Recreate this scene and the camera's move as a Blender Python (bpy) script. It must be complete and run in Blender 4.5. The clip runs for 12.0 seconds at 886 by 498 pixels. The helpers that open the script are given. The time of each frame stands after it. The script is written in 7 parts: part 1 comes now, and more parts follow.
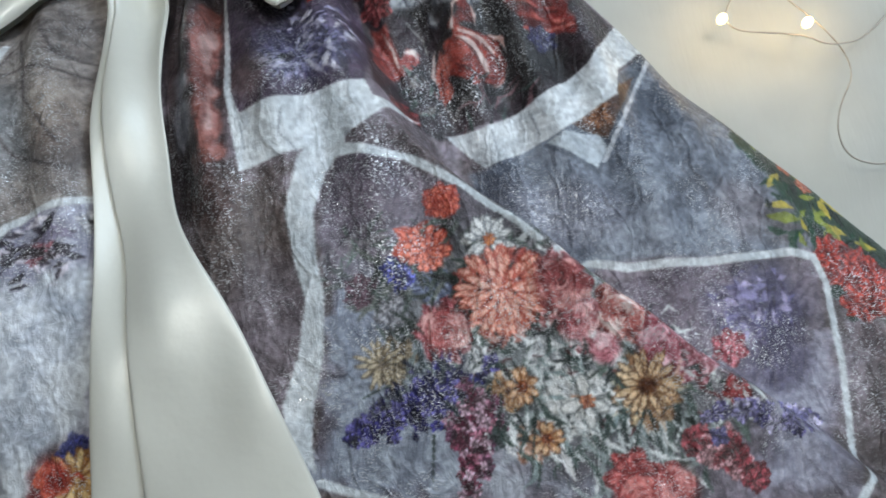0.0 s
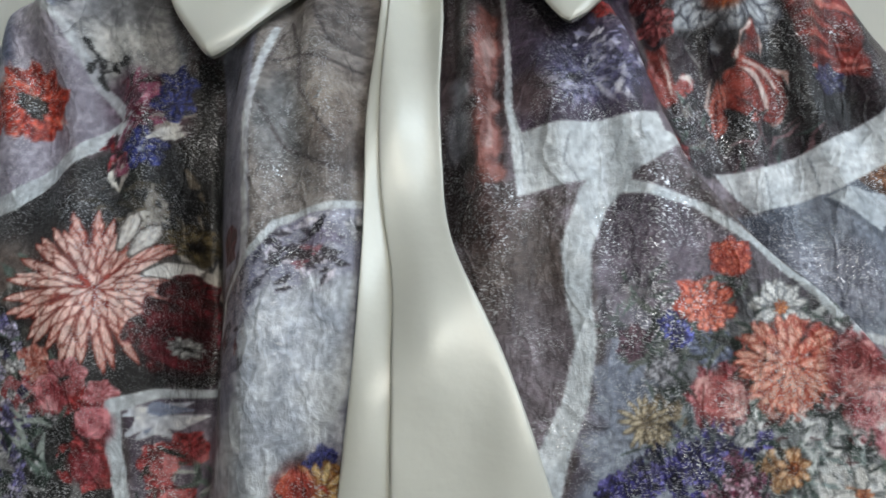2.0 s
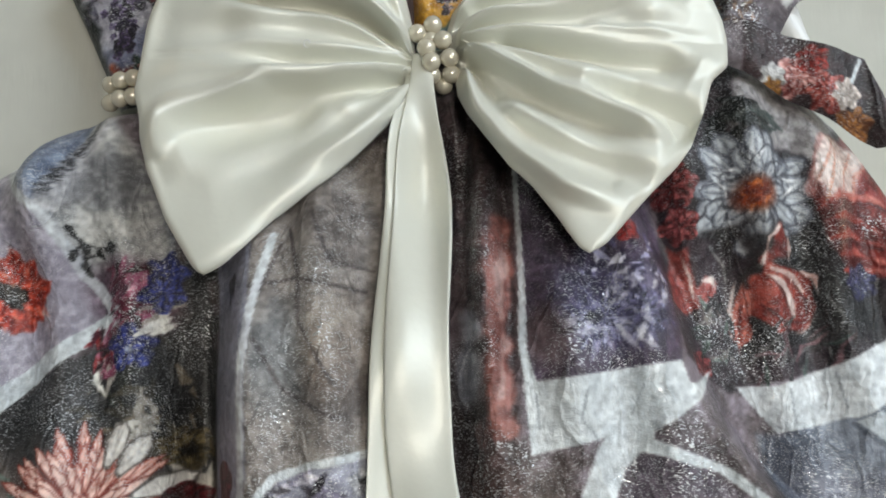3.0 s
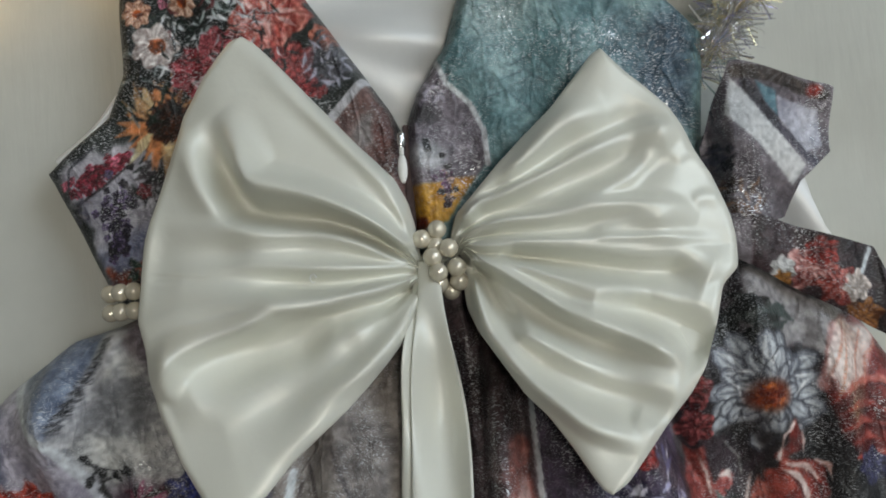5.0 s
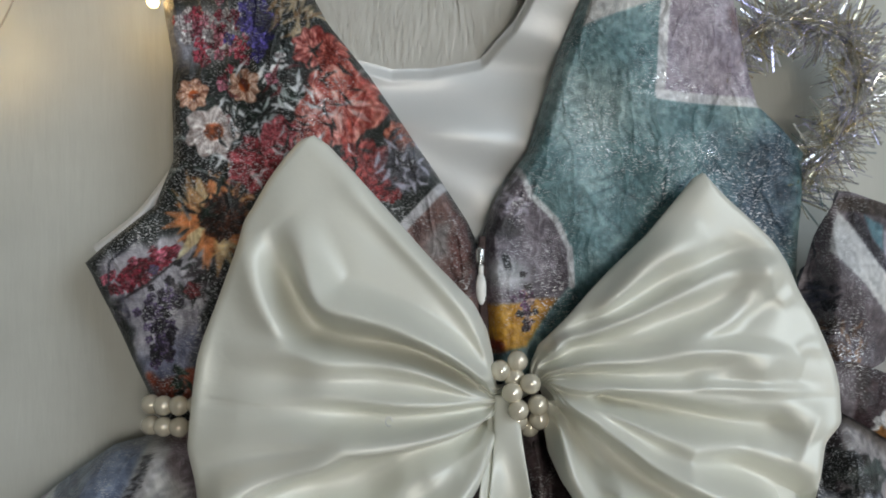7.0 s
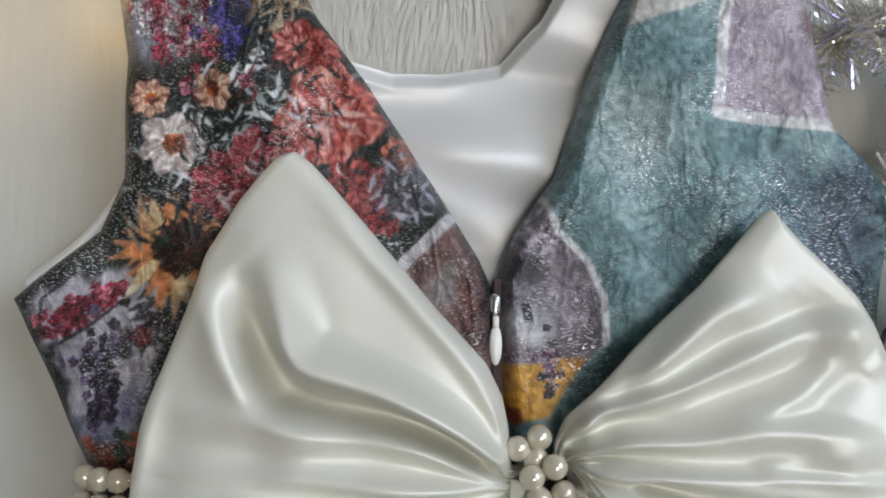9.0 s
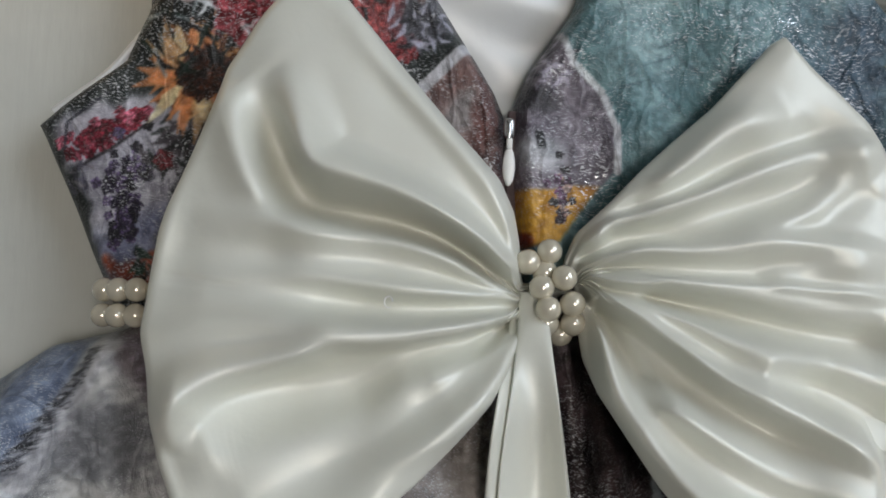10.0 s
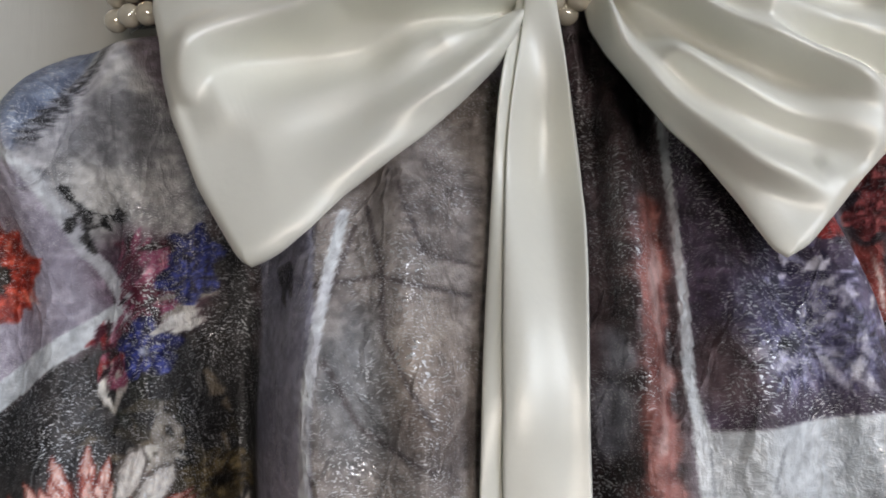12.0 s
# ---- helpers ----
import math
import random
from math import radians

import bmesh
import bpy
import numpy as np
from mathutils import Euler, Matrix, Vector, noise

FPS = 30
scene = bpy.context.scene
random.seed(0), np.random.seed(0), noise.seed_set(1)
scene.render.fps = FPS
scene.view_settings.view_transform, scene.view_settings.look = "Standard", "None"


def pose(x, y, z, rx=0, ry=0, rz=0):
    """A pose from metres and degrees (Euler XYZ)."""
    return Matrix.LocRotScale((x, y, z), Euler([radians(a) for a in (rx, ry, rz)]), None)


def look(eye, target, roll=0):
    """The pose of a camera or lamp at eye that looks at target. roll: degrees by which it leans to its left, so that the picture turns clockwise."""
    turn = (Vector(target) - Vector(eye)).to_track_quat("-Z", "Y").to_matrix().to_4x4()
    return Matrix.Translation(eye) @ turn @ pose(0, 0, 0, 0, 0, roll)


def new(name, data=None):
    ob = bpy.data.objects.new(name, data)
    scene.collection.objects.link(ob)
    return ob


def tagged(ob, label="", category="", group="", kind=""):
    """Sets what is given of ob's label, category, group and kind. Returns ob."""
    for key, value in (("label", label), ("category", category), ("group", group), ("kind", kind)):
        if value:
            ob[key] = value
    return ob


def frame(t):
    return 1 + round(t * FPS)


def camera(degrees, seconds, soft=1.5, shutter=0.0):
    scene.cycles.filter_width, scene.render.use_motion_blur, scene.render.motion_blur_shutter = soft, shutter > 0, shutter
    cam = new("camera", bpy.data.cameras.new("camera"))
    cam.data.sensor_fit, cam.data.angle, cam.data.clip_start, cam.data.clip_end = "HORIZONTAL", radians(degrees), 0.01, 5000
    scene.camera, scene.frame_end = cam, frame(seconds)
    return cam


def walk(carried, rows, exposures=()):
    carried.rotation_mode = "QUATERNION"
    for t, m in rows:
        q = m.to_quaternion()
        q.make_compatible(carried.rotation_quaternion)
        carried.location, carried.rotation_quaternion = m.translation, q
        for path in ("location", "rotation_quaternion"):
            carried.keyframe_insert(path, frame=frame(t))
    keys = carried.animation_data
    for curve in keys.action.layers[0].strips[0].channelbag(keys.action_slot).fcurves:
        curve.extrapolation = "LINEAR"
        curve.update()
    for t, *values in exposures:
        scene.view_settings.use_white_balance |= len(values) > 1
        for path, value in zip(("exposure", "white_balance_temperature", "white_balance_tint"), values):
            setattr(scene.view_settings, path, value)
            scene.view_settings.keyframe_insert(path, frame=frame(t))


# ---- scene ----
cam = camera(52.0, 12.0, soft=1.9)
# seconds, place in metres, turn in degrees
PATH = [
    (0, 0.0953, -0.2937, 0.4297, 14.54, -0.35, -9.46),
    (0.5, 0.0569, -0.3046, 0.4439, 13.95, 2.84, -4.02),
    (1, 0.0441, -0.3008, 0.4417, 13.19, 3.74, -2.47),
    (1.5, 0.0304, -0.2818, 0.4318, 12.44, 3.54, -1.10),
    (2, 0.0275, -0.2526, 0.4193, 11.99, 3.26, -0.67),
    (2.5, 0.0280, -0.1998, 0.3917, 11.11, 3.35, -0.26),
    (3, 0.0215, -0.1364, 0.4168, 8.19, 2.60, -0.34),
    (3.2, 0.0167, -0.1241, 0.4301, 6.56, 1.91, -0.45),
    (4.8, 0.0075, -0.0304, 0.4219, 4.20, 0.77, -3.79),
    (5, 0.0127, -0.0148, 0.4262, 3.03, 1.65, -3.83),
    (5.5, 0.0140, 0.0096, 0.4313, 1.55, 1.92, -4.03),
    (6, 0.0171, 0.0261, 0.4391, 1.18, 1.63, -4.03),
    (6.5, -0.0009, 0.0363, 0.4506, 2.47, 1.32, -1.70),
    (7, -0.0307, 0.0497, 0.3977, 1.40, -0.54, -0.68),
    (7.2, -0.0370, 0.0538, 0.3757, 1.48, -0.98, -0.78),
    (8.8, -0.0367, 0.0667, 0.3286, 3.68, -1.30, 0.36),
    (9, -0.0342, 0.0603, 0.3306, 2.53, -0.93, 0.76),
    (9.5, -0.0333, 0.0236, 0.3334, 3.25, -0.42, 1.65),
    (10, -0.0312, -0.0041, 0.3327, 3.61, 0.16, 2.18),
    (10.5, -0.0279, -0.0201, 0.3359, 2.81, 0.77, 2.09),
    (11, -0.0242, -0.0442, 0.3427, 3.54, 0.60, 1.87),
    (11.5, -0.0199, -0.0772, 0.3355, 3.53, 0.29, 1.39),
    (12, -0.0260, -0.1033, 0.3303, 3.05, 1.23, 1.24),
]
walk(cam, [(t, pose(x, y, z, rx, ry, rz)) for t, x, y, z, rx, ry, rz in PATH], exposures=[(0.0, 0.0, 5950, 9), (1.0, 0.0, 5950, 9), (2.0, -0.02, 6300, 10), (3.0, 0.16, 6550, 9), (5.0, -0.34, 6500, 9), (7.2, -0.33, 6450, 11), (8.8, -0.04, 6400, 15), (9.5, -0.1, 6350, 14), (10.5, -0.35, 6500, 13), (11.5, -0.37, 6560, 17), (12.0, -0.04, 6560, 18)])

# ---- world and light ----
world = bpy.data.worlds.new("sky")
scene.world = world
world.use_nodes = True
sky = world.node_tree.nodes.new("ShaderNodeTexSky")
sky.sky_type, sky.sun_disc, sky.sun_elevation, sky.sun_rotation = "NISHITA", False, radians(40), radians(60)
world.node_tree.links.new(sky.outputs[0], world.node_tree.nodes["Background"].inputs[0])
world.node_tree.nodes["Background"].inputs[1].default_value = 0.12


def area_lamp(name, m, sx, sy, power, colour):
    data = bpy.data.lights.new(name, "AREA")
    data.shape, data.size, data.size_y, data.energy, data.color = "RECTANGLE", sx, sy, power, colour
    ob = new(name, data)
    ob.matrix_world = m
    return ob


# daylight in the window's opening, and the ceiling lamp under its cover
area_lamp("window_daylight", look((1.42, 0.75, 1.45), (0.1, 0, 0)), 1.2, 1.1, 23, (0.76, 0.89, 1.0))
area_lamp("ceiling_lamp_light", look((0.6, -0.1, 2.48), (0.6, -0.1, 0)), 0.62, 0.5, 19, (1.0, 0.945, 0.875))

# ---- materials ----


def material(name):
    m = bpy.data.materials.new(name)
    m.use_nodes = True
    return m, m.node_tree.nodes, m.node_tree.links, m.node_tree.nodes["Principled BSDF"]


def node(nodes, kind, **values):
    n = nodes.new(kind)
    for key, value in values.items():
        n.inputs[key.replace("_", " ")].default_value = value
    return n


def ramp(nodes, stops):
    n = nodes.new("ShaderNodeValToRGB")
    while len(n.color_ramp.elements) < len(stops):
        n.color_ramp.elements.new(0.5)
    for e, (p, c) in zip(n.color_ramp.elements, stops):
        e.position, e.color = p, (*c, 1)
    return n


def plain(name, colour, rough=0.5, metal=0.0, noise_scale=40.0, vary=0.12, relief=0.0, coat=0.0, sheen=0.0, grain=(1.0, 1.0, 1.0)):
    """A surface with a mottled base colour and a fine relief."""
    m, nodes, links, b = material(name)
    where = nodes.new("ShaderNodeTexCoord")
    n = node(nodes, "ShaderNodeTexNoise", Scale=noise_scale, Detail=6.0)
    links.new(where.outputs["Object"], n.inputs["Vector"])
    lo, hi = [c * (1 - vary) for c in colour], [min(1, c * (1 + vary)) for c in colour]
    r = ramp(nodes, [(0.3, lo), (0.7, hi)])
    links.new(n.outputs["Fac"], r.inputs[0])
    links.new(r.outputs[0], b.inputs["Base Color"])
    b.inputs["Roughness"].default_value, b.inputs["Metallic"].default_value = rough, metal
    b.inputs["Coat Weight"].default_value, b.inputs["Sheen Weight"].default_value = coat, sheen
    b.inputs["Coat Roughness"].default_value = 0.03
    if relief:
        fine = node(nodes, "ShaderNodeTexNoise", Scale=noise_scale * 8, Detail=4.0)
        along = nodes.new("ShaderNodeMapping")
        along.inputs["Scale"].default_value = grain
        links.new(where.outputs["Object"], along.inputs["Vector"])
        links.new(along.outputs[0], fine.inputs["Vector"])
        bp = node(nodes, "ShaderNodeBump", Strength=0.6, Distance=relief)
        links.new(fine.outputs["Fac"], bp.inputs["Height"])
        links.new(bp.outputs[0], b.inputs["Normal"])
    return m


def satin(name, colour):
    """Smooth duchesse satin: a soft gloss with a faint weave and tiny ripples."""
    m, nodes, links, b = material(name)
    where = nodes.new("ShaderNodeTexCoord")
    b.inputs["Roughness"].default_value, b.inputs["Specular IOR Level"].default_value = 0.43, 0.6
    b.inputs["Metallic"].default_value = 0.12
    b.inputs["Sheen Weight"].default_value, b.inputs["Sheen Roughness"].default_value = 0.06, 0.4
    n = node(nodes, "ShaderNodeTexNoise", Scale=18.0, Detail=5.0)
    links.new(where.outputs["Object"], n.inputs["Vector"])
    r = ramp(nodes, [(0.3, [c * 0.95 for c in colour]), (0.7, colour)])
    links.new(n.outputs["Fac"], r.inputs[0])
    links.new(r.outputs[0], b.inputs["Base Color"])
    weave = node(nodes, "ShaderNodeTexNoise", Scale=1400.0, Detail=2.0)
    soft = node(nodes, "ShaderNodeTexNoise", Scale=70.0, Detail=3.0)
    for k in (weave, soft):
        links.new(where.outputs["Object"], k.inputs["Vector"])
    b1 = node(nodes, "ShaderNodeBump", Strength=0.10, Distance=0.0002)
    b2 = node(nodes, "ShaderNodeBump", Strength=0.4, Distance=0.0011)
    links.new(weave.outputs["Fac"], b1.inputs["Height"])
    links.new(soft.outputs["Fac"], b2.inputs["Height"])
    links.new(b2.outputs[0], b1.inputs["Normal"])
    links.new(b1.outputs[0], b.inputs["Normal"])
    return m


def printed_cloth():
    """Printed crinkle jacquard with silver thread in its weave."""
    m, nodes, links, b = material("printed_jacquard")
    where = nodes.new("ShaderNodeTexCoord")
    ink = nodes.new("ShaderNodeAttribute")
    ink.attribute_name = "ink"
    warp = node(nodes, "ShaderNodeTexNoise", Scale=55.0, Detail=3.0)
    links.new(where.outputs["Object"], warp.inputs["Vector"])
    bent = nodes.new("ShaderNodeMixRGB")
    bent.inputs[0].default_value = 0.012
    links.new(where.outputs["Object"], bent.inputs[1])
    links.new(warp.outputs["Color"], bent.inputs[2])
    stretch = nodes.new("ShaderNodeMapping")
    stretch.inputs["Scale"].default_value = (1.0, 0.45, 1.0)
    links.new(bent.outputs[0], stretch.inputs["Vector"])
    crinkle = node(nodes, "ShaderNodeTexNoise", Scale=230.0, Detail=5.0, Roughness=0.6)
    veins = nodes.new("ShaderNodeTexVoronoi")
    veins.feature = "DISTANCE_TO_EDGE"
    veins.inputs["Scale"].default_value = 75.0
    thread = node(nodes, "ShaderNodeTexNoise", Scale=1700.0, Detail=1.0)
    patch = node(nodes, "ShaderNodeTexNoise", Scale=38.0, Detail=3.0)
    for k in (crinkle, veins):
        links.new(stretch.outputs[0], k.inputs["Vector"])
    lines = nodes.new("ShaderNodeMapping")
    lines.inputs["Scale"].default_value = (0.42, 1.25, 1.0)
    links.new(bent.outputs[0], lines.inputs["Vector"])
    links.new(lines.outputs[0], thread.inputs["Vector"])
    links.new(where.outputs["Object"], patch.inputs["Vector"])
    # relief: crinkles and the raised veins
    vein = ramp(nodes, [(0.0, (1, 1, 1)), (0.09, (0, 0, 0))])
    links.new(veins.outputs["Distance"], vein.inputs[0])
    b1 = node(nodes, "ShaderNodeBump", Strength=0.85, Distance=0.0016)
    b2 = node(nodes, "ShaderNodeBump", Strength=0.5, Distance=0.0007)
    b3 = node(nodes, "ShaderNodeBump", Strength=0.5, Distance=0.0004)
    for k, src in ((b1, crinkle.outputs["Fac"]), (b2, vein.outputs[0]), (b3, thread.outputs["Fac"])):
        links.new(src, k.inputs["Height"])
    links.new(b1.outputs[0], b2.inputs["Normal"])
    links.new(b2.outputs[0], b3.inputs["Normal"])
    links.new(b3.outputs[0], b.inputs["Normal"])
    # ink, toned darker in the crinkles' hollows and paler on their crests
    tone = ramp(nodes, [(0.3, (0.78, 0.78, 0.78)), (0.7, (1.12, 1.12, 1.12))])
    links.new(crinkle.outputs["Fac"], tone.inputs[0])
    mul = nodes.new("ShaderNodeMixRGB")
    mul.blend_type = "MULTIPLY"
    mul.inputs[0].default_value = 1.0
    links.new(ink.outputs["Color"], mul.inputs[1])
    links.new(tone.outputs[0], mul.inputs[2])
    # silver thread comes up in patches
    up = ramp(nodes, [(0.56, (0, 0, 0)), (0.66, (1, 1, 1))])
    area = ramp(nodes, [(0.44, (0.09, 0.09, 0.09)), (0.66, (0.85, 0.85, 0.85))])
    links.new(thread.outputs["Fac"], up.inputs[0])
    links.new(patch.outputs["Fac"], area.inputs[0])
    glint = nodes.new("ShaderNodeMath")
    glint.operation = "MULTIPLY"
    links.new(up.outputs[0], glint.inputs[0])
    links.new(area.outputs[0], glint.inputs[1])
    mix = nodes.new("ShaderNodeMixRGB")
    links.new(glint.outputs[0], mix.inputs[0])
    links.new(mul.outputs[0], mix.inputs[1])
    mix.inputs[2].default_value = (0.72, 0.74, 0.76, 1)
    links.new(mix.outputs[0], b.inputs["Base Color"])
    links.new(glint.outputs[0], b.inputs["Metallic"])
    rough = nodes.new("ShaderNodeMapRange")
    rough.inputs["To Min"].default_value, rough.inputs["To Max"].default_value = 0.46, 0.24
    links.new(glint.outputs[0], rough.inputs["Value"])
    links.new(rough.outputs[0], b.inputs["Roughness"])
    return m


CLOTH = printed_cloth()
IVORY = satin("ivory_satin", (0.74, 0.745, 0.67))
LINING = satin("lining_satin", (0.74, 0.75, 0.74))
PEARL = plain("pearl", (0.66, 0.61, 0.49), 0.12, 0.30, 200.0, 0.06, 0.0, 1.0)
FUR = plain("white_fur", (0.64, 0.63, 0.58), 0.8, 0.0, 25.0, 0.08)
FUR_SKIN = plain("fur_backing", (0.54, 0.55, 0.505), 0.9, 0.0, 30.0, 0.05, 0.0005, grain=(1.0, 0.14, 1.0))
WALL = plain("wall_paint", (0.56, 0.57, 0.53), 0.8, 0.0, 6.0, 0.04, 0.001)
BOARD = plain("floor_boards", (0.32, 0.22, 0.14), 0.5, 0.0, 9.0, 0.25, 0.001)
ZIP_METAL = plain("zip_metal", (0.70, 0.70, 0.70), 0.25, 1.0, 300.0, 0.1)
ZIP_WHITE = plain("zip_enamel", (0.82, 0.82, 0.79), 0.3, 0.0, 300.0, 0.05)
WIRE = plain("clear_wire", (0.42, 0.39, 0.33), 0.3, 0.4, 100.0, 0.2)
FRAME_PAINT = plain("window_paint", (0.8, 0.8, 0.78), 0.4, 0.0, 20.0, 0.04)


def foil():
    m, nodes, links, b = material("tinsel_foil")
    geo = nodes.new("ShaderNodeNewGeometry")
    r = ramp(nodes, [(0.0, (0.85, 0.86, 0.85)), (0.45, (0.80, 0.78, 0.70)), (0.62, (0.86, 0.74, 0.36)), (0.75, (0.62, 0.60, 0.90)), (1.0, (0.90, 0.92, 0.93))])
    links.new(geo.outputs["Random Per Island"], r.inputs[0])
    links.new(r.outputs[0], b.inputs["Base Color"])
    b.inputs["Metallic"].default_value, b.inputs["Roughness"].default_value = 0.7, 0.10
    b.inputs["Alpha"].default_value = 0.75
    return m


def glow(name, colour, strength):
    m, nodes, links, b = material(name)
    b.inputs["Base Color"].default_value = (*colour, 1)
    b.inputs["Emission Color"].default_value, b.inputs["Emission Strength"].default_value = (*colour, 1), strength
    return m


FOIL = foil()
BULB = glow("warm_bulb", (1.0, 0.70, 0.32), 7.0)
LAMP_COVER = glow("lamp_cover", (1.0, 0.92, 0.78), 4.0)

# ---- shapes of the cloth ----


def smooth(a, b, v):
    k = np.clip((v - a) / (b - a), 0, 1)
    return k * k * (3 - 2 * k)


def bump(x, y, cx, cy, rx, ry):
    return np.exp(-((x - cx) / rx) ** 2 - ((y - cy) / ry) ** 2)


def skirt_left(y):
    return np.interp(y, (-0.40, -0.12, -0.055, -0.045, -0.035, -0.023, -0.017, -0.012, 0.004), (-0.31, -0.255, -0.212, -0.2, -0.187, -0.169, -0.147, -0.132, -0.12))


def skirt_right(y):
    return np.interp(y, (-0.40, -0.3, -0.217, -0.175, -0.126, -0.074, -0.049, -0.026, -0.01, 0.0, 0.004), (0.42, 0.375, 0.321, 0.287, 0.245, 0.214, 0.196, 0.181, 0.166, 0.142, 0.12))


def fold_line(y):
    return np.interp(y, (-0.40, -0.3, -0.235, -0.2, -0.17, -0.15, -0.1, -0.03), (0.33, 0.25, 0.178, 0.146, 0.118, 0.104, 0.09, 0.06))


def skirt_height(x, y):
    """Height of the puffed skirt cloth over the rug."""
    body = smooth(0.0, -0.14, y) * (1 - 0.35 * smooth(-0.21, -0.32, y))
    mid = smooth(-0.102, -0.062, x) * (1 - smooth(-0.006, 0.016, x - fold_line(y)))
    z = 0.034 + 0.056 * mid * body
    z = z + 0.03 * bump(x, y, -0.155, -0.195, 0.042, 0.05) + 0.022 * bump(x, y, -0.17, -0.055, 0.03, 0.03)
    z = z + 0.016 * bump(x, y, 0.2, -0.19, 0.05, 0.05) + 0.02 * bump(x, y, 0.13, -0.05, 0.04, 0.035)
    z = z - 0.026 * bump(x, y, -0.097, -0.19, 0.011, 0.10)
    z = z + 0.0048 * np.sin(x * 210 + 25 * y) * smooth(-0.3, 0.0, y) * smooth(0.0, -0.03, y) + 0.002 * np.sin(x * 95 - y * 60 + 1)
    z = z - 0.008 * bump(x, 0, 0.0305, 0, 0.0035, 1) * smooth(-0.19, -0.04, y) + 0.005 * bump(x, 0, 0.022, 0, 0.006, 1) * smooth(-0.22, -0.03, y) - 0.006 * bump(x, 0, 0.0145, 0, 0.003, 1) * smooth(-0.16, -0.04, y)
    z = z - 0.017 * np.exp(-((x + 0.004) / 0.02) ** 2) * smooth(-0.01, -0.05, y) * smooth(-0.24, -0.15, y)
    d = np.minimum(x - skirt_left(y), skirt_right(y) - x)
    e = np.clip(d / 0.045, 0.0, 1)
    return 0.004 + (z - 0.004) * np.sqrt(1 - (1 - e) ** 2)


# ---- printed pictures on the cloth ----


def lattice(shape, cell, rng):
    """Smooth noise from 0 to 1 with cells of that many steps."""
    ny, nx = int(shape[0] / cell) + 3, int(shape[1] / cell) + 3
    g = rng.random((ny, nx))
    v, u = np.arange(shape[0]) / cell, np.arange(shape[1]) / cell
    iv, iu = v.astype(int), u.astype(int)
    fv, fu = v - iv, u - iu
    fv, fu = (fv * fv * (3 - 2 * fv))[:, None], (fu * fu * (3 - 2 * fu))[None, :]
    a, b = g[iv][:, iu], g[iv][:, iu + 1]
    c, d = g[iv + 1][:, iu], g[iv + 1][:, iu + 1]
    return (a * (1 - fu) + b * fu) * (1 - fv) + (c * (1 - fu) + d * fu) * fv


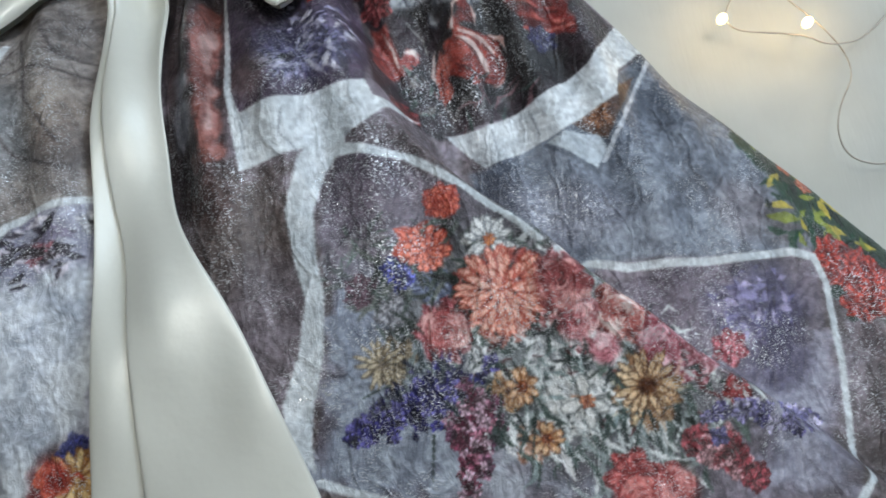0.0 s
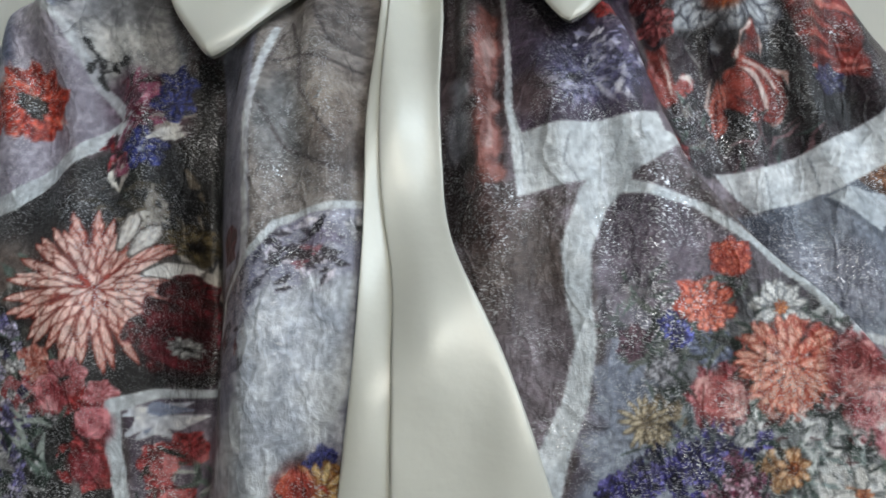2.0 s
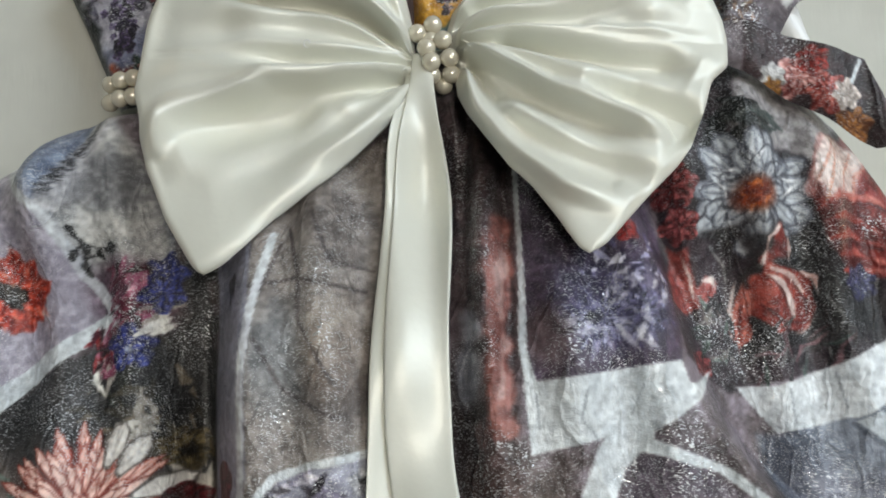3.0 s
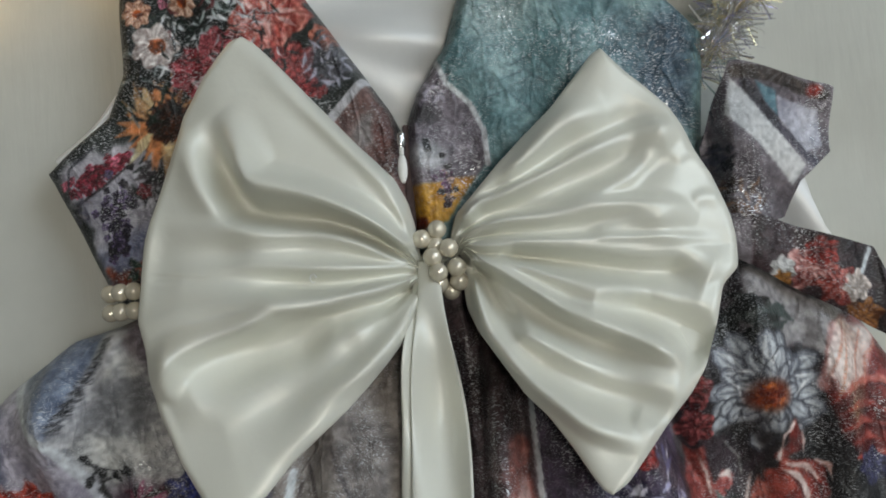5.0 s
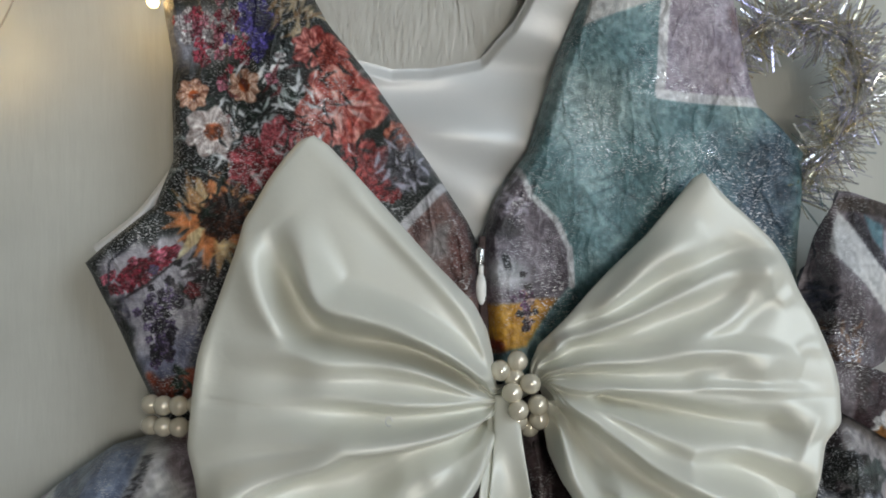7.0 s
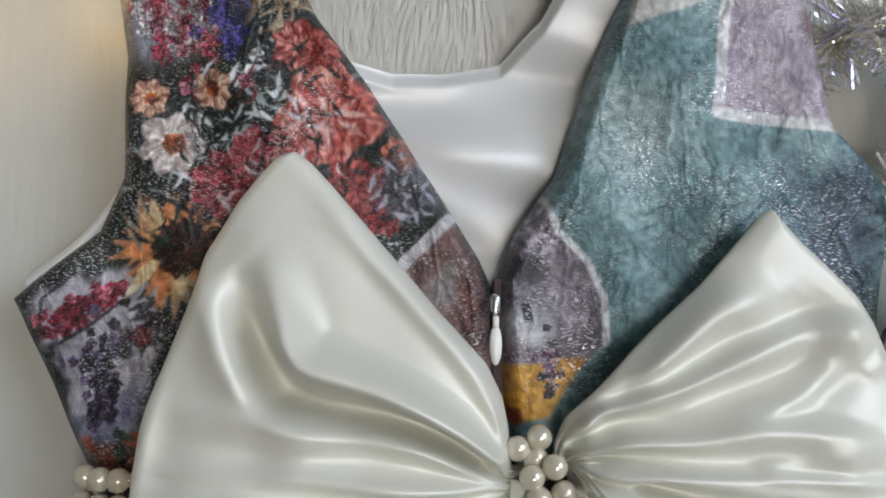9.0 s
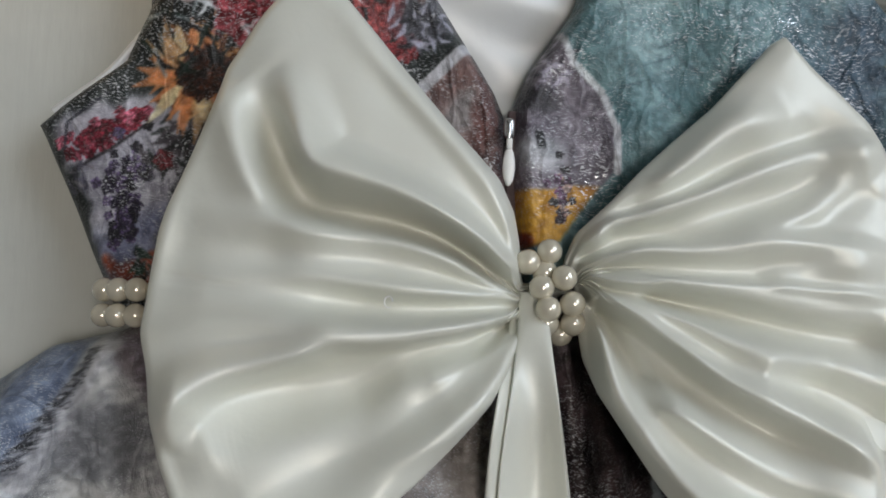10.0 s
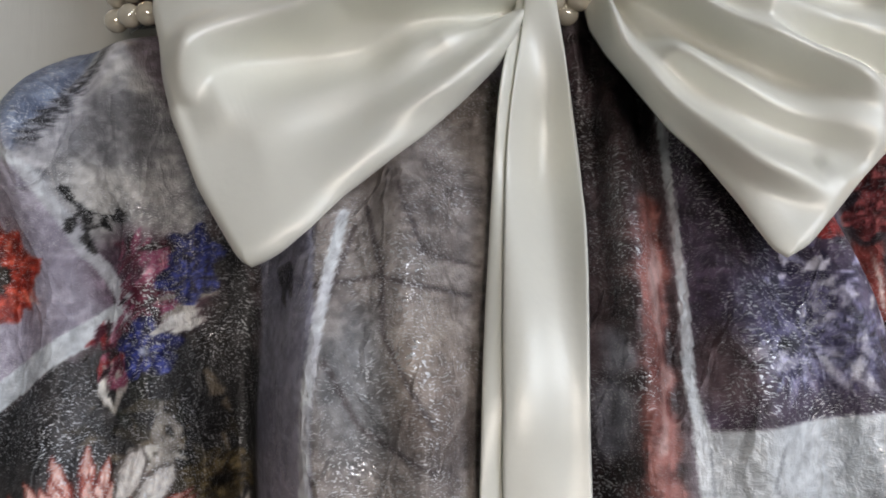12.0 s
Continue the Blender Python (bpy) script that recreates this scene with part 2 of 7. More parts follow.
class Canvas:
    """The ink of a piece of cloth, as colours over its plan."""

    def __init__(self, x0, x1, y0, y1, step, colour, seed):
        self.x0, self.y0, self.step = x0, y0, step
        self.X, self.Y = np.meshgrid(np.arange(x0, x1, step), np.arange(y0, y1, step))
        self.rng = np.random.default_rng(seed)
        k = 0.00065 / step
        self.fine, self.mid, self.big = (lattice(self.X.shape, s * k, self.rng) for s in (2.6, 9, 34))
        self.fbm = 0.56 * self.big + 0.34 * self.mid + 0.10 * self.fine
        self.ink = np.ones(self.X.shape + (3,)) * np.array(colour)
        self.drift = [0.35 * (lattice(self.X.shape, 3.0 * k, self.rng) - 0.5) for _ in (0, 1)]

    def cut(self, x0, x1, y0, y1):
        i0, i1 = sorted((int((y0 - self.y0) / self.step), int((y1 - self.y0) / self.step) + 2))
        j0, j1 = sorted((int((x0 - self.x0) / self.step), int((x1 - self.x0) / self.step) + 2))
        return slice(max(i0, 0), max(i1, 0)), slice(max(j0, 0), max(j1, 0))

    def put(self, s, mask, colour):
        mask = mask[..., None]
        self.ink[s] = self.ink[s] * (1 - mask) + np.asarray(colour) * mask

    def two(self, s, a, b, grain=0.12):
        """Two inks mingled by noise."""
        k = np.clip((self.fbm[s] * (1 - grain) + self.fine[s] * grain - 0.3) / 0.4, 0, 1)[..., None]
        return np.array(a) * (1 - k) + np.array(b) * k

    def fill(self, corners, a, b=None, soft=0.001, ragged=0.0, strength=1.0):
        p = np.array(corners)
        m = soft + ragged + 0.002
        s = self.cut(p[:, 0].min() - m, p[:, 0].max() + m, p[:, 1].min() - m, p[:, 1].max() + m)
        x, y = self.X[s], self.Y[s]
        inside, near = np.zeros(x.shape, bool), np.full(x.shape, 9.0)
        for (ax, ay), (bx, by) in zip(p, np.roll(p, -1, 0)):
            cross = (ay > y) != (by > y)
            inside ^= cross & (x < (bx - ax) * (y - ay) / (by - ay + 1e-12) + ax)
            k = np.clip(((x - ax) * (bx - ax) + (y - ay) * (by - ay)) / ((bx - ax) ** 2 + (by - ay) ** 2 + 1e-12), 0, 1)
            near = np.minimum(near, np.hypot(x - ax - k * (bx - ax), y - ay - k * (by - ay)))
        d = np.where(inside, near, -near) + ragged * (self.mid[s] - 0.5) * 2
        self.put(s, smooth(-soft, soft, d) * strength, self.two(s, a, b if b is not None else a))

    def line(self, points, width, a, b=None, soft=0.0005, ragged=0.0, strength=1.0):
        p = np.array(points)
        w = np.atleast_1d(np.asarray(width, float))
        w = np.interp(np.linspace(0, 1, len(p)), np.linspace(0, 1, len(w)), w)
        m = w.max() + 0.002
        s = self.cut(p[:, 0].min() - m, p[:, 0].max() + m, p[:, 1].min() - m, p[:, 1].max() + m)
        x, y = self.X[s], self.Y[s]
        d = np.full(x.shape, -9.0)
        for (ax, ay), (bx, by), wa, wb in zip(p, p[1:], w, w[1:]):
            k = np.clip(((x - ax) * (bx - ax) + (y - ay) * (by - ay)) / ((bx - ax) ** 2 + (by - ay) ** 2 + 1e-12), 0, 1)
            d = np.maximum(d, (wa + (wb - wa) * k) / 2 - np.hypot(x - ax - k * (bx - ax), y - ay - k * (by - ay)))
        d = d + ragged * (self.mid[s] - 0.5)
        self.put(s, smooth(-soft, soft, d) * strength, self.two(s, a, b if b is not None else a))

    def cloud(self, c, rx, ry, a, b=None, strength=0.8, turn=0.0):
        m = max(rx, ry) * 1.7
        s = self.cut(c[0] - m, c[0] + m, c[1] - m, c[1] + m)
        x, y = self.X[s] - c[0], self.Y[s] - c[1]
        t = radians(turn)
        r = np.hypot((x * math.cos(t) + y * math.sin(t)) / rx, (y * math.cos(t) - x * math.sin(t)) / ry)
        self.put(s, smooth(1.35, 0.45, r + 0.8 * (self.fbm[s] - 0.5)) * strength, self.two(s, a, b if b is not None else a))

    def flower(self, c, r, petals, dark, light, heart=None, layers=2.2, edge=0.25, squash=1.0, turn=0.0, tips=0.5, core=0.22):
        """A painted bloom: rings of petals, lighter to their tips, with brushed streaks."""
        m = r * 1.25 / min(squash, 1)
        s = self.cut(c[0] - m, c[0] + m, c[1] - m, c[1] + m)
        x, y = self.X[s] - c[0], self.Y[s] - c[1]
        t = radians(turn)
        x, y = x * math.cos(t) + y * math.sin(t), (y * math.cos(t) - x * math.sin(t)) / squash
        phase = self.rng.random() * 6
        th = np.arctan2(y, x) + 0.5 * (self.mid[s] - 0.5) + phase
        rr = np.hypot(x, y) / r + 0.16 * (self.mid[s] - 0.5)
        rim = 1 - edge * (0.5 - 0.5 * np.cos(petals * th))
        ring = rr / rim * layers
        k = np.floor(ring)
        leaf = np.abs(np.cos(petals * th / 2 + k * 1.7 + 0.7))
        tone = np.clip(0.75 * leaf ** 0.6 * ((1 - tips) + tips * (ring - k)) + 0.55 * (self.fine[s] - 0.45) + 0.2 * (self.mid[s] - 0.5), 0, 1)
        tone = np.clip(tone + 0.22 * np.sin(th * petals * 2.6 + ring * 3), 0, 1) * smooth(0.0, 0.2, leaf)
        dark = np.array(dark) * 0.8
        col = np.array(dark) * (1 - tone[..., None]) + np.array(light) * tone[..., None]
        self.put(s, smooth(rim + 0.05, rim - 0.05, rr), col)
        if heart is not None:
            self.put(s, smooth(core + 0.06, core - 0.06, rr + 0.15 * (self.fine[s] - 0.5)), self.two(s, [v * 0.55 for v in heart], heart, 0.8))

    def leaves(self, c, spread, count, length, inks, slim=0.3, lie=None, stray=0.5, strength=1.0):
        """Brush strokes of leaves and stems strewn round a place."""
        for _ in range(count):
            a, q = self.rng.random() * 6.283, self.rng.random() ** 0.6 * spread
            x, y = c[0] + q * math.cos(a), c[1] + q * math.sin(a)
            b = (self.rng.random() * 6.283) if lie is None else radians(lie) + self.rng.normal() * stray
            n = length * (0.6 + 0.8 * self.rng.random())
            dx, dy = n * math.cos(b) / 2, n * math.sin(b) / 2
            bend = self.rng.normal() * n * 0.12
            pts = [(x - dx, y - dy), (x - bend * math.sin(b), y + bend * math.cos(b)), (x + dx, y + dy)]
            ink = inks[self.rng.integers(len(inks))]
            self.line(pts, [n * slim * 0.3, n * slim, n * slim * 0.15], ink, [min(0.97, v * 1.15 + 0.02) for v in ink], strength=strength)

    def rays(self, c, r, count, length, inks, slim=0.2, inner=0.25):
        """Radial brush strokes laid over a bloom."""
        for k in range(count):
            a = k * 2.39996 + self.rng.normal() * 0.1
            q = r * (inner + (0.92 - inner) * self.rng.random() ** 0.7)
            self.leaves((c[0] + q * math.cos(a), c[1] + q * math.sin(a)), 0.0003, 1, length, inks, slim, math.degrees(a), 0.18, 0.5)

    def petal(self, c, angle, length, width, shade, body, tip):
        """One painted petal from its foot outwards: a shadow, the body and a paler streaked tip."""
        a = radians(angle)
        dx, dy = math.cos(a), math.sin(a)
        at = lambda k, side=0.0: (c[0] + dx * length * k - dy * side * width, c[1] + dy * length * k + dx * side * width)
        self.line([at(0), at(0.5, 0.05), at(0.82), at(1.05)], [width * 0.5, width * 1.22, width * 0.9, width * 0.2], shade, [v * 0.8 for v in shade])
        self.line([at(0.05), at(0.5), at(0.8), at(1.0)], [width * 0.35, width * 0.9, width * 0.7, width * 0.12], body, tip)
        for side in (-0.22, 0.18):
            self.line([at(0.3, side * 0.6), at(0.65, side), at(0.92, side * 0.3)], [width * 0.06, width * 0.24, width * 0.05], tip, tip, 0.0004)

    def bloom(self, c, rings, shade, body, tip, squash=1.0):
        """Rings of petals laid from the outside in: (foot, length, width, count)."""
        for q, length, width, count in rings:
            for k in range(count):
                a = 6.2832 * (k + 0.35 * self.rng.normal()) / count + q * 90
                n = length * (0.85 + 0.3 * self.rng.random())
                mix = self.rng.random() * 0.5
                b = [u * (1 - mix) + w * mix for u, w in zip(body, shade)]
                self.petal((c[0] + q * math.cos(a), c[1] + squash * q * math.sin(a)), math.degrees(a), n, width, shade, b, tip)

    def rose(self, c, r, dark, mid, light):
        """A cupped bloom: curled petals drawn ring by ring, each with a dark hollow and a pale lip."""
        self.cloud(c, r * 0.86, r * 0.86, dark, mid, 1.0)
        for ring, count in ((0.84, 6), (0.62, 5), (0.40, 4), (0.2, 3)):
            turn = self.rng.random() * 6.28
            for k in range(count):
                a = turn + 6.2832 * k / count + 0.2 * self.rng.normal()
                q = r * ring * (0.92 + 0.16 * self.rng.random())
                arc = [(c[0] + q * math.cos(a + d) * (1 - 0.25 * abs(d)), c[1] + q * math.sin(a + d) * (1 - 0.25 * abs(d))) for d in (-0.75, -0.35, 0.0, 0.35, 0.75)]
                low = [(x + (c[0] - x) * 0.26, y + (c[1] - y) * 0.26) for x, y in arc]
                self.line(low, [r * 0.05, r * 0.2, r * 0.24, r * 0.2, r * 0.05], [v * 0.9 for v in mid], [0.6 * v + 0.4 * u for v, u in zip(mid, light)], 0.0006, 0.001)
                self.line(arc, [r * 0.02, r * 0.06, r * 0.12, r * 0.06, r * 0.02], [0.5 * v + 0.5 * u for v, u in zip(mid, light)], light, 0.0004, 0.002)
                self.line([(x + (c[0] - x) * 0.5, y + (c[1] - y) * 0.5) for x, y in arc], [r * 0.03, r * 0.08, r * 0.10, r * 0.08, r * 0.03], dark, [v * 0.8 for v in dark], 0.0005)

    def spike(self, a, b, width, count, size, inks):
        """A spike of small blossoms from a to b."""
        for _ in range(count):
            k = self.rng.random()
            w = width * (1 - 0.7 * k)
            x = a[0] + (b[0] - a[0]) * k + self.rng.normal() * w * 0.45
            y = a[1] + (b[1] - a[1]) * k + self.rng.normal() * w * 0.45
            ink = np.array(inks[self.rng.integers(len(inks))])
            self.flower((x, y), size * (0.7 + 0.6 * self.rng.random()), 4, ink * 0.6, np.minimum(ink * 1.3, 1), None, 1.0)

    def sample(self, x, y):
        j = np.clip(np.rint((x - self.x0) / self.step).astype(int), 0, self.X.shape[1] - 1)
        i = np.clip(np.rint((y - self.y0) / self.step).astype(int), 0, self.X.shape[0] - 1)
        k = 0.0014 / self.step
        fine = self.fine[i, j][..., None]
        di, dj = np.rint(self.drift[0][i, j] * k).astype(int), np.rint(self.drift[1][i, j] * k).astype(int)
        i, j = np.clip(i + di, 0, self.X.shape[0] - 1), np.clip(j + dj, 0, self.X.shape[1] - 1)
        c = np.clip(self.ink[i, j] * (0.92 + 0.16 * fine), 0, 1)
        grey = c.mean(-1, keepdims=True)
        return (grey + (c - grey) * 0.86) ** 2.75


WHITE, PALE, PAPER = (0.88, 0.90, 0.91), (0.80, 0.83, 0.85), (0.72, 0.76, 0.80)
MAUVE, MAUVE2 = (0.44, 0.40, 0.44), (0.62, 0.58, 0.62)
SLATE, SLATE2 = (0.40, 0.43, 0.50), (0.62, 0.65, 0.70)
TAUPE, TAUPE2 = (0.36, 0.32, 0.32), (0.56, 0.51, 0.50)
NIGHT, NIGHT2 = (0.14, 0.14, 0.15), (0.33, 0.32, 0.32)
PLUM, PLUM2 = (0.24, 0.20, 0.24), (0.42, 0.36, 0.42)
CORAL, BLUSH = (0.86, 0.36, 0.28), (0.97, 0.80, 0.76)
RED, ROSE, PINK = (0.60, 0.16, 0.16), (0.78, 0.36, 0.38), (0.90, 0.66, 0.68)
GREEN, SAGE = (0.15, 0.22, 0.19), (0.40, 0.46, 0.43)
GOLD, OCHRE = (0.85, 0.62, 0.28), (0.62, 0.42, 0.22)
LILAC, VIOLET, BLUE = (0.62, 0.58, 0.72), (0.28, 0.22, 0.42), (0.20, 0.24, 0.52)

# skirt
SKIRT_INK = K = Canvas(-0.32, 0.43, -0.405, 0.01, 0.00065, MAUVE, 3)
K.fill([(-0.32, -0.41), (0.43, -0.41), (0.43, 0.01), (-0.32, 0.01)], TAUPE, MAUVE2)
# far left: blue-grey and mauve pictures with pale frames
K.fill([(-0.2102, -0.0023), (-0.1435, -0.0065), (-0.1061, -0.0748), (-0.1142, -0.0939), (-0.1301, -0.1090), (-0.1568, -0.0668), (-0.1976, -0.0276), (-0.2080, -0.0358)], (0.46, 0.49, 0.56), (0.70, 0.72, 0.77), 0.003)
K.fill([(-0.1552, -0.0642), (-0.1435, -0.0092), (-0.1197, -0.0431), (-0.1064, -0.0820), (-0.1283, -0.0994), (-0.1468, -0.0862)], (0.62, 0.62, 0.63), (0.82, 0.82, 0.81), 0.004)
K.fill([(-0.32, -0.02), (-0.2102, -0.0023), (-0.1927, -0.0166), (-0.2080, -0.0358)], (0.36, 0.42, 0.52), (0.55, 0.60, 0.68), 0.003)
K.cloud((-0.1345, -0.0533), 0.016, 0.013, (0.42, 0.43, 0.46), (0.58, 0.59, 0.62), 0.5, 60)
K.fill([(-0.1960, -0.0305), (-0.1568, -0.0668), (-0.1312, -0.1090), (-0.1793, -0.1497), (-0.27, -0.15), (-0.27, -0.06)], (0.64, 0.62, 0.68), (0.80, 0.78, 0.83), 0.001)
K.fill([(-0.32, -0.03), (-0.25, -0.04), (-0.1871, -0.0522), (-0.1839, -0.0799), (-0.26, -0.09), (-0.32, -0.09)], (0.40, 0.44, 0.56), (0.60, 0.62, 0.72), 0.004)
K.flower((-0.1767, -0.0985), 0.0185, 9, (0.62, 0.14, 0.10), (0.96, 0.44, 0.34), (0.30, 0.26, 0.22), 1.6, 0.2, core=0.3)
K.flower((-0.1948, -0.1044), 0.011, 7, (0.66, 0.16, 0.14), (0.90, 0.42, 0.36), None, 1.4, 0.2)
K.fill([(-0.1947, -0.0345), (-0.1703, -0.0212), (-0.1439, -0.0206), (-0.1577, -0.0627), (-0.1651, -0.0459)], (0.38, 0.43, 0.54), (0.58, 0.63, 0.71), 0.002)
K.line([(-0.1347, -0.0212), (-0.1448, -0.0398), (-0.1555, -0.0630)], [0.006, 0.0085, 0.007], (0.64, 0.64, 0.66), (0.86, 0.86, 0.87), 0.0015)
a, b = (-0.1399, -0.0227), (-0.1570, -0.0592)
for k in range(26):
    K.leaves((a[0] + (b[0] - a[0]) * k / 25, a[1] + (b[1] - a[1]) * k / 25), 0.0012, 3, 0.0042, [(0.12, 0.12, 0.14), (0.22, 0.22, 0.25), (0.56, 0.57, 0.60)], 0.2, 15)
# dark garden with large dahlia
K.fill([(-0.1288, -0.1138), (-0.1152, -0.0849), (-0.0934, -0.0824), (-0.0835, -0.1589), (-0.0790, -0.2287), (-0.1032, -0.2265), (-0.1294, -0.2341), (-0.1359, -0.2555), (-0.1273, -0.2989), (-0.1874, -0.2979), (-0.1992, -0.1612)], NIGHT, NIGHT2, 0.003, 0.006)
K.cloud((-0.1777, -0.1822), 0.02, 0.02, (0.42, 0.36, 0.34), (0.6, 0.55, 0.52), 0.9)
K.cloud((-0.1101, -0.1151), 0.012, 0.02, NIGHT, (0.24, 0.22, 0.2), 0.9)
K.leaves((-0.1180, -0.1526), 0.022, 60, 0.012, [(0.35, 0.33, 0.28), NIGHT, (0.16, 0.18, 0.15), (0.46, 0.42, 0.36), (0.26, 0.24, 0.2)], 0.3)
K.leaves((-0.1683, -0.2076), 0.03, 60, 0.012, [(0.30, 0.30, 0.28), NIGHT, SAGE, (0.5, 0.48, 0.46)], 0.3)
K.cloud((-0.1216, -0.1008), 0.014, 0.019, (0.30, 0.16, 0.24), (0.62, 0.36, 0.46), 0.9, 60)
for c, r in (((-0.1176, -0.0936), 0.007), ((-0.1265, -0.1210), 0.008), ((-0.1212, -0.1094), 0.007), ((-0.1321, -0.1291), 0.007), ((-0.1136, -0.1018), 0.006)):
    K.flower(c, r, 5, (0.42, 0.14, 0.24), (0.84, 0.56, 0.64), None, 1.4)
K.flower((-0.1098, -0.0906), 0.010, 5, (0.10, 0.13, 0.36), (0.32, 0.38, 0.74), None, 1.3, 0.35)
K.flower((-0.1222, -0.1214), 0.010, 5, (0.10, 0.12, 0.36), (0.34, 0.38, 0.72), (0.8, 0.82, 0.9), 1.3, 0.35)
for c, a in (((-0.1111, -0.1044), 20), ((-0.1135, -0.1102), 35), ((-0.1167, -0.1462), -35), ((-0.1196, -0.1561), -60), ((-0.1346, -0.1345), 80)):
    K.leaves(c, 0.003, 3, 0.013, [(0.80, 0.79, 0.76), (0.62, 0.60, 0.57)], 0.2, a)
for c, a in (((-0.1249, -0.1626), 60), ((-0.1023, -0.1669), 85), ((-0.1001, -0.1802), 85)):
    K.leaves(c, 0.004, 3, 0.018, [(0.70, 0.68, 0.65), (0.52, 0.50, 0.47)], 0.24, a)
K.flower((-0.1037, -0.1648), 0.010, 6, (0.30, 0.26, 0.18), (0.58, 0.52, 0.38), (0.2, 0.16, 0.1), 1.5)
K.cloud((-0.1373, -0.1882), 0.024, 0.024, (0.52, 0.14, 0.10), (0.76, 0.30, 0.22), 1.0)
K.bloom((-0.1373, -0.1882), [(0.0165, 0.0165, 0.0036, 36), (0.0125, 0.0145, 0.0034, 32), (0.0085, 0.0120, 0.0031, 26), (0.0045, 0.0095, 0.0028, 17), (0.0012, 0.0065, 0.0026, 9)], (0.62, 0.20, 0.14), (0.88, 0.50, 0.42), (0.95, 0.82, 0.78))
for a in (52, 68, 20):
    K.petal((-0.1373 + 0.020 * math.cos(radians(a)), -0.1882 + 0.020 * math.sin(radians(a))), a, 0.017, 0.008, (0.50, 0.47, 0.45), (0.84, 0.82, 0.80), (0.96, 0.95, 0.93))
K.flower((-0.1084, -0.2062), 0.017, 6, (0.26, 0.05, 0.08), (0.56, 0.16, 0.20), (0.62, 0.62, 0.6), 1.6, 0.2, core=0.26)
K.flower((-0.1043, -0.1872), 0.010, 5, (0.30, 0.06, 0.09), (0.55, 0.18, 0.22), None, 1.3)
K.flower((-0.1020, -0.1994), 0.011, 5, (0.34, 0.08, 0.12), (0.62, 0.24, 0.28), None, 1.3)
for c, r, d, l in (((-0.1571, -0.2292), 0.014, (0.66, 0.22, 0.26), (0.94, 0.56, 0.58)), ((-0.1717, -0.2331), 0.010, ROSE, PINK), ((-0.1847, -0.2371), 0.011, RED, ROSE), ((-0.1391, -0.2366), 0.010, RED, (0.86, 0.36, 0.36)), ((-0.1430, -0.2602), 0.013, RED, (0.88, 0.40, 0.40)),
                   ((-0.1454, -0.2240), 0.008, ROSE, PINK), ((-0.1613, -0.2184), 0.008, CORAL, BLUSH), ((-0.1466, -0.2915), 0.012, RED, ROSE), ((-0.1562, -0.2937), 0.010, (0.5, 0.2, 0.24), PINK), ((-0.1343, -0.2319), 0.007, ROSE, PINK), ((-0.1391, -0.2460), 0.008, RED, ROSE)):
    K.flower(c, r, 6, d, l, None, 1.9, 0.2)
K.spike((-0.1792, -0.2069), (-0.1731, -0.2765), 0.022, 80, 0.0032, [(0.70, 0.68, 0.80), (0.52, 0.50, 0.70), (0.86, 0.85, 0.90), (0.32, 0.30, 0.46)])
K.leaves((-0.1588, -0.2456), 0.02, 40, 0.010, [SAGE, GREEN, (0.62, 0.66, 0.64), NIGHT], 0.25)
K.leaves((-0.1678, -0.2791), 0.025, 50, 0.012, [NIGHT, GREEN, (0.5, 0.5, 0.5)], 0.28)
K.fill([(-0.32, -0.41), (-0.1879, -0.2931), (-0.1274, -0.2977), (-0.10, -0.41)], NIGHT, (0.3, 0.26, 0.28), 0.01, 0.008)
# small pale framed picture low on the side
K.fill([(-0.1286, -0.2364), (-0.0959, -0.2263), (-0.0835, -0.2575), (-0.0978, -0.3002), (-0.1218, -0.2994)], (0.40, 0.36, 0.42), (0.60, 0.57, 0.62), 0.002)
K.leaves((-0.1149, -0.2409), 0.007, 7, 0.015, [(0.84, 0.86, 0.90), (0.58, 0.62, 0.72)], 0.35, 20)
for c, r in (((-0.1149, -0.2594), 0.009), ((-0.1051, -0.2542), 0.008), ((-0.1094, -0.2778), 0.011), ((-0.0983, -0.2926), 0.010), ((-0.1176, -0.2919), 0.009), ((-0.1143, -0.2668), 0.006)):
    K.flower(c, r, 6, (0.52, 0.10, 0.12), (0.90, 0.44, 0.44), None, 1.8, 0.2)
K.leaves((-0.1076, -0.2729), 0.018, 45, 0.008, [GREEN, SAGE, (0.25, 0.3, 0.28), (0.7, 0.72, 0.7)], 0.25)
K.rays((-0.1767, -0.0985), 0.018, 40, 0.007, [(0.94, 0.46, 0.36), (0.70, 0.20, 0.14), (0.90, 0.62, 0.54), (0.56, 0.14, 0.10)], 0.25, 0.35)
K.line([(-0.0789, -0.2292), (-0.1146, -0.2311), (-0.1313, -0.2360), (-0.1325, -0.2555), (-0.1247, -0.2994), (-0.135, -0.36)], [0.003, 0.004, 0.006, 0.0065, 0.0065, 0.0065], PALE, WHITE)
K.line([(-0.1976, -0.0290), (-0.1568, -0.0668), (-0.1457, -0.0910), (-0.1296, -0.1078)], [0.004, 0.0038, 0.0045, 0.006], (0.76, 0.77, 0.80), WHITE)
K.line([(-0.1289, -0.1078), (-0.1574, -0.1278), (-0.1802, -0.1463), (-0.26, -0.16)], [0.007, 0.0085, 0.0095, 0.01], PALE, WHITE)
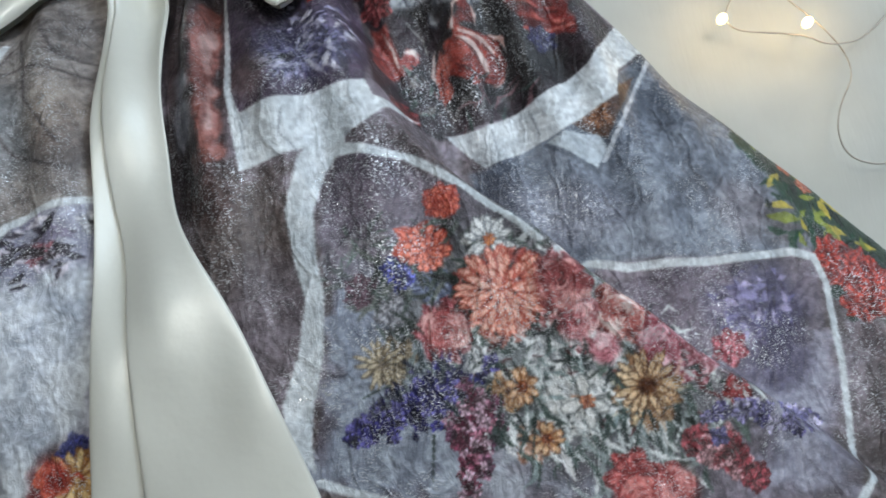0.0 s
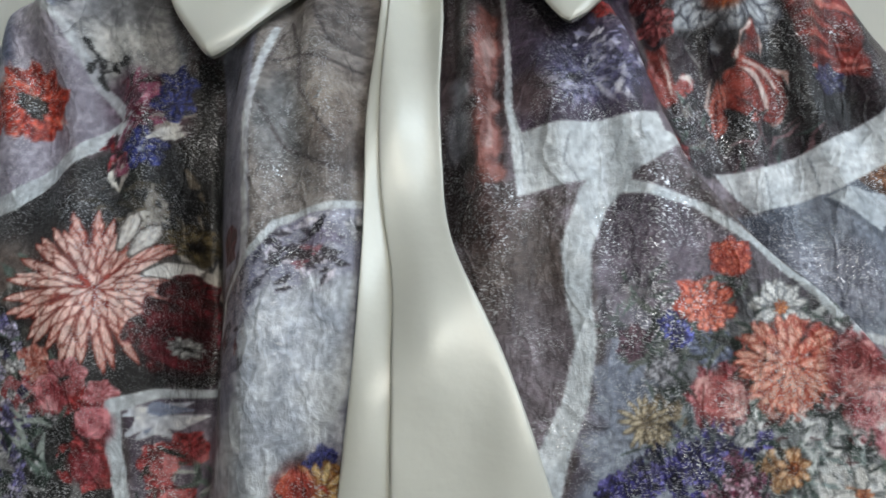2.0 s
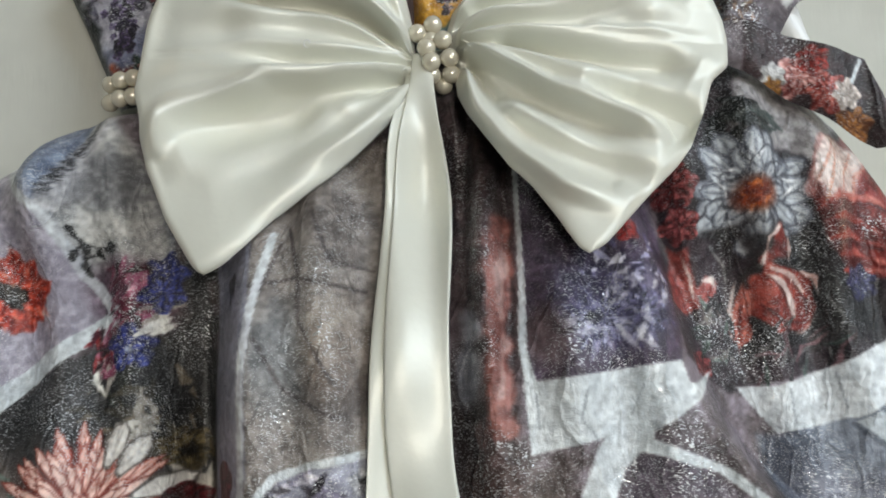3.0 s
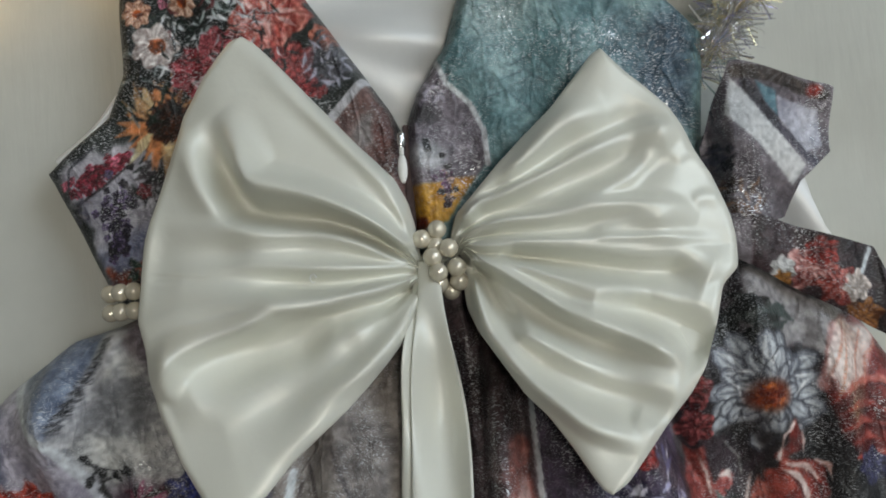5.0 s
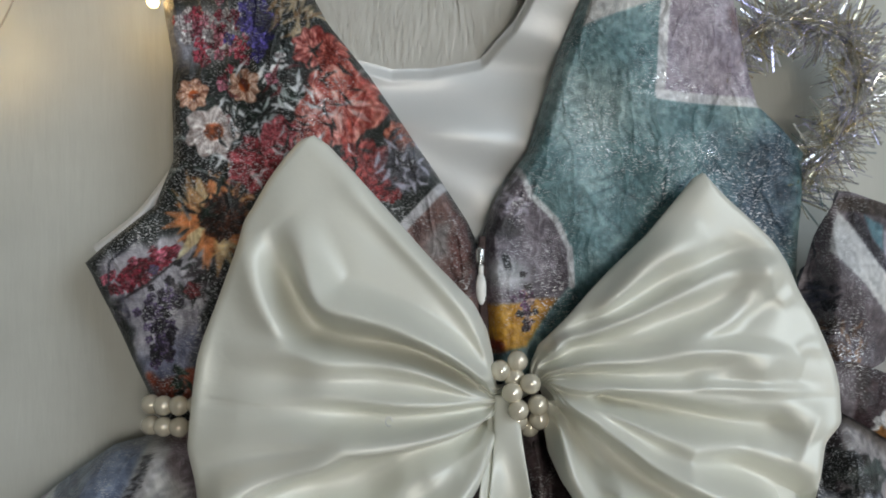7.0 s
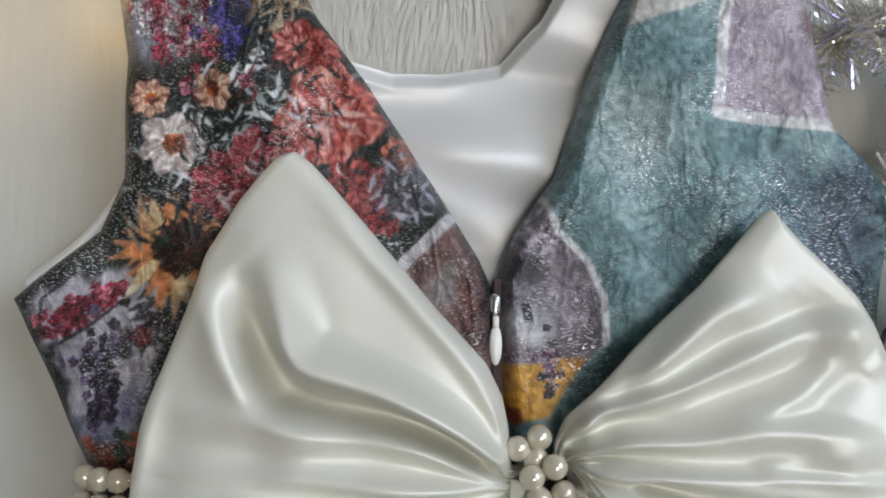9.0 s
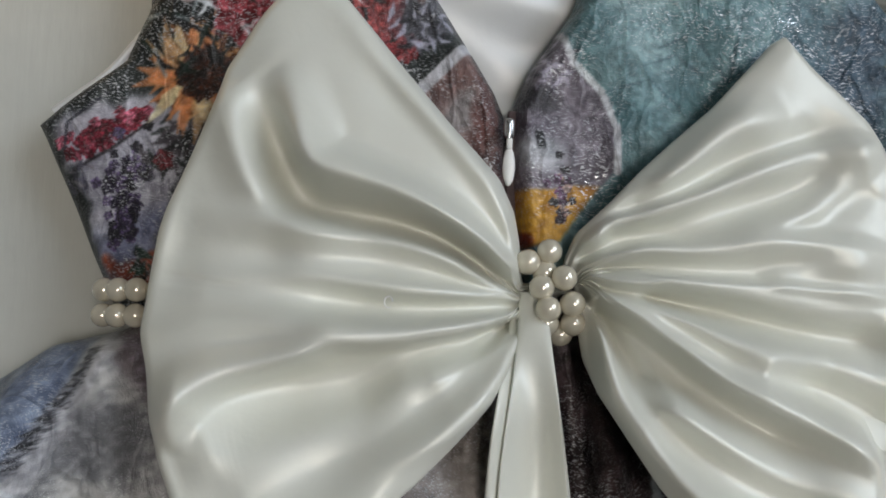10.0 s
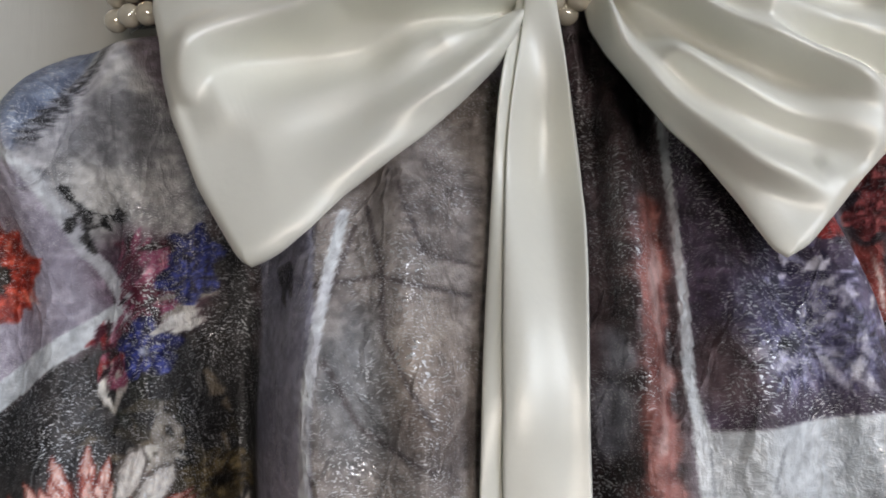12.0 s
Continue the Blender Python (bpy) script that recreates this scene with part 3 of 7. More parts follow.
for pts in ([(-0.1494, -0.0726), (-0.1462, -0.0772), (-0.1400, -0.0794), (-0.1322, -0.0787)], [(-0.1462, -0.0772), (-0.1492, -0.0827)], [(-0.1400, -0.0794), (-0.1376, -0.0838)], [(-0.1465, -0.0760), (-0.1451, -0.0896)], [(-0.1459, -0.0837), (-0.1400, -0.0816)]):
    K.line(pts, 0.0010, (0.10, 0.10, 0.11), (0.16, 0.16, 0.17))
for pts in ([(-0.1495, -0.0717), (-0.1484, -0.0744)], [(-0.1446, -0.0782), (-0.1446, -0.0815)], [(-0.1490, -0.0820), (-0.1499, -0.0846)], [(-0.1404, -0.0816), (-0.1384, -0.0828)], [(-0.1360, -0.0799), (-0.1325, -0.0810)], [(-0.1460, -0.0869), (-0.1437, -0.0907)], [(-0.1340, -0.0777), (-0.1318, -0.0787)]):
    K.line(pts, [0.0026, 0.0018], (0.10, 0.10, 0.11), (0.16, 0.16, 0.17))
K.leaves((-0.1241, -0.0987), 0.013, 44, 0.0065, [(0.56, 0.26, 0.38), (0.78, 0.56, 0.64), (0.36, 0.10, 0.20), (0.62, 0.34, 0.46), (0.20, 0.09, 0.14), (0.44, 0.16, 0.26)], 0.34, 60)
K.leaves((-0.1313, -0.1225), 0.010, 26, 0.0065, [(0.56, 0.26, 0.38), (0.76, 0.54, 0.62), (0.36, 0.10, 0.20), (0.62, 0.20, 0.22), (0.2, 0.1, 0.14)], 0.34, 60)
K.flower((-0.1118, -0.0983), 0.0095, 5, (0.08, 0.10, 0.34), (0.36, 0.42, 0.78), None, 1.4, 0.3)
K.flower((-0.1234, -0.1228), 0.0095, 5, (0.08, 0.10, 0.34), (0.36, 0.42, 0.78), (0.74, 0.78, 0.9), 1.4, 0.3, core=0.16)
K.leaves((-0.1134, -0.1137), 0.003, 4, 0.012, [(0.86, 0.85, 0.82), (0.66, 0.64, 0.62)], 0.3, 25, 0.25)
# lilac strip, veined stone panel and pale letter beside the tail
K.fill([(-0.0917, -0.0660), (-0.0592, -0.0965), (-0.0613, -0.1806), (-0.0807, -0.1912)], (0.60, 0.60, 0.68), (0.74, 0.74, 0.80), 0.001)
K.fill([(-0.0860, -0.0907), (-0.0567, -0.0780), (-0.0596, -0.1213), (-0.0646, -0.1775), (-0.0933, -0.1859)], (0.58, 0.58, 0.66), (0.72, 0.72, 0.78), 0.002)
K.fill([(-0.068, -0.06), (-0.01, -0.03), (-0.01, -0.19), (-0.0210, -0.1634), (-0.0485, -0.1698), (-0.0652, -0.1822), (-0.0629, -0.1709), (-0.0595, -0.1225)], (0.46, 0.43, 0.42), (0.66, 0.63, 0.61), 0.001)
K.cloud((-0.0498, -0.1285), 0.013, 0.024, (0.42, 0.43, 0.44), (0.58, 0.59, 0.60), 0.8)
K.cloud((-0.0327, -0.1211), 0.011, 0.02, (0.56, 0.50, 0.46), (0.70, 0.65, 0.60), 0.7)
for pts in ([(-0.0505, -0.0766), (-0.0439, -0.0971), (-0.0431, -0.1133), (-0.0305, -0.1376)], [(-0.0619, -0.1008), (-0.0450, -0.0980), (-0.0235, -0.1026)], [(-0.0579, -0.1212), (-0.0479, -0.1396), (-0.0301, -0.1495)], [(-0.0411, -0.0701), (-0.0336, -0.0903), (-0.0213, -0.0943)], [(-0.0532, -0.0833), (-0.0582, -0.1047)]):
    K.line(pts, [0.0011, 0.0014, 0.0010, 0.0008][: len(pts)] if len(pts) > 3 else 0.0011, (0.30, 0.27, 0.27), (0.40, 0.36, 0.36), 0.0009)
K.line([(-0.0569, -0.0792), (-0.0592, -0.1007), (-0.0621, -0.1314), (-0.0660, -0.1772), (-0.067, -0.20)], 0.0034, (0.78, 0.78, 0.82), WHITE)
K.leaves((-0.0752, -0.1013), 0.003, 3, 0.010, [NIGHT], 0.5, 140)
K.fill([(-0.0210, -0.1634), (-0.0485, -0.1698), (-0.0651, -0.1845), (-0.0779, -0.2053), (-0.0799, -0.2581), (-0.0757, -0.2989), (-0.0238, -0.2992), (-0.01, -0.2)], (0.52, 0.52, 0.60), (0.68, 0.68, 0.74), 0.001)
K.fill([(-0.0224, -0.1904), (-0.0561, -0.1927), (-0.0653, -0.2055), (-0.0681, -0.2292), (-0.0594, -0.2468), (-0.0581, -0.2639), (-0.0397, -0.2580), (-0.0304, -0.2434), (-0.0211, -0.2310)], (0.72, 0.74, 0.78), (0.86, 0.88, 0.90), 0.004, 0.003)
K.fill([(-0.0759, -0.2409), (-0.0575, -0.2511), (-0.0537, -0.2726), (-0.0758, -0.2941), (-0.0960, -0.2804)], (0.60, 0.62, 0.66), (0.76, 0.78, 0.81), 0.004, 0.003)
K.leaves((-0.0433, -0.1846), 0.016, 45, 0.007, [(0.30, 0.28, 0.32), (0.50, 0.48, 0.56), (0.22, 0.2, 0.24), (0.80, 0.78, 0.82)], 0.4, 20)
K.leaves((-0.0661, -0.1937), 0.012, 22, 0.006, [(0.30, 0.30, 0.36), (0.46, 0.46, 0.54)], 0.4, 60)
K.leaves((-0.0725, -0.2101), 0.014, 26, 0.006, [(0.26, 0.26, 0.30), (0.5, 0.5, 0.56), (0.4, 0.18, 0.2)], 0.4, 80)
K.flower((-0.0228, -0.1724), 0.005, 5, (0.66, 0.66, 0.7), (0.95, 0.95, 0.96), (0.5, 0.5, 0.5), 1.2)
K.flower((-0.0759, -0.1742), 0.006, 5, (0.32, 0.10, 0.14), (0.6, 0.32, 0.36), None, 1.3, squash=1.8)
K.line([(-0.0210, -0.1624), (-0.0386, -0.1660), (-0.0529, -0.1710), (-0.0652, -0.1834), (-0.0778, -0.1954), (-0.0794, -0.2118)], [0.003, 0.003, 0.003, 0.003, 0.0024, 0.002], PALE, WHITE)
K.cloud((-0.0424, -0.2813), 0.026, 0.03, (0.22, 0.14, 0.14), (0.5, 0.28, 0.24), 0.9, 55)
K.leaves((-0.0494, -0.2855), 0.024, 50, 0.008, [GREEN, (0.4, 0.16, 0.16), SAGE, (0.7, 0.6, 0.4)], 0.35)
for c, r, n, d, l in (((-0.0423, -0.2707), 0.010, 7, (0.60, 0.12, 0.10), (0.92, 0.36, 0.28)), ((-0.0359, -0.2793), 0.011, 11, (0.80, 0.56, 0.26), (0.96, 0.84, 0.60)), ((-0.0450, -0.2919), 0.014, 9, (0.66, 0.20, 0.12), (0.93, 0.50, 0.36)), ((-0.0539, -0.2790), 0.009, 6, RED, ROSE),
                      ((-0.0352, -0.2581), 0.006, 5, (0.14, 0.15, 0.42), (0.38, 0.40, 0.72)), ((-0.0393, -0.2618), 0.005, 5, (0.14, 0.15, 0.42), (0.38, 0.40, 0.72)), ((-0.0331, -0.2635), 0.005, 5, OCHRE, GOLD), ((-0.0657, -0.2938), 0.010, 6, (0.4, 0.14, 0.18), ROSE), ((-0.0851, -0.2968), 0.009, 6, RED, ROSE)):
    K.flower(c, r, n, d, l, None, 2.0)
K.line([(-0.0535, -0.2640), (-0.0586, -0.2810), (-0.0720, -0.2939)], 0.003, (0.34, 0.10, 0.12), (0.5, 0.2, 0.2), 0.001, 0.004)
# deep red bloom with a pale heart, and the roses below the dahlia
K.fill([(-0.0613, -0.2012), (-0.0400, -0.1967), (-0.0244, -0.1988), (-0.0302, -0.2509), (-0.0467, -0.2606), (-0.0553, -0.2645), (-0.0618, -0.2897), (-0.0934, -0.2830), (-0.0834, -0.2540), (-0.0689, -0.2333), (-0.0661, -0.2141)], (0.70, 0.73, 0.78), (0.86, 0.88, 0.90), 0.004, 0.003)
K.leaves((-0.0880, -0.2834), 0.006, 16, 0.005, [(0.16, 0.17, 0.22), (0.30, 0.30, 0.40)], 0.3)
K.rose((-0.1074, -0.2088), 0.0150, (0.20, 0.05, 0.08), (0.36, 0.11, 0.15), (0.54, 0.22, 0.26))
K.flower((-0.1069, -0.2113), 0.0052, 9, (0.50, 0.50, 0.50), (0.84, 0.85, 0.84), (0.16, 0.16, 0.16), 1.2)
K.rose((-0.0906, -0.2060), 0.0080, (0.34, 0.09, 0.15), (0.58, 0.22, 0.30), (0.78, 0.46, 0.52))
K.rose((-0.1561, -0.2305), 0.0090, (0.50, 0.14, 0.18), (0.78, 0.36, 0.40), (0.95, 0.70, 0.72))
K.rose((-0.1391, -0.2426), 0.0080, (0.50, 0.14, 0.18), (0.78, 0.36, 0.40), (0.95, 0.70, 0.72))
K.rose((-0.1432, -0.2602), 0.0080, (0.50, 0.14, 0.18), (0.78, 0.36, 0.40), (0.95, 0.70, 0.72))
K.rose((-0.1499, -0.2923), 0.0090, (0.50, 0.14, 0.18), (0.78, 0.36, 0.40), (0.95, 0.70, 0.72))
K.rose((-0.1130, -0.2614), 0.0060, (0.46, 0.11, 0.13), (0.74, 0.30, 0.32), (0.92, 0.60, 0.60))
K.rose((-0.1081, -0.2762), 0.0070, (0.46, 0.11, 0.13), (0.74, 0.30, 0.32), (0.92, 0.60, 0.60))
K.rose((-0.1008, -0.2559), 0.0050, (0.46, 0.11, 0.13), (0.74, 0.30, 0.32), (0.92, 0.60, 0.60))
K.rose((-0.0988, -0.2945), 0.0080, (0.46, 0.11, 0.13), (0.74, 0.30, 0.32), (0.92, 0.60, 0.60))
K.bloom((-0.0553, -0.2921), [(0.0050, 0.0085, 0.0034, 16), (0.0024, 0.0066, 0.0030, 10)], (0.56, 0.18, 0.11), (0.88, 0.46, 0.32), (0.95, 0.70, 0.54))
K.bloom((-0.0362, -0.2696), [(0.0030, 0.0080, 0.0030, 12)], (0.60, 0.38, 0.16), (0.90, 0.72, 0.42), (0.97, 0.88, 0.66))
K.rose((-0.0461, -0.2681), 0.0085, (0.48, 0.11, 0.10), (0.76, 0.28, 0.22), (0.92, 0.50, 0.40))
K.leaves((-0.0423, -0.1849), 0.006, 12, 0.006, [(0.28, 0.24, 0.26), (0.42, 0.38, 0.44), (0.60, 0.40, 0.44)], 0.4, 15)
# brown and rust strip right of the tail
K.fill([(0.0, -0.015), (0.045, -0.02), (0.0330, -0.0610), (0.0335, -0.1217), (0.0345, -0.1614), (0.0302, -0.1770), (0.0095, -0.1776), (0.0089, -0.1217), (0.003, -0.06)], (0.22, 0.18, 0.19), (0.42, 0.36, 0.37), 0.003)
K.line([(0.0246, -0.0853), (0.0248, -0.1060), (0.0260, -0.1300), (0.0277, -0.1536)], [0.009, 0.008, 0.008, 0.010], (0.38, 0.24, 0.23), (0.58, 0.42, 0.41), 0.005, 0.010, 0.75)
K.line([(0.0277, -0.0754), (0.0278, -0.0946), (0.0261, -0.1127), (0.0270, -0.1339), (0.0282, -0.1540)], [0.0085, 0.0095, 0.0085, 0.0095, 0.0085], (0.44, 0.24, 0.21), (0.70, 0.48, 0.45), 0.0015, 0.003)
# the pleat's pink-grey highlights, painted as a pale streak over the rust
K.line([(0.0290, -0.0803), (0.0283, -0.0923), (0.0275, -0.1083), (0.0285, -0.1214), (0.0276, -0.1421)], [0.001, 0.003, 0.001, 0.003, 0.001], (0.72, 0.58, 0.56), (0.84, 0.74, 0.72), 0.001, 0.004, 0.7)
K.line([(0.0162, -0.1138), (0.0148, -0.1419)], [0.007, 0.009], (0.52, 0.52, 0.56), (0.66, 0.66, 0.70), 0.003, 0.004)
K.line([(0.0210, -0.0334), (0.0206, -0.0768)], [0.006, 0.006], (0.26, 0.20, 0.20), (0.40, 0.32, 0.33), 0.003, 0.004)
K.cloud((0.0366, -0.1883), 0.022, 0.03, (0.36, 0.31, 0.29), (0.50, 0.45, 0.43), 0.9)
K.cloud((0.0261, -0.1733), 0.010, 0.012, (0.28, 0.20, 0.19), (0.42, 0.32, 0.31), 0.8)
K.cloud((0.0418, -0.2239), 0.016, 0.026, (0.44, 0.40, 0.42), (0.58, 0.54, 0.57), 0.9)
# dark purple picture with an aster, in a wide pale frame
K.fill([(0.034, -0.02), (0.09, -0.02), (0.0917, -0.0658), (0.0985, -0.0975), (0.0913, -0.1324), (0.0371, -0.1364), (0.0349, -0.0968)], (0.22, 0.18, 0.24), (0.42, 0.36, 0.44), 0.001)
K.cloud((0.0707, -0.1083), 0.024, 0.022, (0.30, 0.28, 0.38), (0.52, 0.50, 0.62), 0.85)
K.leaves((0.0746, -0.0946), 0.018, 60, 0.005, [(0.66, 0.65, 0.76), (0.44, 0.42, 0.56), (0.80, 0.79, 0.86), (0.22, 0.2, 0.3)], 0.45)
K.flower((0.0627, -0.1141), 0.016, 16, (0.20, 0.19, 0.30), (0.70, 0.70, 0.82), (0.2, 0.18, 0.26), 2.0, 0.4, 0.8, 20, 0.6)
K.flower((0.0780, -0.1136), 0.010, 12, (0.24, 0.23, 0.34), (0.68, 0.68, 0.80), None, 2.0, 0.4)
K.rays((0.0666, -0.1137), 0.017, 46, 0.008, [(0.72, 0.71, 0.82), (0.48, 0.47, 0.62), (0.18, 0.16, 0.26), (0.84, 0.83, 0.90), (0.30, 0.28, 0.42)], 0.3)
K.rays((0.0799, -0.1107), 0.013, 30, 0.006, [(0.70, 0.69, 0.80), (0.44, 0.42, 0.58), (0.20, 0.18, 0.28), (0.86, 0.85, 0.90)], 0.35)
K.cloud((0.0443, -0.1221), 0.010, 0.012, (0.40, 0.33, 0.33), (0.62, 0.54, 0.54), 0.7)
K.flower((0.0758, -0.0795), 0.006, 5, RED, (0.86, 0.36, 0.34), None, 1.4)
# dark picture of peonies and tulips
K.fill([(0.075, 0.0), (0.1320, 0.0098), (0.1653, 0.0009), (0.1991, -0.0319), (0.205, -0.07), (0.235, -0.12), (0.1794, -0.1283), (0.1213, -0.1426), (0.0955, -0.1279), (0.0940, -0.0642)], (0.16, 0.13, 0.15), (0.32, 0.27, 0.30), 0.001)
K.fill([(0.1347, 0.0099), (0.1704, -0.0017), (0.1899, -0.0183), (0.1571, -0.0497), (0.1444, -0.0442), (0.1240, -0.0479), (0.1200, -0.0267)], (0.56, 0.54, 0.55), (0.74, 0.73, 0.73), 0.003, 0.004)
K.leaves((0.1263, -0.0355), 0.010, 14, 0.016, [(0.14, 0.15, 0.15), (0.30, 0.32, 0.31)], 0.3, 10)
K.cloud((0.1314, -0.0657), 0.030, 0.020, (0.13, 0.12, 0.13), (0.24, 0.21, 0.22), 0.9)
K.bloom((0.1319, -0.0613), [(0.0085, 0.0180, 0.0095, 13), (0.0065, 0.0140, 0.0075, 13), (0.0045, 0.0090, 0.0050, 12)], (0.40, 0.41, 0.45), (0.58, 0.60, 0.64), (0.78, 0.80, 0.82), 0.85)
K.leaves((0.1319, -0.0613), 0.016, 26, 0.006, [(0.40, 0.41, 0.45), (0.94, 0.95, 0.96), (0.30, 0.31, 0.34)], 0.16)
K.cloud((0.1318, -0.0632), 0.0075, 0.0066, (0.50, 0.20, 0.10), (0.80, 0.42, 0.20), 1.0)
K.leaves((0.1318, -0.0632), 0.005, 26, 0.003, [(0.84, 0.48, 0.24), (0.44, 0.16, 0.10), (0.66, 0.30, 0.14)], 0.4)
K.fill([(0.1571, -0.0490), (0.1650, -0.0356), (0.1795, -0.0309), (0.1920, -0.0471), (0.1974, -0.0738), (0.1933, -0.0975), (0.1820, -0.0950), (0.1686, -0.0890), (0.1600, -0.0781), (0.1558, -0.0636)], (0.40, 0.12, 0.11), (0.66, 0.28, 0.26), 0.0015, 0.003)
K.fill([(0.1583, -0.0490), (0.1649, -0.0373), (0.1794, -0.0326), (0.1892, -0.0471), (0.1824, -0.0567), (0.1751, -0.0614), (0.1631, -0.0661), (0.1573, -0.0612)], (0.78, 0.62, 0.60), (0.95, 0.89, 0.87), 0.0025, 0.004)
K.line([(0.1608, -0.0661), (0.1652, -0.0516), (0.1707, -0.0399)], [0.0006, 0.0016, 0.0008], (0.76, 0.44, 0.20), (0.9, 0.7, 0.62))
K.line([(0.1677, -0.0667), (0.1734, -0.0517), (0.1812, -0.0401)], [0.0006, 0.0016, 0.0008], (0.80, 0.44, 0.42), (0.9, 0.7, 0.62))
K.line([(0.1772, -0.0644), (0.1804, -0.0518), (0.1874, -0.0458)], [0.0006, 0.0016, 0.0008], (0.70, 0.30, 0.28), (0.9, 0.7, 0.62))
K.line([(0.1578, -0.0563), (0.1632, -0.0466), (0.1722, -0.0345)], [0.0006, 0.0016, 0.0008], (0.72, 0.34, 0.30), (0.9, 0.7, 0.62))
K.line([(0.1603, -0.0733), (0.1699, -0.0698), (0.1814, -0.0712), (0.1924, -0.0785)], [0.0008, 0.0032, 0.0026, 0.0008], (0.66, 0.26, 0.22), (0.90, 0.58, 0.53), 0.001, 0.003)
K.line([(0.1615, -0.0760), (0.1711, -0.0725), (0.1826, -0.0739), (0.1936, -0.0812)], [0.0004, 0.0012, 0.0010, 0.0004], (0.34, 0.08, 0.08), (0.46, 0.14, 0.13), 0.0006, 0.002)
K.line([(0.1622, -0.0805), (0.1740, -0.0771), (0.1877, -0.0809)], [0.0008, 0.0032, 0.0026, 0.0008], (0.66, 0.26, 0.22), (0.90, 0.58, 0.53), 0.001, 0.003)
K.line([(0.1634, -0.0832), (0.1752, -0.0797), (0.1888, -0.0835)], [0.0004, 0.0012, 0.0010, 0.0004], (0.34, 0.08, 0.08), (0.46, 0.14, 0.13), 0.0006, 0.002)
K.line([(0.1676, -0.0866), (0.1782, -0.0843), (0.1905, -0.0892)], [0.0008, 0.0032, 0.0026, 0.0008], (0.66, 0.26, 0.22), (0.90, 0.58, 0.53), 0.001, 0.003)
K.line([(0.1688, -0.0892), (0.1794, -0.0869), (0.1917, -0.0918)], [0.0004, 0.0012, 0.0010, 0.0004], (0.34, 0.08, 0.08), (0.46, 0.14, 0.13), 0.0006, 0.002)
K.line([(0.1583, -0.0685), (0.1681, -0.0613), (0.1845, -0.0604), (0.1957, -0.0666)], [0.0008, 0.0032, 0.0026, 0.0008], (0.66, 0.26, 0.22), (0.90, 0.58, 0.53), 0.001, 0.003)
K.line([(0.1595, -0.0711), (0.1693, -0.0640), (0.1857, -0.0631), (0.1969, -0.0692)], [0.0004, 0.0012, 0.0010, 0.0004], (0.34, 0.08, 0.08), (0.46, 0.14, 0.13), 0.0006, 0.002)
K.line([(0.1707, -0.0921), (0.1823, -0.0912), (0.1937, -0.0928)], [0.0008, 0.0032, 0.0026, 0.0008], (0.66, 0.26, 0.22), (0.90, 0.58, 0.53), 0.001, 0.003)
K.line([(0.1719, -0.0947), (0.1835, -0.0939), (0.1949, -0.0954)], [0.0004, 0.0012, 0.0010, 0.0004], (0.34, 0.08, 0.08), (0.46, 0.14, 0.13), 0.0006, 0.002)
K.fill([(0.1097, -0.0774), (0.1249, -0.0789), (0.1341, -0.0826), (0.1263, -0.0968), (0.1216, -0.1203), (0.1315, -0.1296), (0.1642, -0.1206), (0.1869, -0.1162), (0.1879, -0.1022), (0.1659, -0.0948), (0.1577, -0.0781), (0.1507, -0.0780), (0.1274, -0.0753)], (0.13, 0.13, 0.14), (0.26, 0.24, 0.24), 0.003, 0.004)
K.fill([(0.1322, -0.0957), (0.1383, -0.0898), (0.1499, -0.0911), (0.1588, -0.0971), (0.1604, -0.1077), (0.1575, -0.1171), (0.1483, -0.1182), (0.1369, -0.1157), (0.1302, -0.1110), (0.1261, -0.1226), (0.1251, -0.1109)], (0.46, 0.13, 0.10), (0.80, 0.40, 0.34), 0.0009, 0.0018)
K.fill([(0.1349, -0.0886), (0.1389, -0.0802), (0.1427, -0.0750), (0.1470, -0.0803), (0.1466, -0.0880)], (0.40, 0.12, 0.10), (0.66, 0.30, 0.26), 0.0009, 0.0018)
K.fill([(0.1229, -0.1179), (0.1247, -0.1062), (0.1286, -0.0980), (0.1330, -0.1016), (0.1309, -0.1203), (0.1271, -0.1261)], (0.60, 0.22, 0.18), (0.86, 0.52, 0.46), 0.0009, 0.0018)
K.fill([(0.0977, -0.0821), (0.1047, -0.0834), (0.1088, -0.0966), (0.1118, -0.1073), (0.1051, -0.1110), (0.0970, -0.1050)], (0.36, 0.11, 0.11), (0.70, 0.36, 0.33), 0.0009, 0.0018)
K.fill([(0.1086, -0.1013), (0.1136, -0.0943), (0.1198, -0.0962), (0.1203, -0.1015), (0.1130, -0.1073)], (0.52, 0.16, 0.15), (0.78, 0.44, 0.42), 0.0009, 0.0018)
K.line([(0.1369, -0.0945), (0.1437, -0.0982), (0.1490, -0.1065), (0.1499, -0.1112)], [0.00126, 0.0042, 0.00147], (0.78, 0.62, 0.58), (0.94, 0.89, 0.87), 0.0007, 0.0015)
K.line([(0.1387, -0.0917), (0.1479, -0.0942), (0.1540, -0.1006)], [0.00102, 0.0034, 0.00119], (0.78, 0.62, 0.58), (0.94, 0.89, 0.87), 0.0007, 0.0015)
K.line([(0.1533, -0.0923), (0.1589, -0.0952), (0.1603, -0.1019)], [0.0009, 0.003, 0.00105], (0.78, 0.62, 0.58), (0.94, 0.89, 0.87), 0.0007, 0.0015)
K.line([(0.1263, -0.0968), (0.1239, -0.1086), (0.1242, -0.1198)], [0.00078, 0.0026, 0.00091], (0.78, 0.62, 0.58), (0.94, 0.89, 0.87), 0.0007, 0.0015)
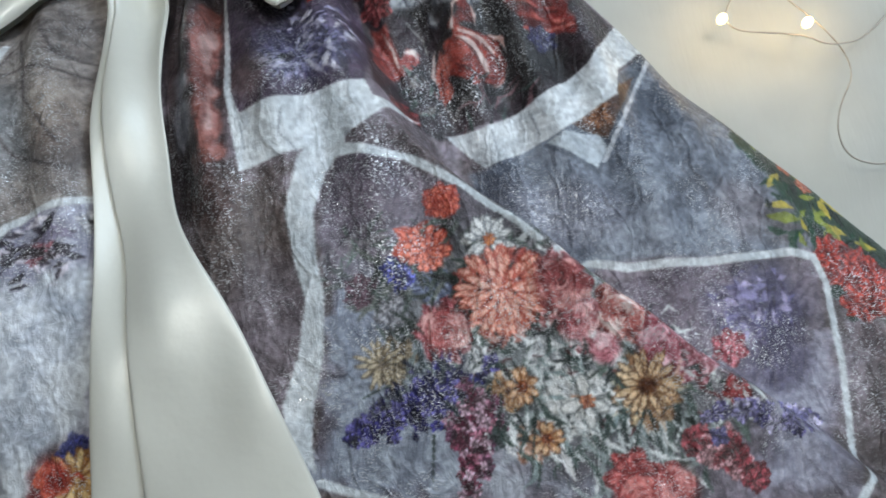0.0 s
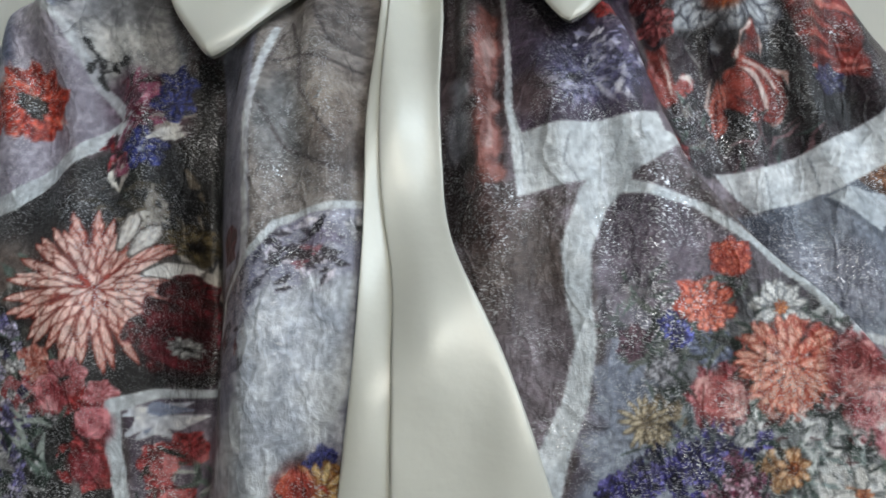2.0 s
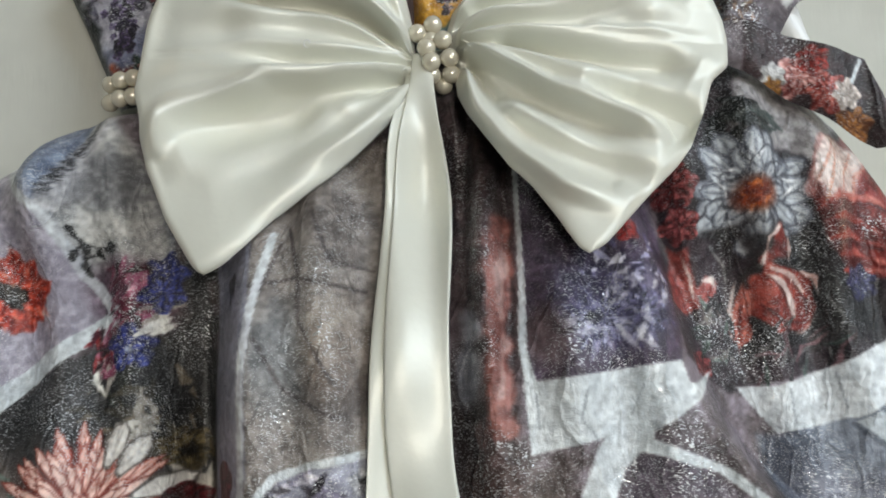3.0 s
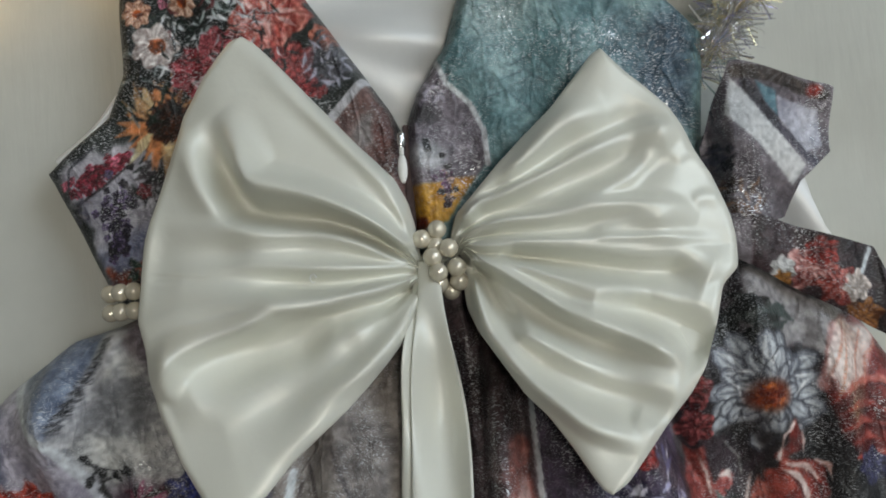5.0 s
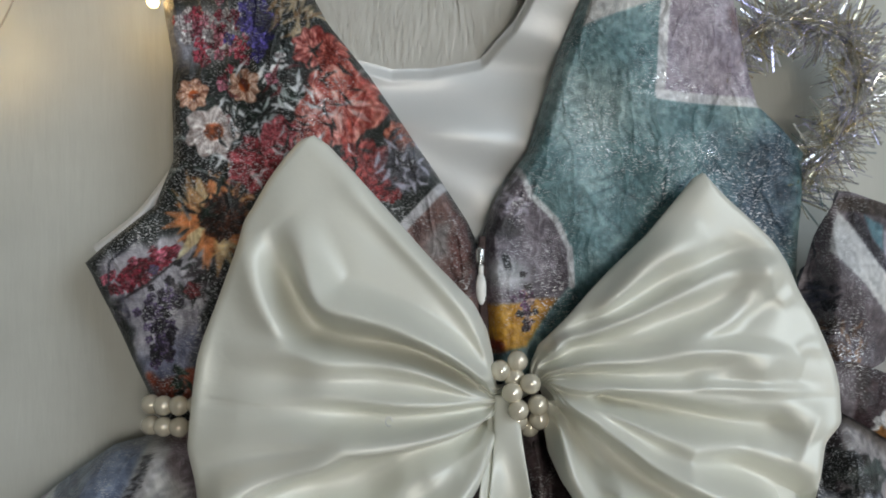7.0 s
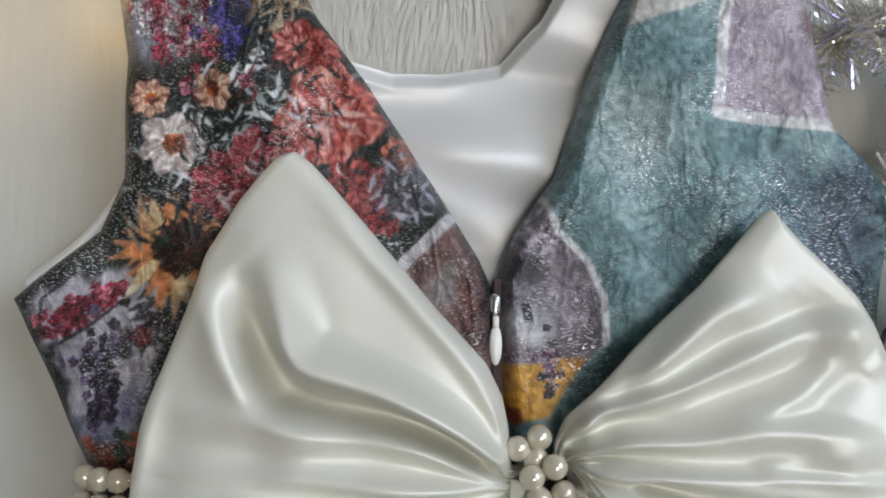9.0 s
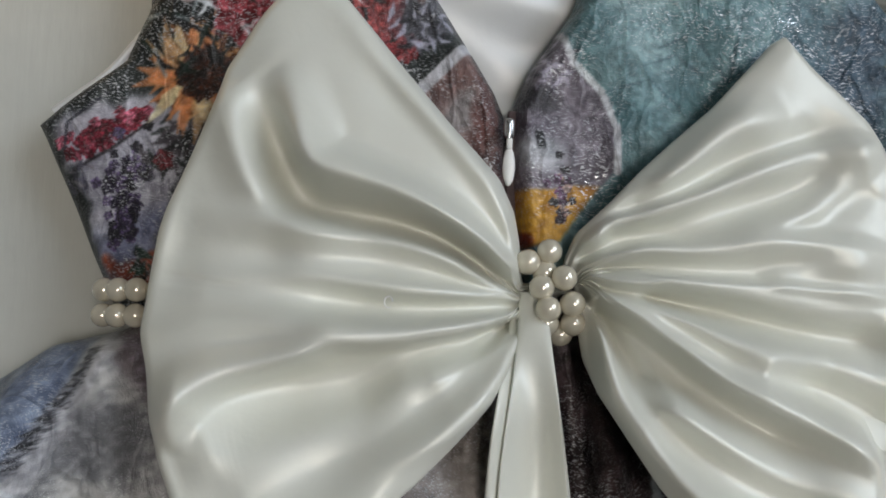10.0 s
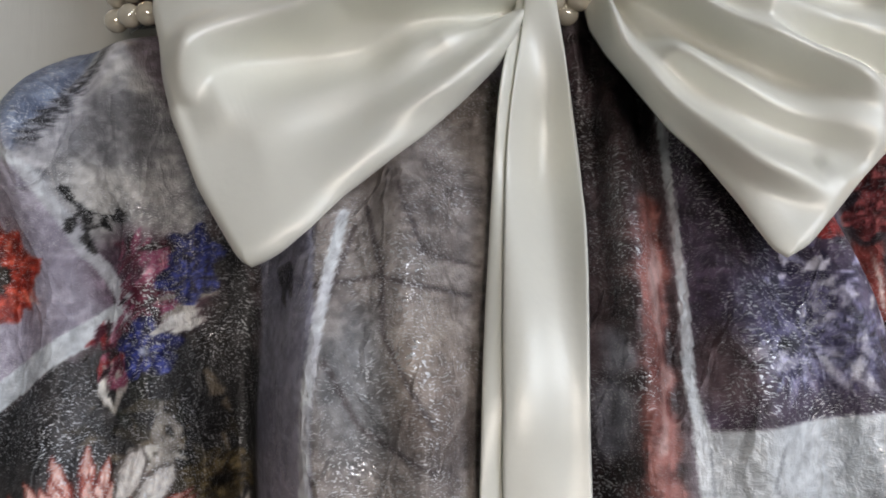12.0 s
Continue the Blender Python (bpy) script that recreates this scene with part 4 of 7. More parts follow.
K.line([(0.1355, -0.0898), (0.1377, -0.0802), (0.1420, -0.0750)], [0.00054, 0.0018, 0.00063], (0.78, 0.62, 0.58), (0.94, 0.89, 0.87), 0.0007, 0.0015)
K.line([(0.1461, -0.0767), (0.1475, -0.0839), (0.1472, -0.0887)], [0.00042, 0.0014, 0.00049], (0.78, 0.62, 0.58), (0.94, 0.89, 0.87), 0.0007, 0.0015)
K.line([(0.1123, -0.0966), (0.1166, -0.0960), (0.1182, -0.0995)], [0.00108, 0.0036, 0.00126], (0.78, 0.62, 0.58), (0.94, 0.89, 0.87), 0.0007, 0.0015)
K.line([(0.1597, -0.1113), (0.1541, -0.1177), (0.1448, -0.1186)], [0.00042, 0.0014, 0.00049], (0.78, 0.62, 0.58), (0.94, 0.89, 0.87), 0.0007, 0.0015)
K.line([(0.1023, -0.0846), (0.1066, -0.0942), (0.1085, -0.1037)], [0.00042, 0.0014, 0.00049], (0.78, 0.62, 0.58), (0.94, 0.89, 0.87), 0.0007, 0.0015)
K.line([(0.1391, -0.0965), (0.1446, -0.1017), (0.1476, -0.1100)], [0.0006, 0.0016, 0.0006], (0.34, 0.08, 0.07), (0.46, 0.14, 0.12), 0.0006)
K.line([(0.1351, -0.1063), (0.1440, -0.1135), (0.1555, -0.1136)], [0.0006, 0.0016, 0.0006], (0.34, 0.08, 0.07), (0.46, 0.14, 0.12), 0.0006)
K.line([(0.1282, -0.1063), (0.1270, -0.1203)], [0.0006, 0.0016, 0.0006], (0.34, 0.08, 0.07), (0.46, 0.14, 0.12), 0.0006)
K.line([(0.1495, -0.0970), (0.1556, -0.1042), (0.1561, -0.1112)], [0.0006, 0.0016, 0.0006], (0.34, 0.08, 0.07), (0.46, 0.14, 0.12), 0.0006)
K.line([(0.1315, -0.1296), (0.1412, -0.1204), (0.1456, -0.1251), (0.1429, -0.1320)], 0.0010, (0.40, 0.41, 0.41), (0.56, 0.56, 0.55), 0.0006)
K.line([(0.1476, -0.1297), (0.1572, -0.1229), (0.1621, -0.1183)], 0.0010, (0.40, 0.41, 0.41), (0.56, 0.56, 0.55), 0.0006)
K.line([(0.1090, -0.1155), (0.1163, -0.1109), (0.1207, -0.1156)], 0.0010, (0.40, 0.41, 0.41), (0.56, 0.56, 0.55), 0.0006)
K.line([(0.1631, -0.1019), (0.1694, -0.1113), (0.1676, -0.1206)], 0.0010, (0.40, 0.41, 0.41), (0.56, 0.56, 0.55), 0.0006)
K.line([(0.1153, -0.0823), (0.1220, -0.0896), (0.1228, -0.0968)], 0.0010, (0.40, 0.41, 0.41), (0.56, 0.56, 0.55), 0.0006)
K.leaves((0.1345, -0.0308), 0.006, 8, 0.012, [(0.16, 0.19, 0.18), (0.30, 0.34, 0.33)], 0.34, 5, 0.3)
K.flower((0.1096, -0.1319), 0.005, 5, (0.50, 0.14, 0.15), (0.84, 0.46, 0.46), None, 1.6)
for c, r in (((0.1065, -0.1309), 0.006), ((0.0993, -0.0584), 0.010), ((0.1026, -0.0744), 0.008)):
    K.flower(c, r, 5, (0.40, 0.10, 0.11), (0.80, 0.46, 0.46), None, 1.8)
K.leaves((0.1152, -0.1180), 0.012, 24, 0.008, [SAGE, GREEN, (0.46, 0.44, 0.42), NIGHT], 0.25)
K.leaves((0.1527, -0.1320), 0.02, 24, 0.012, [(0.40, 0.30, 0.32), (0.5, 0.38, 0.4), NIGHT, (0.24, 0.3, 0.28)], 0.14, 60)
K.flower((0.1784, -0.0970), 0.008, 6, (0.2, 0.2, 0.34), (0.42, 0.42, 0.6), None, 1.6)
# slate ground to the side, with the green flowered border at the hem
K.fill([(0.1415, -0.1591), (0.2369, -0.1048), (0.2633, -0.1311), (0.2671, -0.1790), (0.2792, -0.2200), (0.1895, -0.2147), (0.1573, -0.2176), (0.1389, -0.1987), (0.1324, -0.1593)], (0.40, 0.43, 0.49), (0.62, 0.65, 0.70), 0.002)
K.cloud((0.1701, -0.1886), 0.03, 0.016, (0.52, 0.52, 0.58), (0.72, 0.72, 0.77), 0.6, -20)
K.cloud((0.2501, -0.1971), 0.016, 0.016, (0.50, 0.48, 0.52), (0.68, 0.66, 0.68), 0.8)
K.cloud((0.2271, -0.1852), 0.016, 0.008, (0.30, 0.32, 0.37), (0.45, 0.47, 0.52), 0.8, 30)
K.cloud((0.2703, -0.2088), 0.012, 0.01, (0.28, 0.27, 0.29), (0.42, 0.4, 0.42), 0.8)
K.fill([(0.2584, -0.1271), (0.2787, -0.1399), (0.3303, -0.2144), (0.3023, -0.2553), (0.2869, -0.2522), (0.2783, -0.2226), (0.2671, -0.1790), (0.255, -0.14)], (0.10, 0.20, 0.17), (0.22, 0.34, 0.27), 0.002, 0.004)
K.leaves((0.2903, -0.2007), 0.028, 60, 0.010, [(0.52, 0.56, 0.22), (0.14, 0.30, 0.22), (0.72, 0.66, 0.26), (0.08, 0.16, 0.14)], 0.4)
K.leaves((0.2778, -0.1552), 0.016, 26, 0.008, [(0.52, 0.56, 0.26), (0.14, 0.30, 0.22), (0.36, 0.40, 0.56)], 0.4)
for c, r in (((0.2942, -0.2294), 0.013), ((0.3021, -0.2393), 0.012), ((0.2876, -0.2232), 0.010), ((0.2956, -0.2474), 0.010)):
    K.flower(c, r, 7, (0.55, 0.10, 0.07), (0.92, 0.36, 0.26), None, 2.0)
for c in ((0.2874, -0.1876), (0.3110, -0.1936), (0.2820, -0.1768)):
    K.flower(c, 0.005, 5, (0.7, 0.3, 0.2), (0.92, 0.6, 0.45), None, 1.4)
K.fill([(0.2853, -0.2572), (0.3023, -0.2553), (0.2888, -0.3027), (0.2805, -0.2965), (0.33, -0.35)], (0.36, 0.30, 0.32), (0.54, 0.48, 0.50), 0.003)
# small tilted picture card
K.fill([(0.1667, -0.1551), (0.2412, -0.0989), (0.1887, -0.1730)], (0.34, 0.37, 0.42), (0.46, 0.49, 0.54), 0.001)
K.fill([(0.1689, -0.1541), (0.1779, -0.1494), (0.1941, -0.1532), (0.1957, -0.1602), (0.1890, -0.1696)], PAPER, PALE, 0.0008)
K.fill([(0.1816, -0.1457), (0.2188, -0.1224), (0.1968, -0.1555)], (0.30, 0.18, 0.12), (0.48, 0.36, 0.28), 0.0008)
K.flower((0.1957, -0.1433), 0.007, 5, (0.46, 0.26, 0.14), (0.78, 0.58, 0.42), None, 1.6)
K.line([(0.1930, -0.1664), (0.2296, -0.1124)], 0.0022, (0.72, 0.74, 0.78), WHITE)
# wide pale frame bands
K.fill([(0.0352, -0.1376), (0.0920, -0.1296), (0.0948, -0.1381), (0.1148, -0.1329), (0.0822, -0.1543), (0.0645, -0.1569), (0.0377, -0.1628)], (0.80, 0.83, 0.85), (0.90, 0.92, 0.93), 0.0006)
K.line([(0.0345, -0.035), (0.0349, -0.0647), (0.0359, -0.1011), (0.0354, -0.1259), (0.0381, -0.1380)], [0.0018, 0.002, 0.0026, 0.0032, 0.0042], PALE, WHITE)
K.fill([(0.1246, -0.1404), (0.1407, -0.1398), (0.1666, -0.1307), (0.2150, -0.1069), (0.2067, -0.1339), (0.1742, -0.1502), (0.1576, -0.1554), (0.1397, -0.1588), (0.1332, -0.1500)], (0.80, 0.83, 0.85), (0.90, 0.92, 0.93), 0.0006)
K.fill([(0.1819, -0.1334), (0.2239, -0.0830), (0.2379, -0.1001), (0.1835, -0.1384)], (0.80, 0.83, 0.85), (0.90, 0.92, 0.93), 0.0008)
K.line([(0.2429, -0.0977), (0.2309, -0.0778), (0.2213, -0.0664)], 0.0016, PALE, WHITE)
for pts in ([(0.0399, -0.1420), (0.0406, -0.1538)], [(0.0575, -0.1401), (0.0552, -0.1498), (0.0613, -0.1578)], [(0.0779, -0.1383), (0.0739, -0.1482), (0.0676, -0.1580)], [(0.1462, -0.1412), (0.1471, -0.1547)], [(0.1649, -0.1344), (0.1669, -0.1480)]):
    K.line(pts, 0.0006, (0.62, 0.65, 0.68), None, 0.0005)
# the bouquet picture
K.fill([(0.0764, -0.1638), (0.0901, -0.1637), (0.1213, -0.1826), (0.1414, -0.2024), (0.1482, -0.2135), (0.1650, -0.2250), (0.2139, -0.2197), (0.2670, -0.2227), (0.2779, -0.2303), (0.2741, -0.2856), (0.2532, -0.3251), (0.22, -0.36), (0.09, -0.36), (0.0517, -0.2863), (0.0509, -0.2768), (0.0624, -0.2417), (0.0676, -0.2166), (0.0646, -0.1941)], (0.40, 0.37, 0.41), (0.58, 0.54, 0.59), 0.001)
K.cloud((0.0848, -0.1773), 0.02, 0.02, (0.34, 0.30, 0.35), (0.50, 0.45, 0.50), 0.7)
K.fill([(0.0652, -0.2209), (0.0807, -0.2145), (0.0964, -0.2424), (0.1080, -0.2635), (0.0968, -0.3007), (0.0652, -0.2960), (0.0518, -0.2831), (0.0555, -0.2622)], (0.50, 0.53, 0.60), (0.68, 0.71, 0.77), 0.008, 0.008)
K.fill([(0.0660, -0.2431), (0.1011, -0.2402), (0.1243, -0.2862), (0.1646, -0.3078), (0.1641, -0.3103), (0.0555, -0.2922), (0.0558, -0.2707)], (0.54, 0.57, 0.63), (0.74, 0.77, 0.81), 0.008, 0.008, 0.8)
K.fill([(0.2434, -0.2658), (0.2793, -0.2612), (0.2527, -0.3204), (0.2137, -0.3139)], (0.55, 0.55, 0.62), (0.70, 0.70, 0.76), 0.008, 0.006)
K.cloud((0.2462, -0.2415), 0.024, 0.017, (0.34, 0.32, 0.44), (0.56, 0.54, 0.68), 0.9)
K.leaves((0.2462, -0.2415), 0.018, 60, 0.005, [(0.66, 0.63, 0.76), (0.42, 0.40, 0.54), (0.54, 0.52, 0.68), (0.3, 0.28, 0.36)], 0.5)
K.cloud((0.2486, -0.2666), 0.02, 0.012, (0.38, 0.36, 0.46), (0.55, 0.52, 0.62), 0.8)
K.cloud((0.1190, -0.2350), 0.03, 0.035, (0.30, 0.33, 0.33), (0.55, 0.58, 0.58), 0.75)
K.cloud((0.1614, -0.2586), 0.055, 0.035, (0.40, 0.43, 0.43), (0.66, 0.69, 0.69), 0.75, -30)
K.leaves((0.0892, -0.2126), 0.025, 60, 0.010, [(0.34, 0.36, 0.36), (0.28, 0.26, 0.3), SAGE, (0.5, 0.48, 0.5)], 0.2)
K.leaves((0.1476, -0.2517), 0.045, 190, 0.009, [SAGE, (0.26, 0.32, 0.30), (0.82, 0.84, 0.84), (0.62, 0.66, 0.66), (0.34, 0.40, 0.38), (0.92, 0.92, 0.92)], 0.26)
K.leaves((0.1881, -0.2754), 0.035, 130, 0.010, [SAGE, (0.30, 0.36, 0.34), (0.80, 0.82, 0.82), (0.60, 0.64, 0.64), (0.2, 0.26, 0.24)], 0.24, 110)
K.leaves((0.1731, -0.2986), 0.022, 60, 0.016, [(0.36, 0.42, 0.40), (0.86, 0.88, 0.88), (0.62, 0.66, 0.66)], 0.12, 110)
for c, r, n, d, l, h in (((0.1142, -0.1874), 0.008, 6, (0.70, 0.22, 0.18), (0.92, 0.48, 0.40), None), ((0.1035, -0.2048), 0.012, 6, (0.80, 0.28, 0.20), (0.97, 0.56, 0.46), None), ((0.1287, -0.2064), 0.0095, 9, (0.74, 0.74, 0.72), (0.97, 0.97, 0.97), (0.78, 0.46, 0.22))):
    K.flower(c, r, n, d, l, h, 2.4, 0.24)
for c, r, n, d, l, h in (((0.1294, -0.2271), 0.0185, 15, (0.84, 0.34, 0.28), (0.99, 0.78, 0.72), None), ((0.1307, -0.2389), 0.010, 9, (0.88, 0.58, 0.52), (0.99, 0.92, 0.90), None), ((0.1071, -0.2370), 0.013, 7, (0.62, 0.20, 0.26), (0.92, 0.66, 0.68), None), ((0.1092, -0.2438), 0.008, 6, (0.68, 0.30, 0.34), (0.95, 0.86, 0.86), None)):
    K.flower(c, r, n, d, l, h, 2.4, 0.24)
for c, r, n, d, l, h in (((0.1537, -0.2257), 0.013, 6, (0.54, 0.18, 0.22), (0.88, 0.64, 0.66), None), ((0.1543, -0.2361), 0.012, 6, (0.64, 0.22, 0.24), (0.96, 0.84, 0.82), None), ((0.1635, -0.2463), 0.012, 6, (0.70, 0.34, 0.38), (0.95, 0.76, 0.78), None), ((0.1768, -0.2416), 0.0135, 5, (0.66, 0.20, 0.18), (0.98, 0.86, 0.83), None)):
    K.flower(c, r, n, d, l, h, 2.4, 0.24)
for c, r, n, d, l, h in (((0.1929, -0.2552), 0.015, 6, (0.72, 0.32, 0.38), (0.97, 0.80, 0.84), None), ((0.2012, -0.2636), 0.011, 6, (0.74, 0.36, 0.42), (0.97, 0.84, 0.87), None), ((0.2302, -0.2574), 0.009, 6, (0.6, 0.18, 0.24), (0.9, 0.56, 0.60), None), ((0.2152, -0.2778), 0.006, 5, RED, ROSE, None)):
    K.flower(c, r, n, d, l, h, 2.4, 0.24)
for c, r, n, d, l, h in (((0.0921, -0.2148), 0.008, 6, (0.16, 0.18, 0.44), (0.42, 0.46, 0.76), None), ((0.1044, -0.2197), 0.009, 6, (0.34, 0.38, 0.52), (0.66, 0.70, 0.80), None), ((0.0881, -0.2261), 0.008, 6, (0.5, 0.5, 0.54), (0.8, 0.8, 0.83), None), ((0.0783, -0.2192), 0.008, 6, (0.3, 0.2, 0.26), (0.52, 0.38, 0.44), None)):
    K.flower(c, r, n, d, l, h, 2.4, 0.24)
for c, r, n, d, l, h in (((0.0870, -0.2461), 0.010, 8, (0.48, 0.42, 0.34), (0.74, 0.68, 0.58), None), ((0.1290, -0.2636), 0.009, 7, (0.70, 0.50, 0.32), (0.93, 0.82, 0.68), (0.6, 0.36, 0.2)), ((0.1516, -0.2728), 0.014, 6, (0.76, 0.78, 0.78), (0.97, 0.96, 0.94), (0.90, 0.60, 0.40)), ((0.1344, -0.2847), 0.009, 7, (0.74, 0.50, 0.38), (0.94, 0.82, 0.74), (0.62, 0.34, 0.2))):
    K.flower(c, r, n, d, l, h, 2.4, 0.24)
for c, r, n, d, l, h in (((0.1805, -0.2721), 0.0155, 11, (0.56, 0.42, 0.30), (0.90, 0.78, 0.62), (0.50, 0.34, 0.22)), ((0.1065, -0.2603), 0.009, 7, (0.2, 0.2, 0.42), (0.44, 0.42, 0.68), None), ((0.1700, -0.3034), 0.012, 7, (0.62, 0.16, 0.18), (0.92, 0.56, 0.54), None), ((0.1823, -0.3091), 0.011, 6, (0.6, 0.2, 0.22), (0.9, 0.6, 0.58), None)):
    K.flower(c, r, n, d, l, h, 2.4, 0.24)
for c, r, n, d, l, h in (((0.1188, -0.2517), 0.007, 6, (0.76, 0.78, 0.8), (0.96, 0.96, 0.96), None), ((0.1433, -0.2510), 0.008, 6, (0.7, 0.72, 0.74), (0.95, 0.95, 0.95), None), ((0.1417, -0.2193), 0.007, 5, (0.5, 0.2, 0.2), (0.8, 0.5, 0.48), None)):
    K.flower(c, r, n, d, l, h, 2.4, 0.24)
K.rays((0.1294, -0.2271), 0.018, 40, 0.007, [(0.99, 0.84, 0.80), (0.92, 0.52, 0.44), (0.80, 0.30, 0.24), (0.97, 0.70, 0.64)], 0.26, 0.1)
K.rays((0.1805, -0.2721), 0.0155, 26, 0.008, [(0.92, 0.82, 0.68), (0.74, 0.56, 0.38), (0.52, 0.36, 0.24)], 0.24, 0.4)
K.rays((0.1516, -0.2728), 0.0135, 20, 0.007, [(0.97, 0.97, 0.96), (0.72, 0.74, 0.76), (0.9, 0.88, 0.86)], 0.3, 0.4)
K.leaves((0.1440, -0.2468), 0.042, 150, 0.006, [(0.16, 0.20, 0.20), (0.26, 0.30, 0.30), (0.34, 0.16, 0.18), (0.86, 0.88, 0.88), (0.2, 0.24, 0.22)], 0.2)
K.leaves((0.1919, -0.2634), 0.03, 90, 0.006, [(0.16, 0.20, 0.20), (0.26, 0.30, 0.30), (0.40, 0.16, 0.18), (0.80, 0.82, 0.82)], 0.2)
K.spike((0.1129, -0.2612), (0.0681, -0.2685), 0.016, 60, 0.0034, [(0.22, 0.22, 0.46), (0.34, 0.32, 0.58), (0.16, 0.15, 0.34), (0.44, 0.42, 0.66)])
K.spike((0.1119, -0.2674), (0.1125, -0.2906), 0.013, 50, 0.0034, [(0.54, 0.34, 0.44), (0.70, 0.52, 0.60), (0.42, 0.26, 0.36)])
K.spike((0.1986, -0.2921), (0.2187, -0.3126), 0.010, 45, 0.0036, [(0.70, 0.34, 0.38), (0.86, 0.60, 0.62), (0.52, 0.22, 0.26)])
K.spike((0.2019, -0.2862), (0.2606, -0.2918), 0.010, 50, 0.0034, [(0.56, 0.54, 0.70), (0.42, 0.40, 0.58), (0.70, 0.68, 0.80)])
K.leaves((0.0938, -0.2581), 0.02, 30, 0.010, [(0.3, 0.34, 0.36), (0.46, 0.5, 0.5), (0.22, 0.24, 0.3)], 0.18, -70)
# the bouquet's nearer blooms
K.leaves((0.1046, -0.2199), 0.026, 90, 0.010, [(0.20, 0.25, 0.23), (0.30, 0.35, 0.33), (0.14, 0.17, 0.17), (0.42, 0.44, 0.42)], 0.2)
K.leaves((0.1455, -0.2700), 0.030, 110, 0.011, [(0.26, 0.33, 0.31), (0.84, 0.86, 0.86), (0.18, 0.22, 0.22), (0.56, 0.62, 0.62), (0.92, 0.93, 0.93)], 0.16, -75, 0.6)
K.bloom((0.1150, -0.1879), [(0.0028, 0.0032, 0.0030, 15), (0.0013, 0.0028, 0.0028, 11), (0.0004, 0.0025, 0.0024, 7)], (0.60, 0.18, 0.13), (0.86, 0.38, 0.28), (0.95, 0.58, 0.48))
K.bloom((0.1058, -0.2057), [(0.0043, 0.0048, 0.0030, 15), (0.0019, 0.0043, 0.0028, 11), (0.0004, 0.0039, 0.0024, 7)], (0.60, 0.18, 0.13), (0.86, 0.38, 0.28), (0.95, 0.58, 0.48))
K.bloom((0.1298, -0.2066), [(0.0028, 0.0068, 0.0030, 10), (0.0022, 0.0050, 0.0026, 8)], (0.46, 0.48, 0.50), (0.88, 0.89, 0.89), (0.98, 0.98, 0.97))
K.flower((0.1298, -0.2068), 0.0028, 7, (0.72, 0.34, 0.16), (0.92, 0.62, 0.34), None, 1.2)
K.bloom((0.1312, -0.2270), [(0.0095, 0.0078, 0.0030, 26), (0.0065, 0.0072, 0.0028, 21), (0.0036, 0.0060, 0.0026, 14), (0.0008, 0.0045, 0.0024, 8)], (0.78, 0.32, 0.24), (0.95, 0.58, 0.48), (0.98, 0.80, 0.73))
K.rose((0.1075, -0.2381), 0.0105, (0.52, 0.14, 0.16), (0.76, 0.36, 0.36), (0.94, 0.78, 0.76))
K.rose((0.1543, -0.2278), 0.0109, (0.44, 0.12, 0.14), (0.68, 0.32, 0.33), (0.90, 0.70, 0.68))
K.rose((0.1587, -0.2433), 0.0080, (0.54, 0.16, 0.20), (0.78, 0.38, 0.42), (0.95, 0.78, 0.78))
K.rose((0.1665, -0.2548), 0.0071, (0.60, 0.20, 0.26), (0.84, 0.48, 0.54), (0.96, 0.82, 0.84))
K.rose((0.1747, -0.2433), 0.0097, (0.56, 0.15, 0.14), (0.82, 0.44, 0.42), (0.97, 0.88, 0.86))
K.rose((0.1878, -0.2560), 0.0101, (0.62, 0.24, 0.30), (0.86, 0.56, 0.62), (0.97, 0.86, 0.89))
K.rose((0.1716, -0.3123), 0.0105, (0.50, 0.12, 0.13), (0.78, 0.34, 0.33), (0.93, 0.66, 0.63))
K.rose((0.1853, -0.3098), 0.0088, (0.50, 0.12, 0.13), (0.76, 0.36, 0.36), (0.93, 0.70, 0.68))
K.bloom((0.1805, -0.2701), [(0.0042, 0.0085, 0.0028, 15), (0.0028, 0.0060, 0.0026, 11)], (0.42, 0.28, 0.18), (0.84, 0.66, 0.46), (0.95, 0.85, 0.70))
K.cloud((0.1809, -0.2709), 0.0038, 0.0034, (0.34, 0.19, 0.10), (0.58, 0.38, 0.20), 1.0)
K.bloom((0.0817, -0.2461), [(0.0030, 0.0068, 0.0016, 18), (0.0014, 0.0050, 0.0016, 12)], (0.36, 0.31, 0.24), (0.74, 0.67, 0.54), (0.90, 0.85, 0.74))
K.bloom((0.1334, -0.2632), [(0.0022, 0.0042, 0.0026, 9)], (0.52, 0.32, 0.18), (0.88, 0.66, 0.44), (0.96, 0.84, 0.70))
K.flower((0.1334, -0.2632), 0.0024, 6, (0.50, 0.24, 0.12), (0.80, 0.48, 0.24), None, 1.2)
K.bloom((0.1396, -0.2841), [(0.0022, 0.0042, 0.0026, 9)], (0.52, 0.32, 0.18), (0.88, 0.66, 0.44), (0.96, 0.84, 0.70))
K.flower((0.1396, -0.2841), 0.0024, 6, (0.50, 0.24, 0.12), (0.80, 0.48, 0.24), None, 1.2)
K.bloom((0.1568, -0.2726), [(0.0026, 0.0066, 0.0046, 7)], (0.60, 0.62, 0.62), (0.92, 0.92, 0.90), (0.98, 0.98, 0.97))
K.flower((0.1568, -0.2726), 0.0032, 6, (0.80, 0.44, 0.28), (0.95, 0.70, 0.54), None, 1.2)
K.spike((0.1040, -0.2627), (0.0663, -0.2734), 0.0085, 90, 0.0021, [(0.18, 0.17, 0.42), (0.30, 0.28, 0.58), (0.12, 0.11, 0.30), (0.44, 0.42, 0.70)])
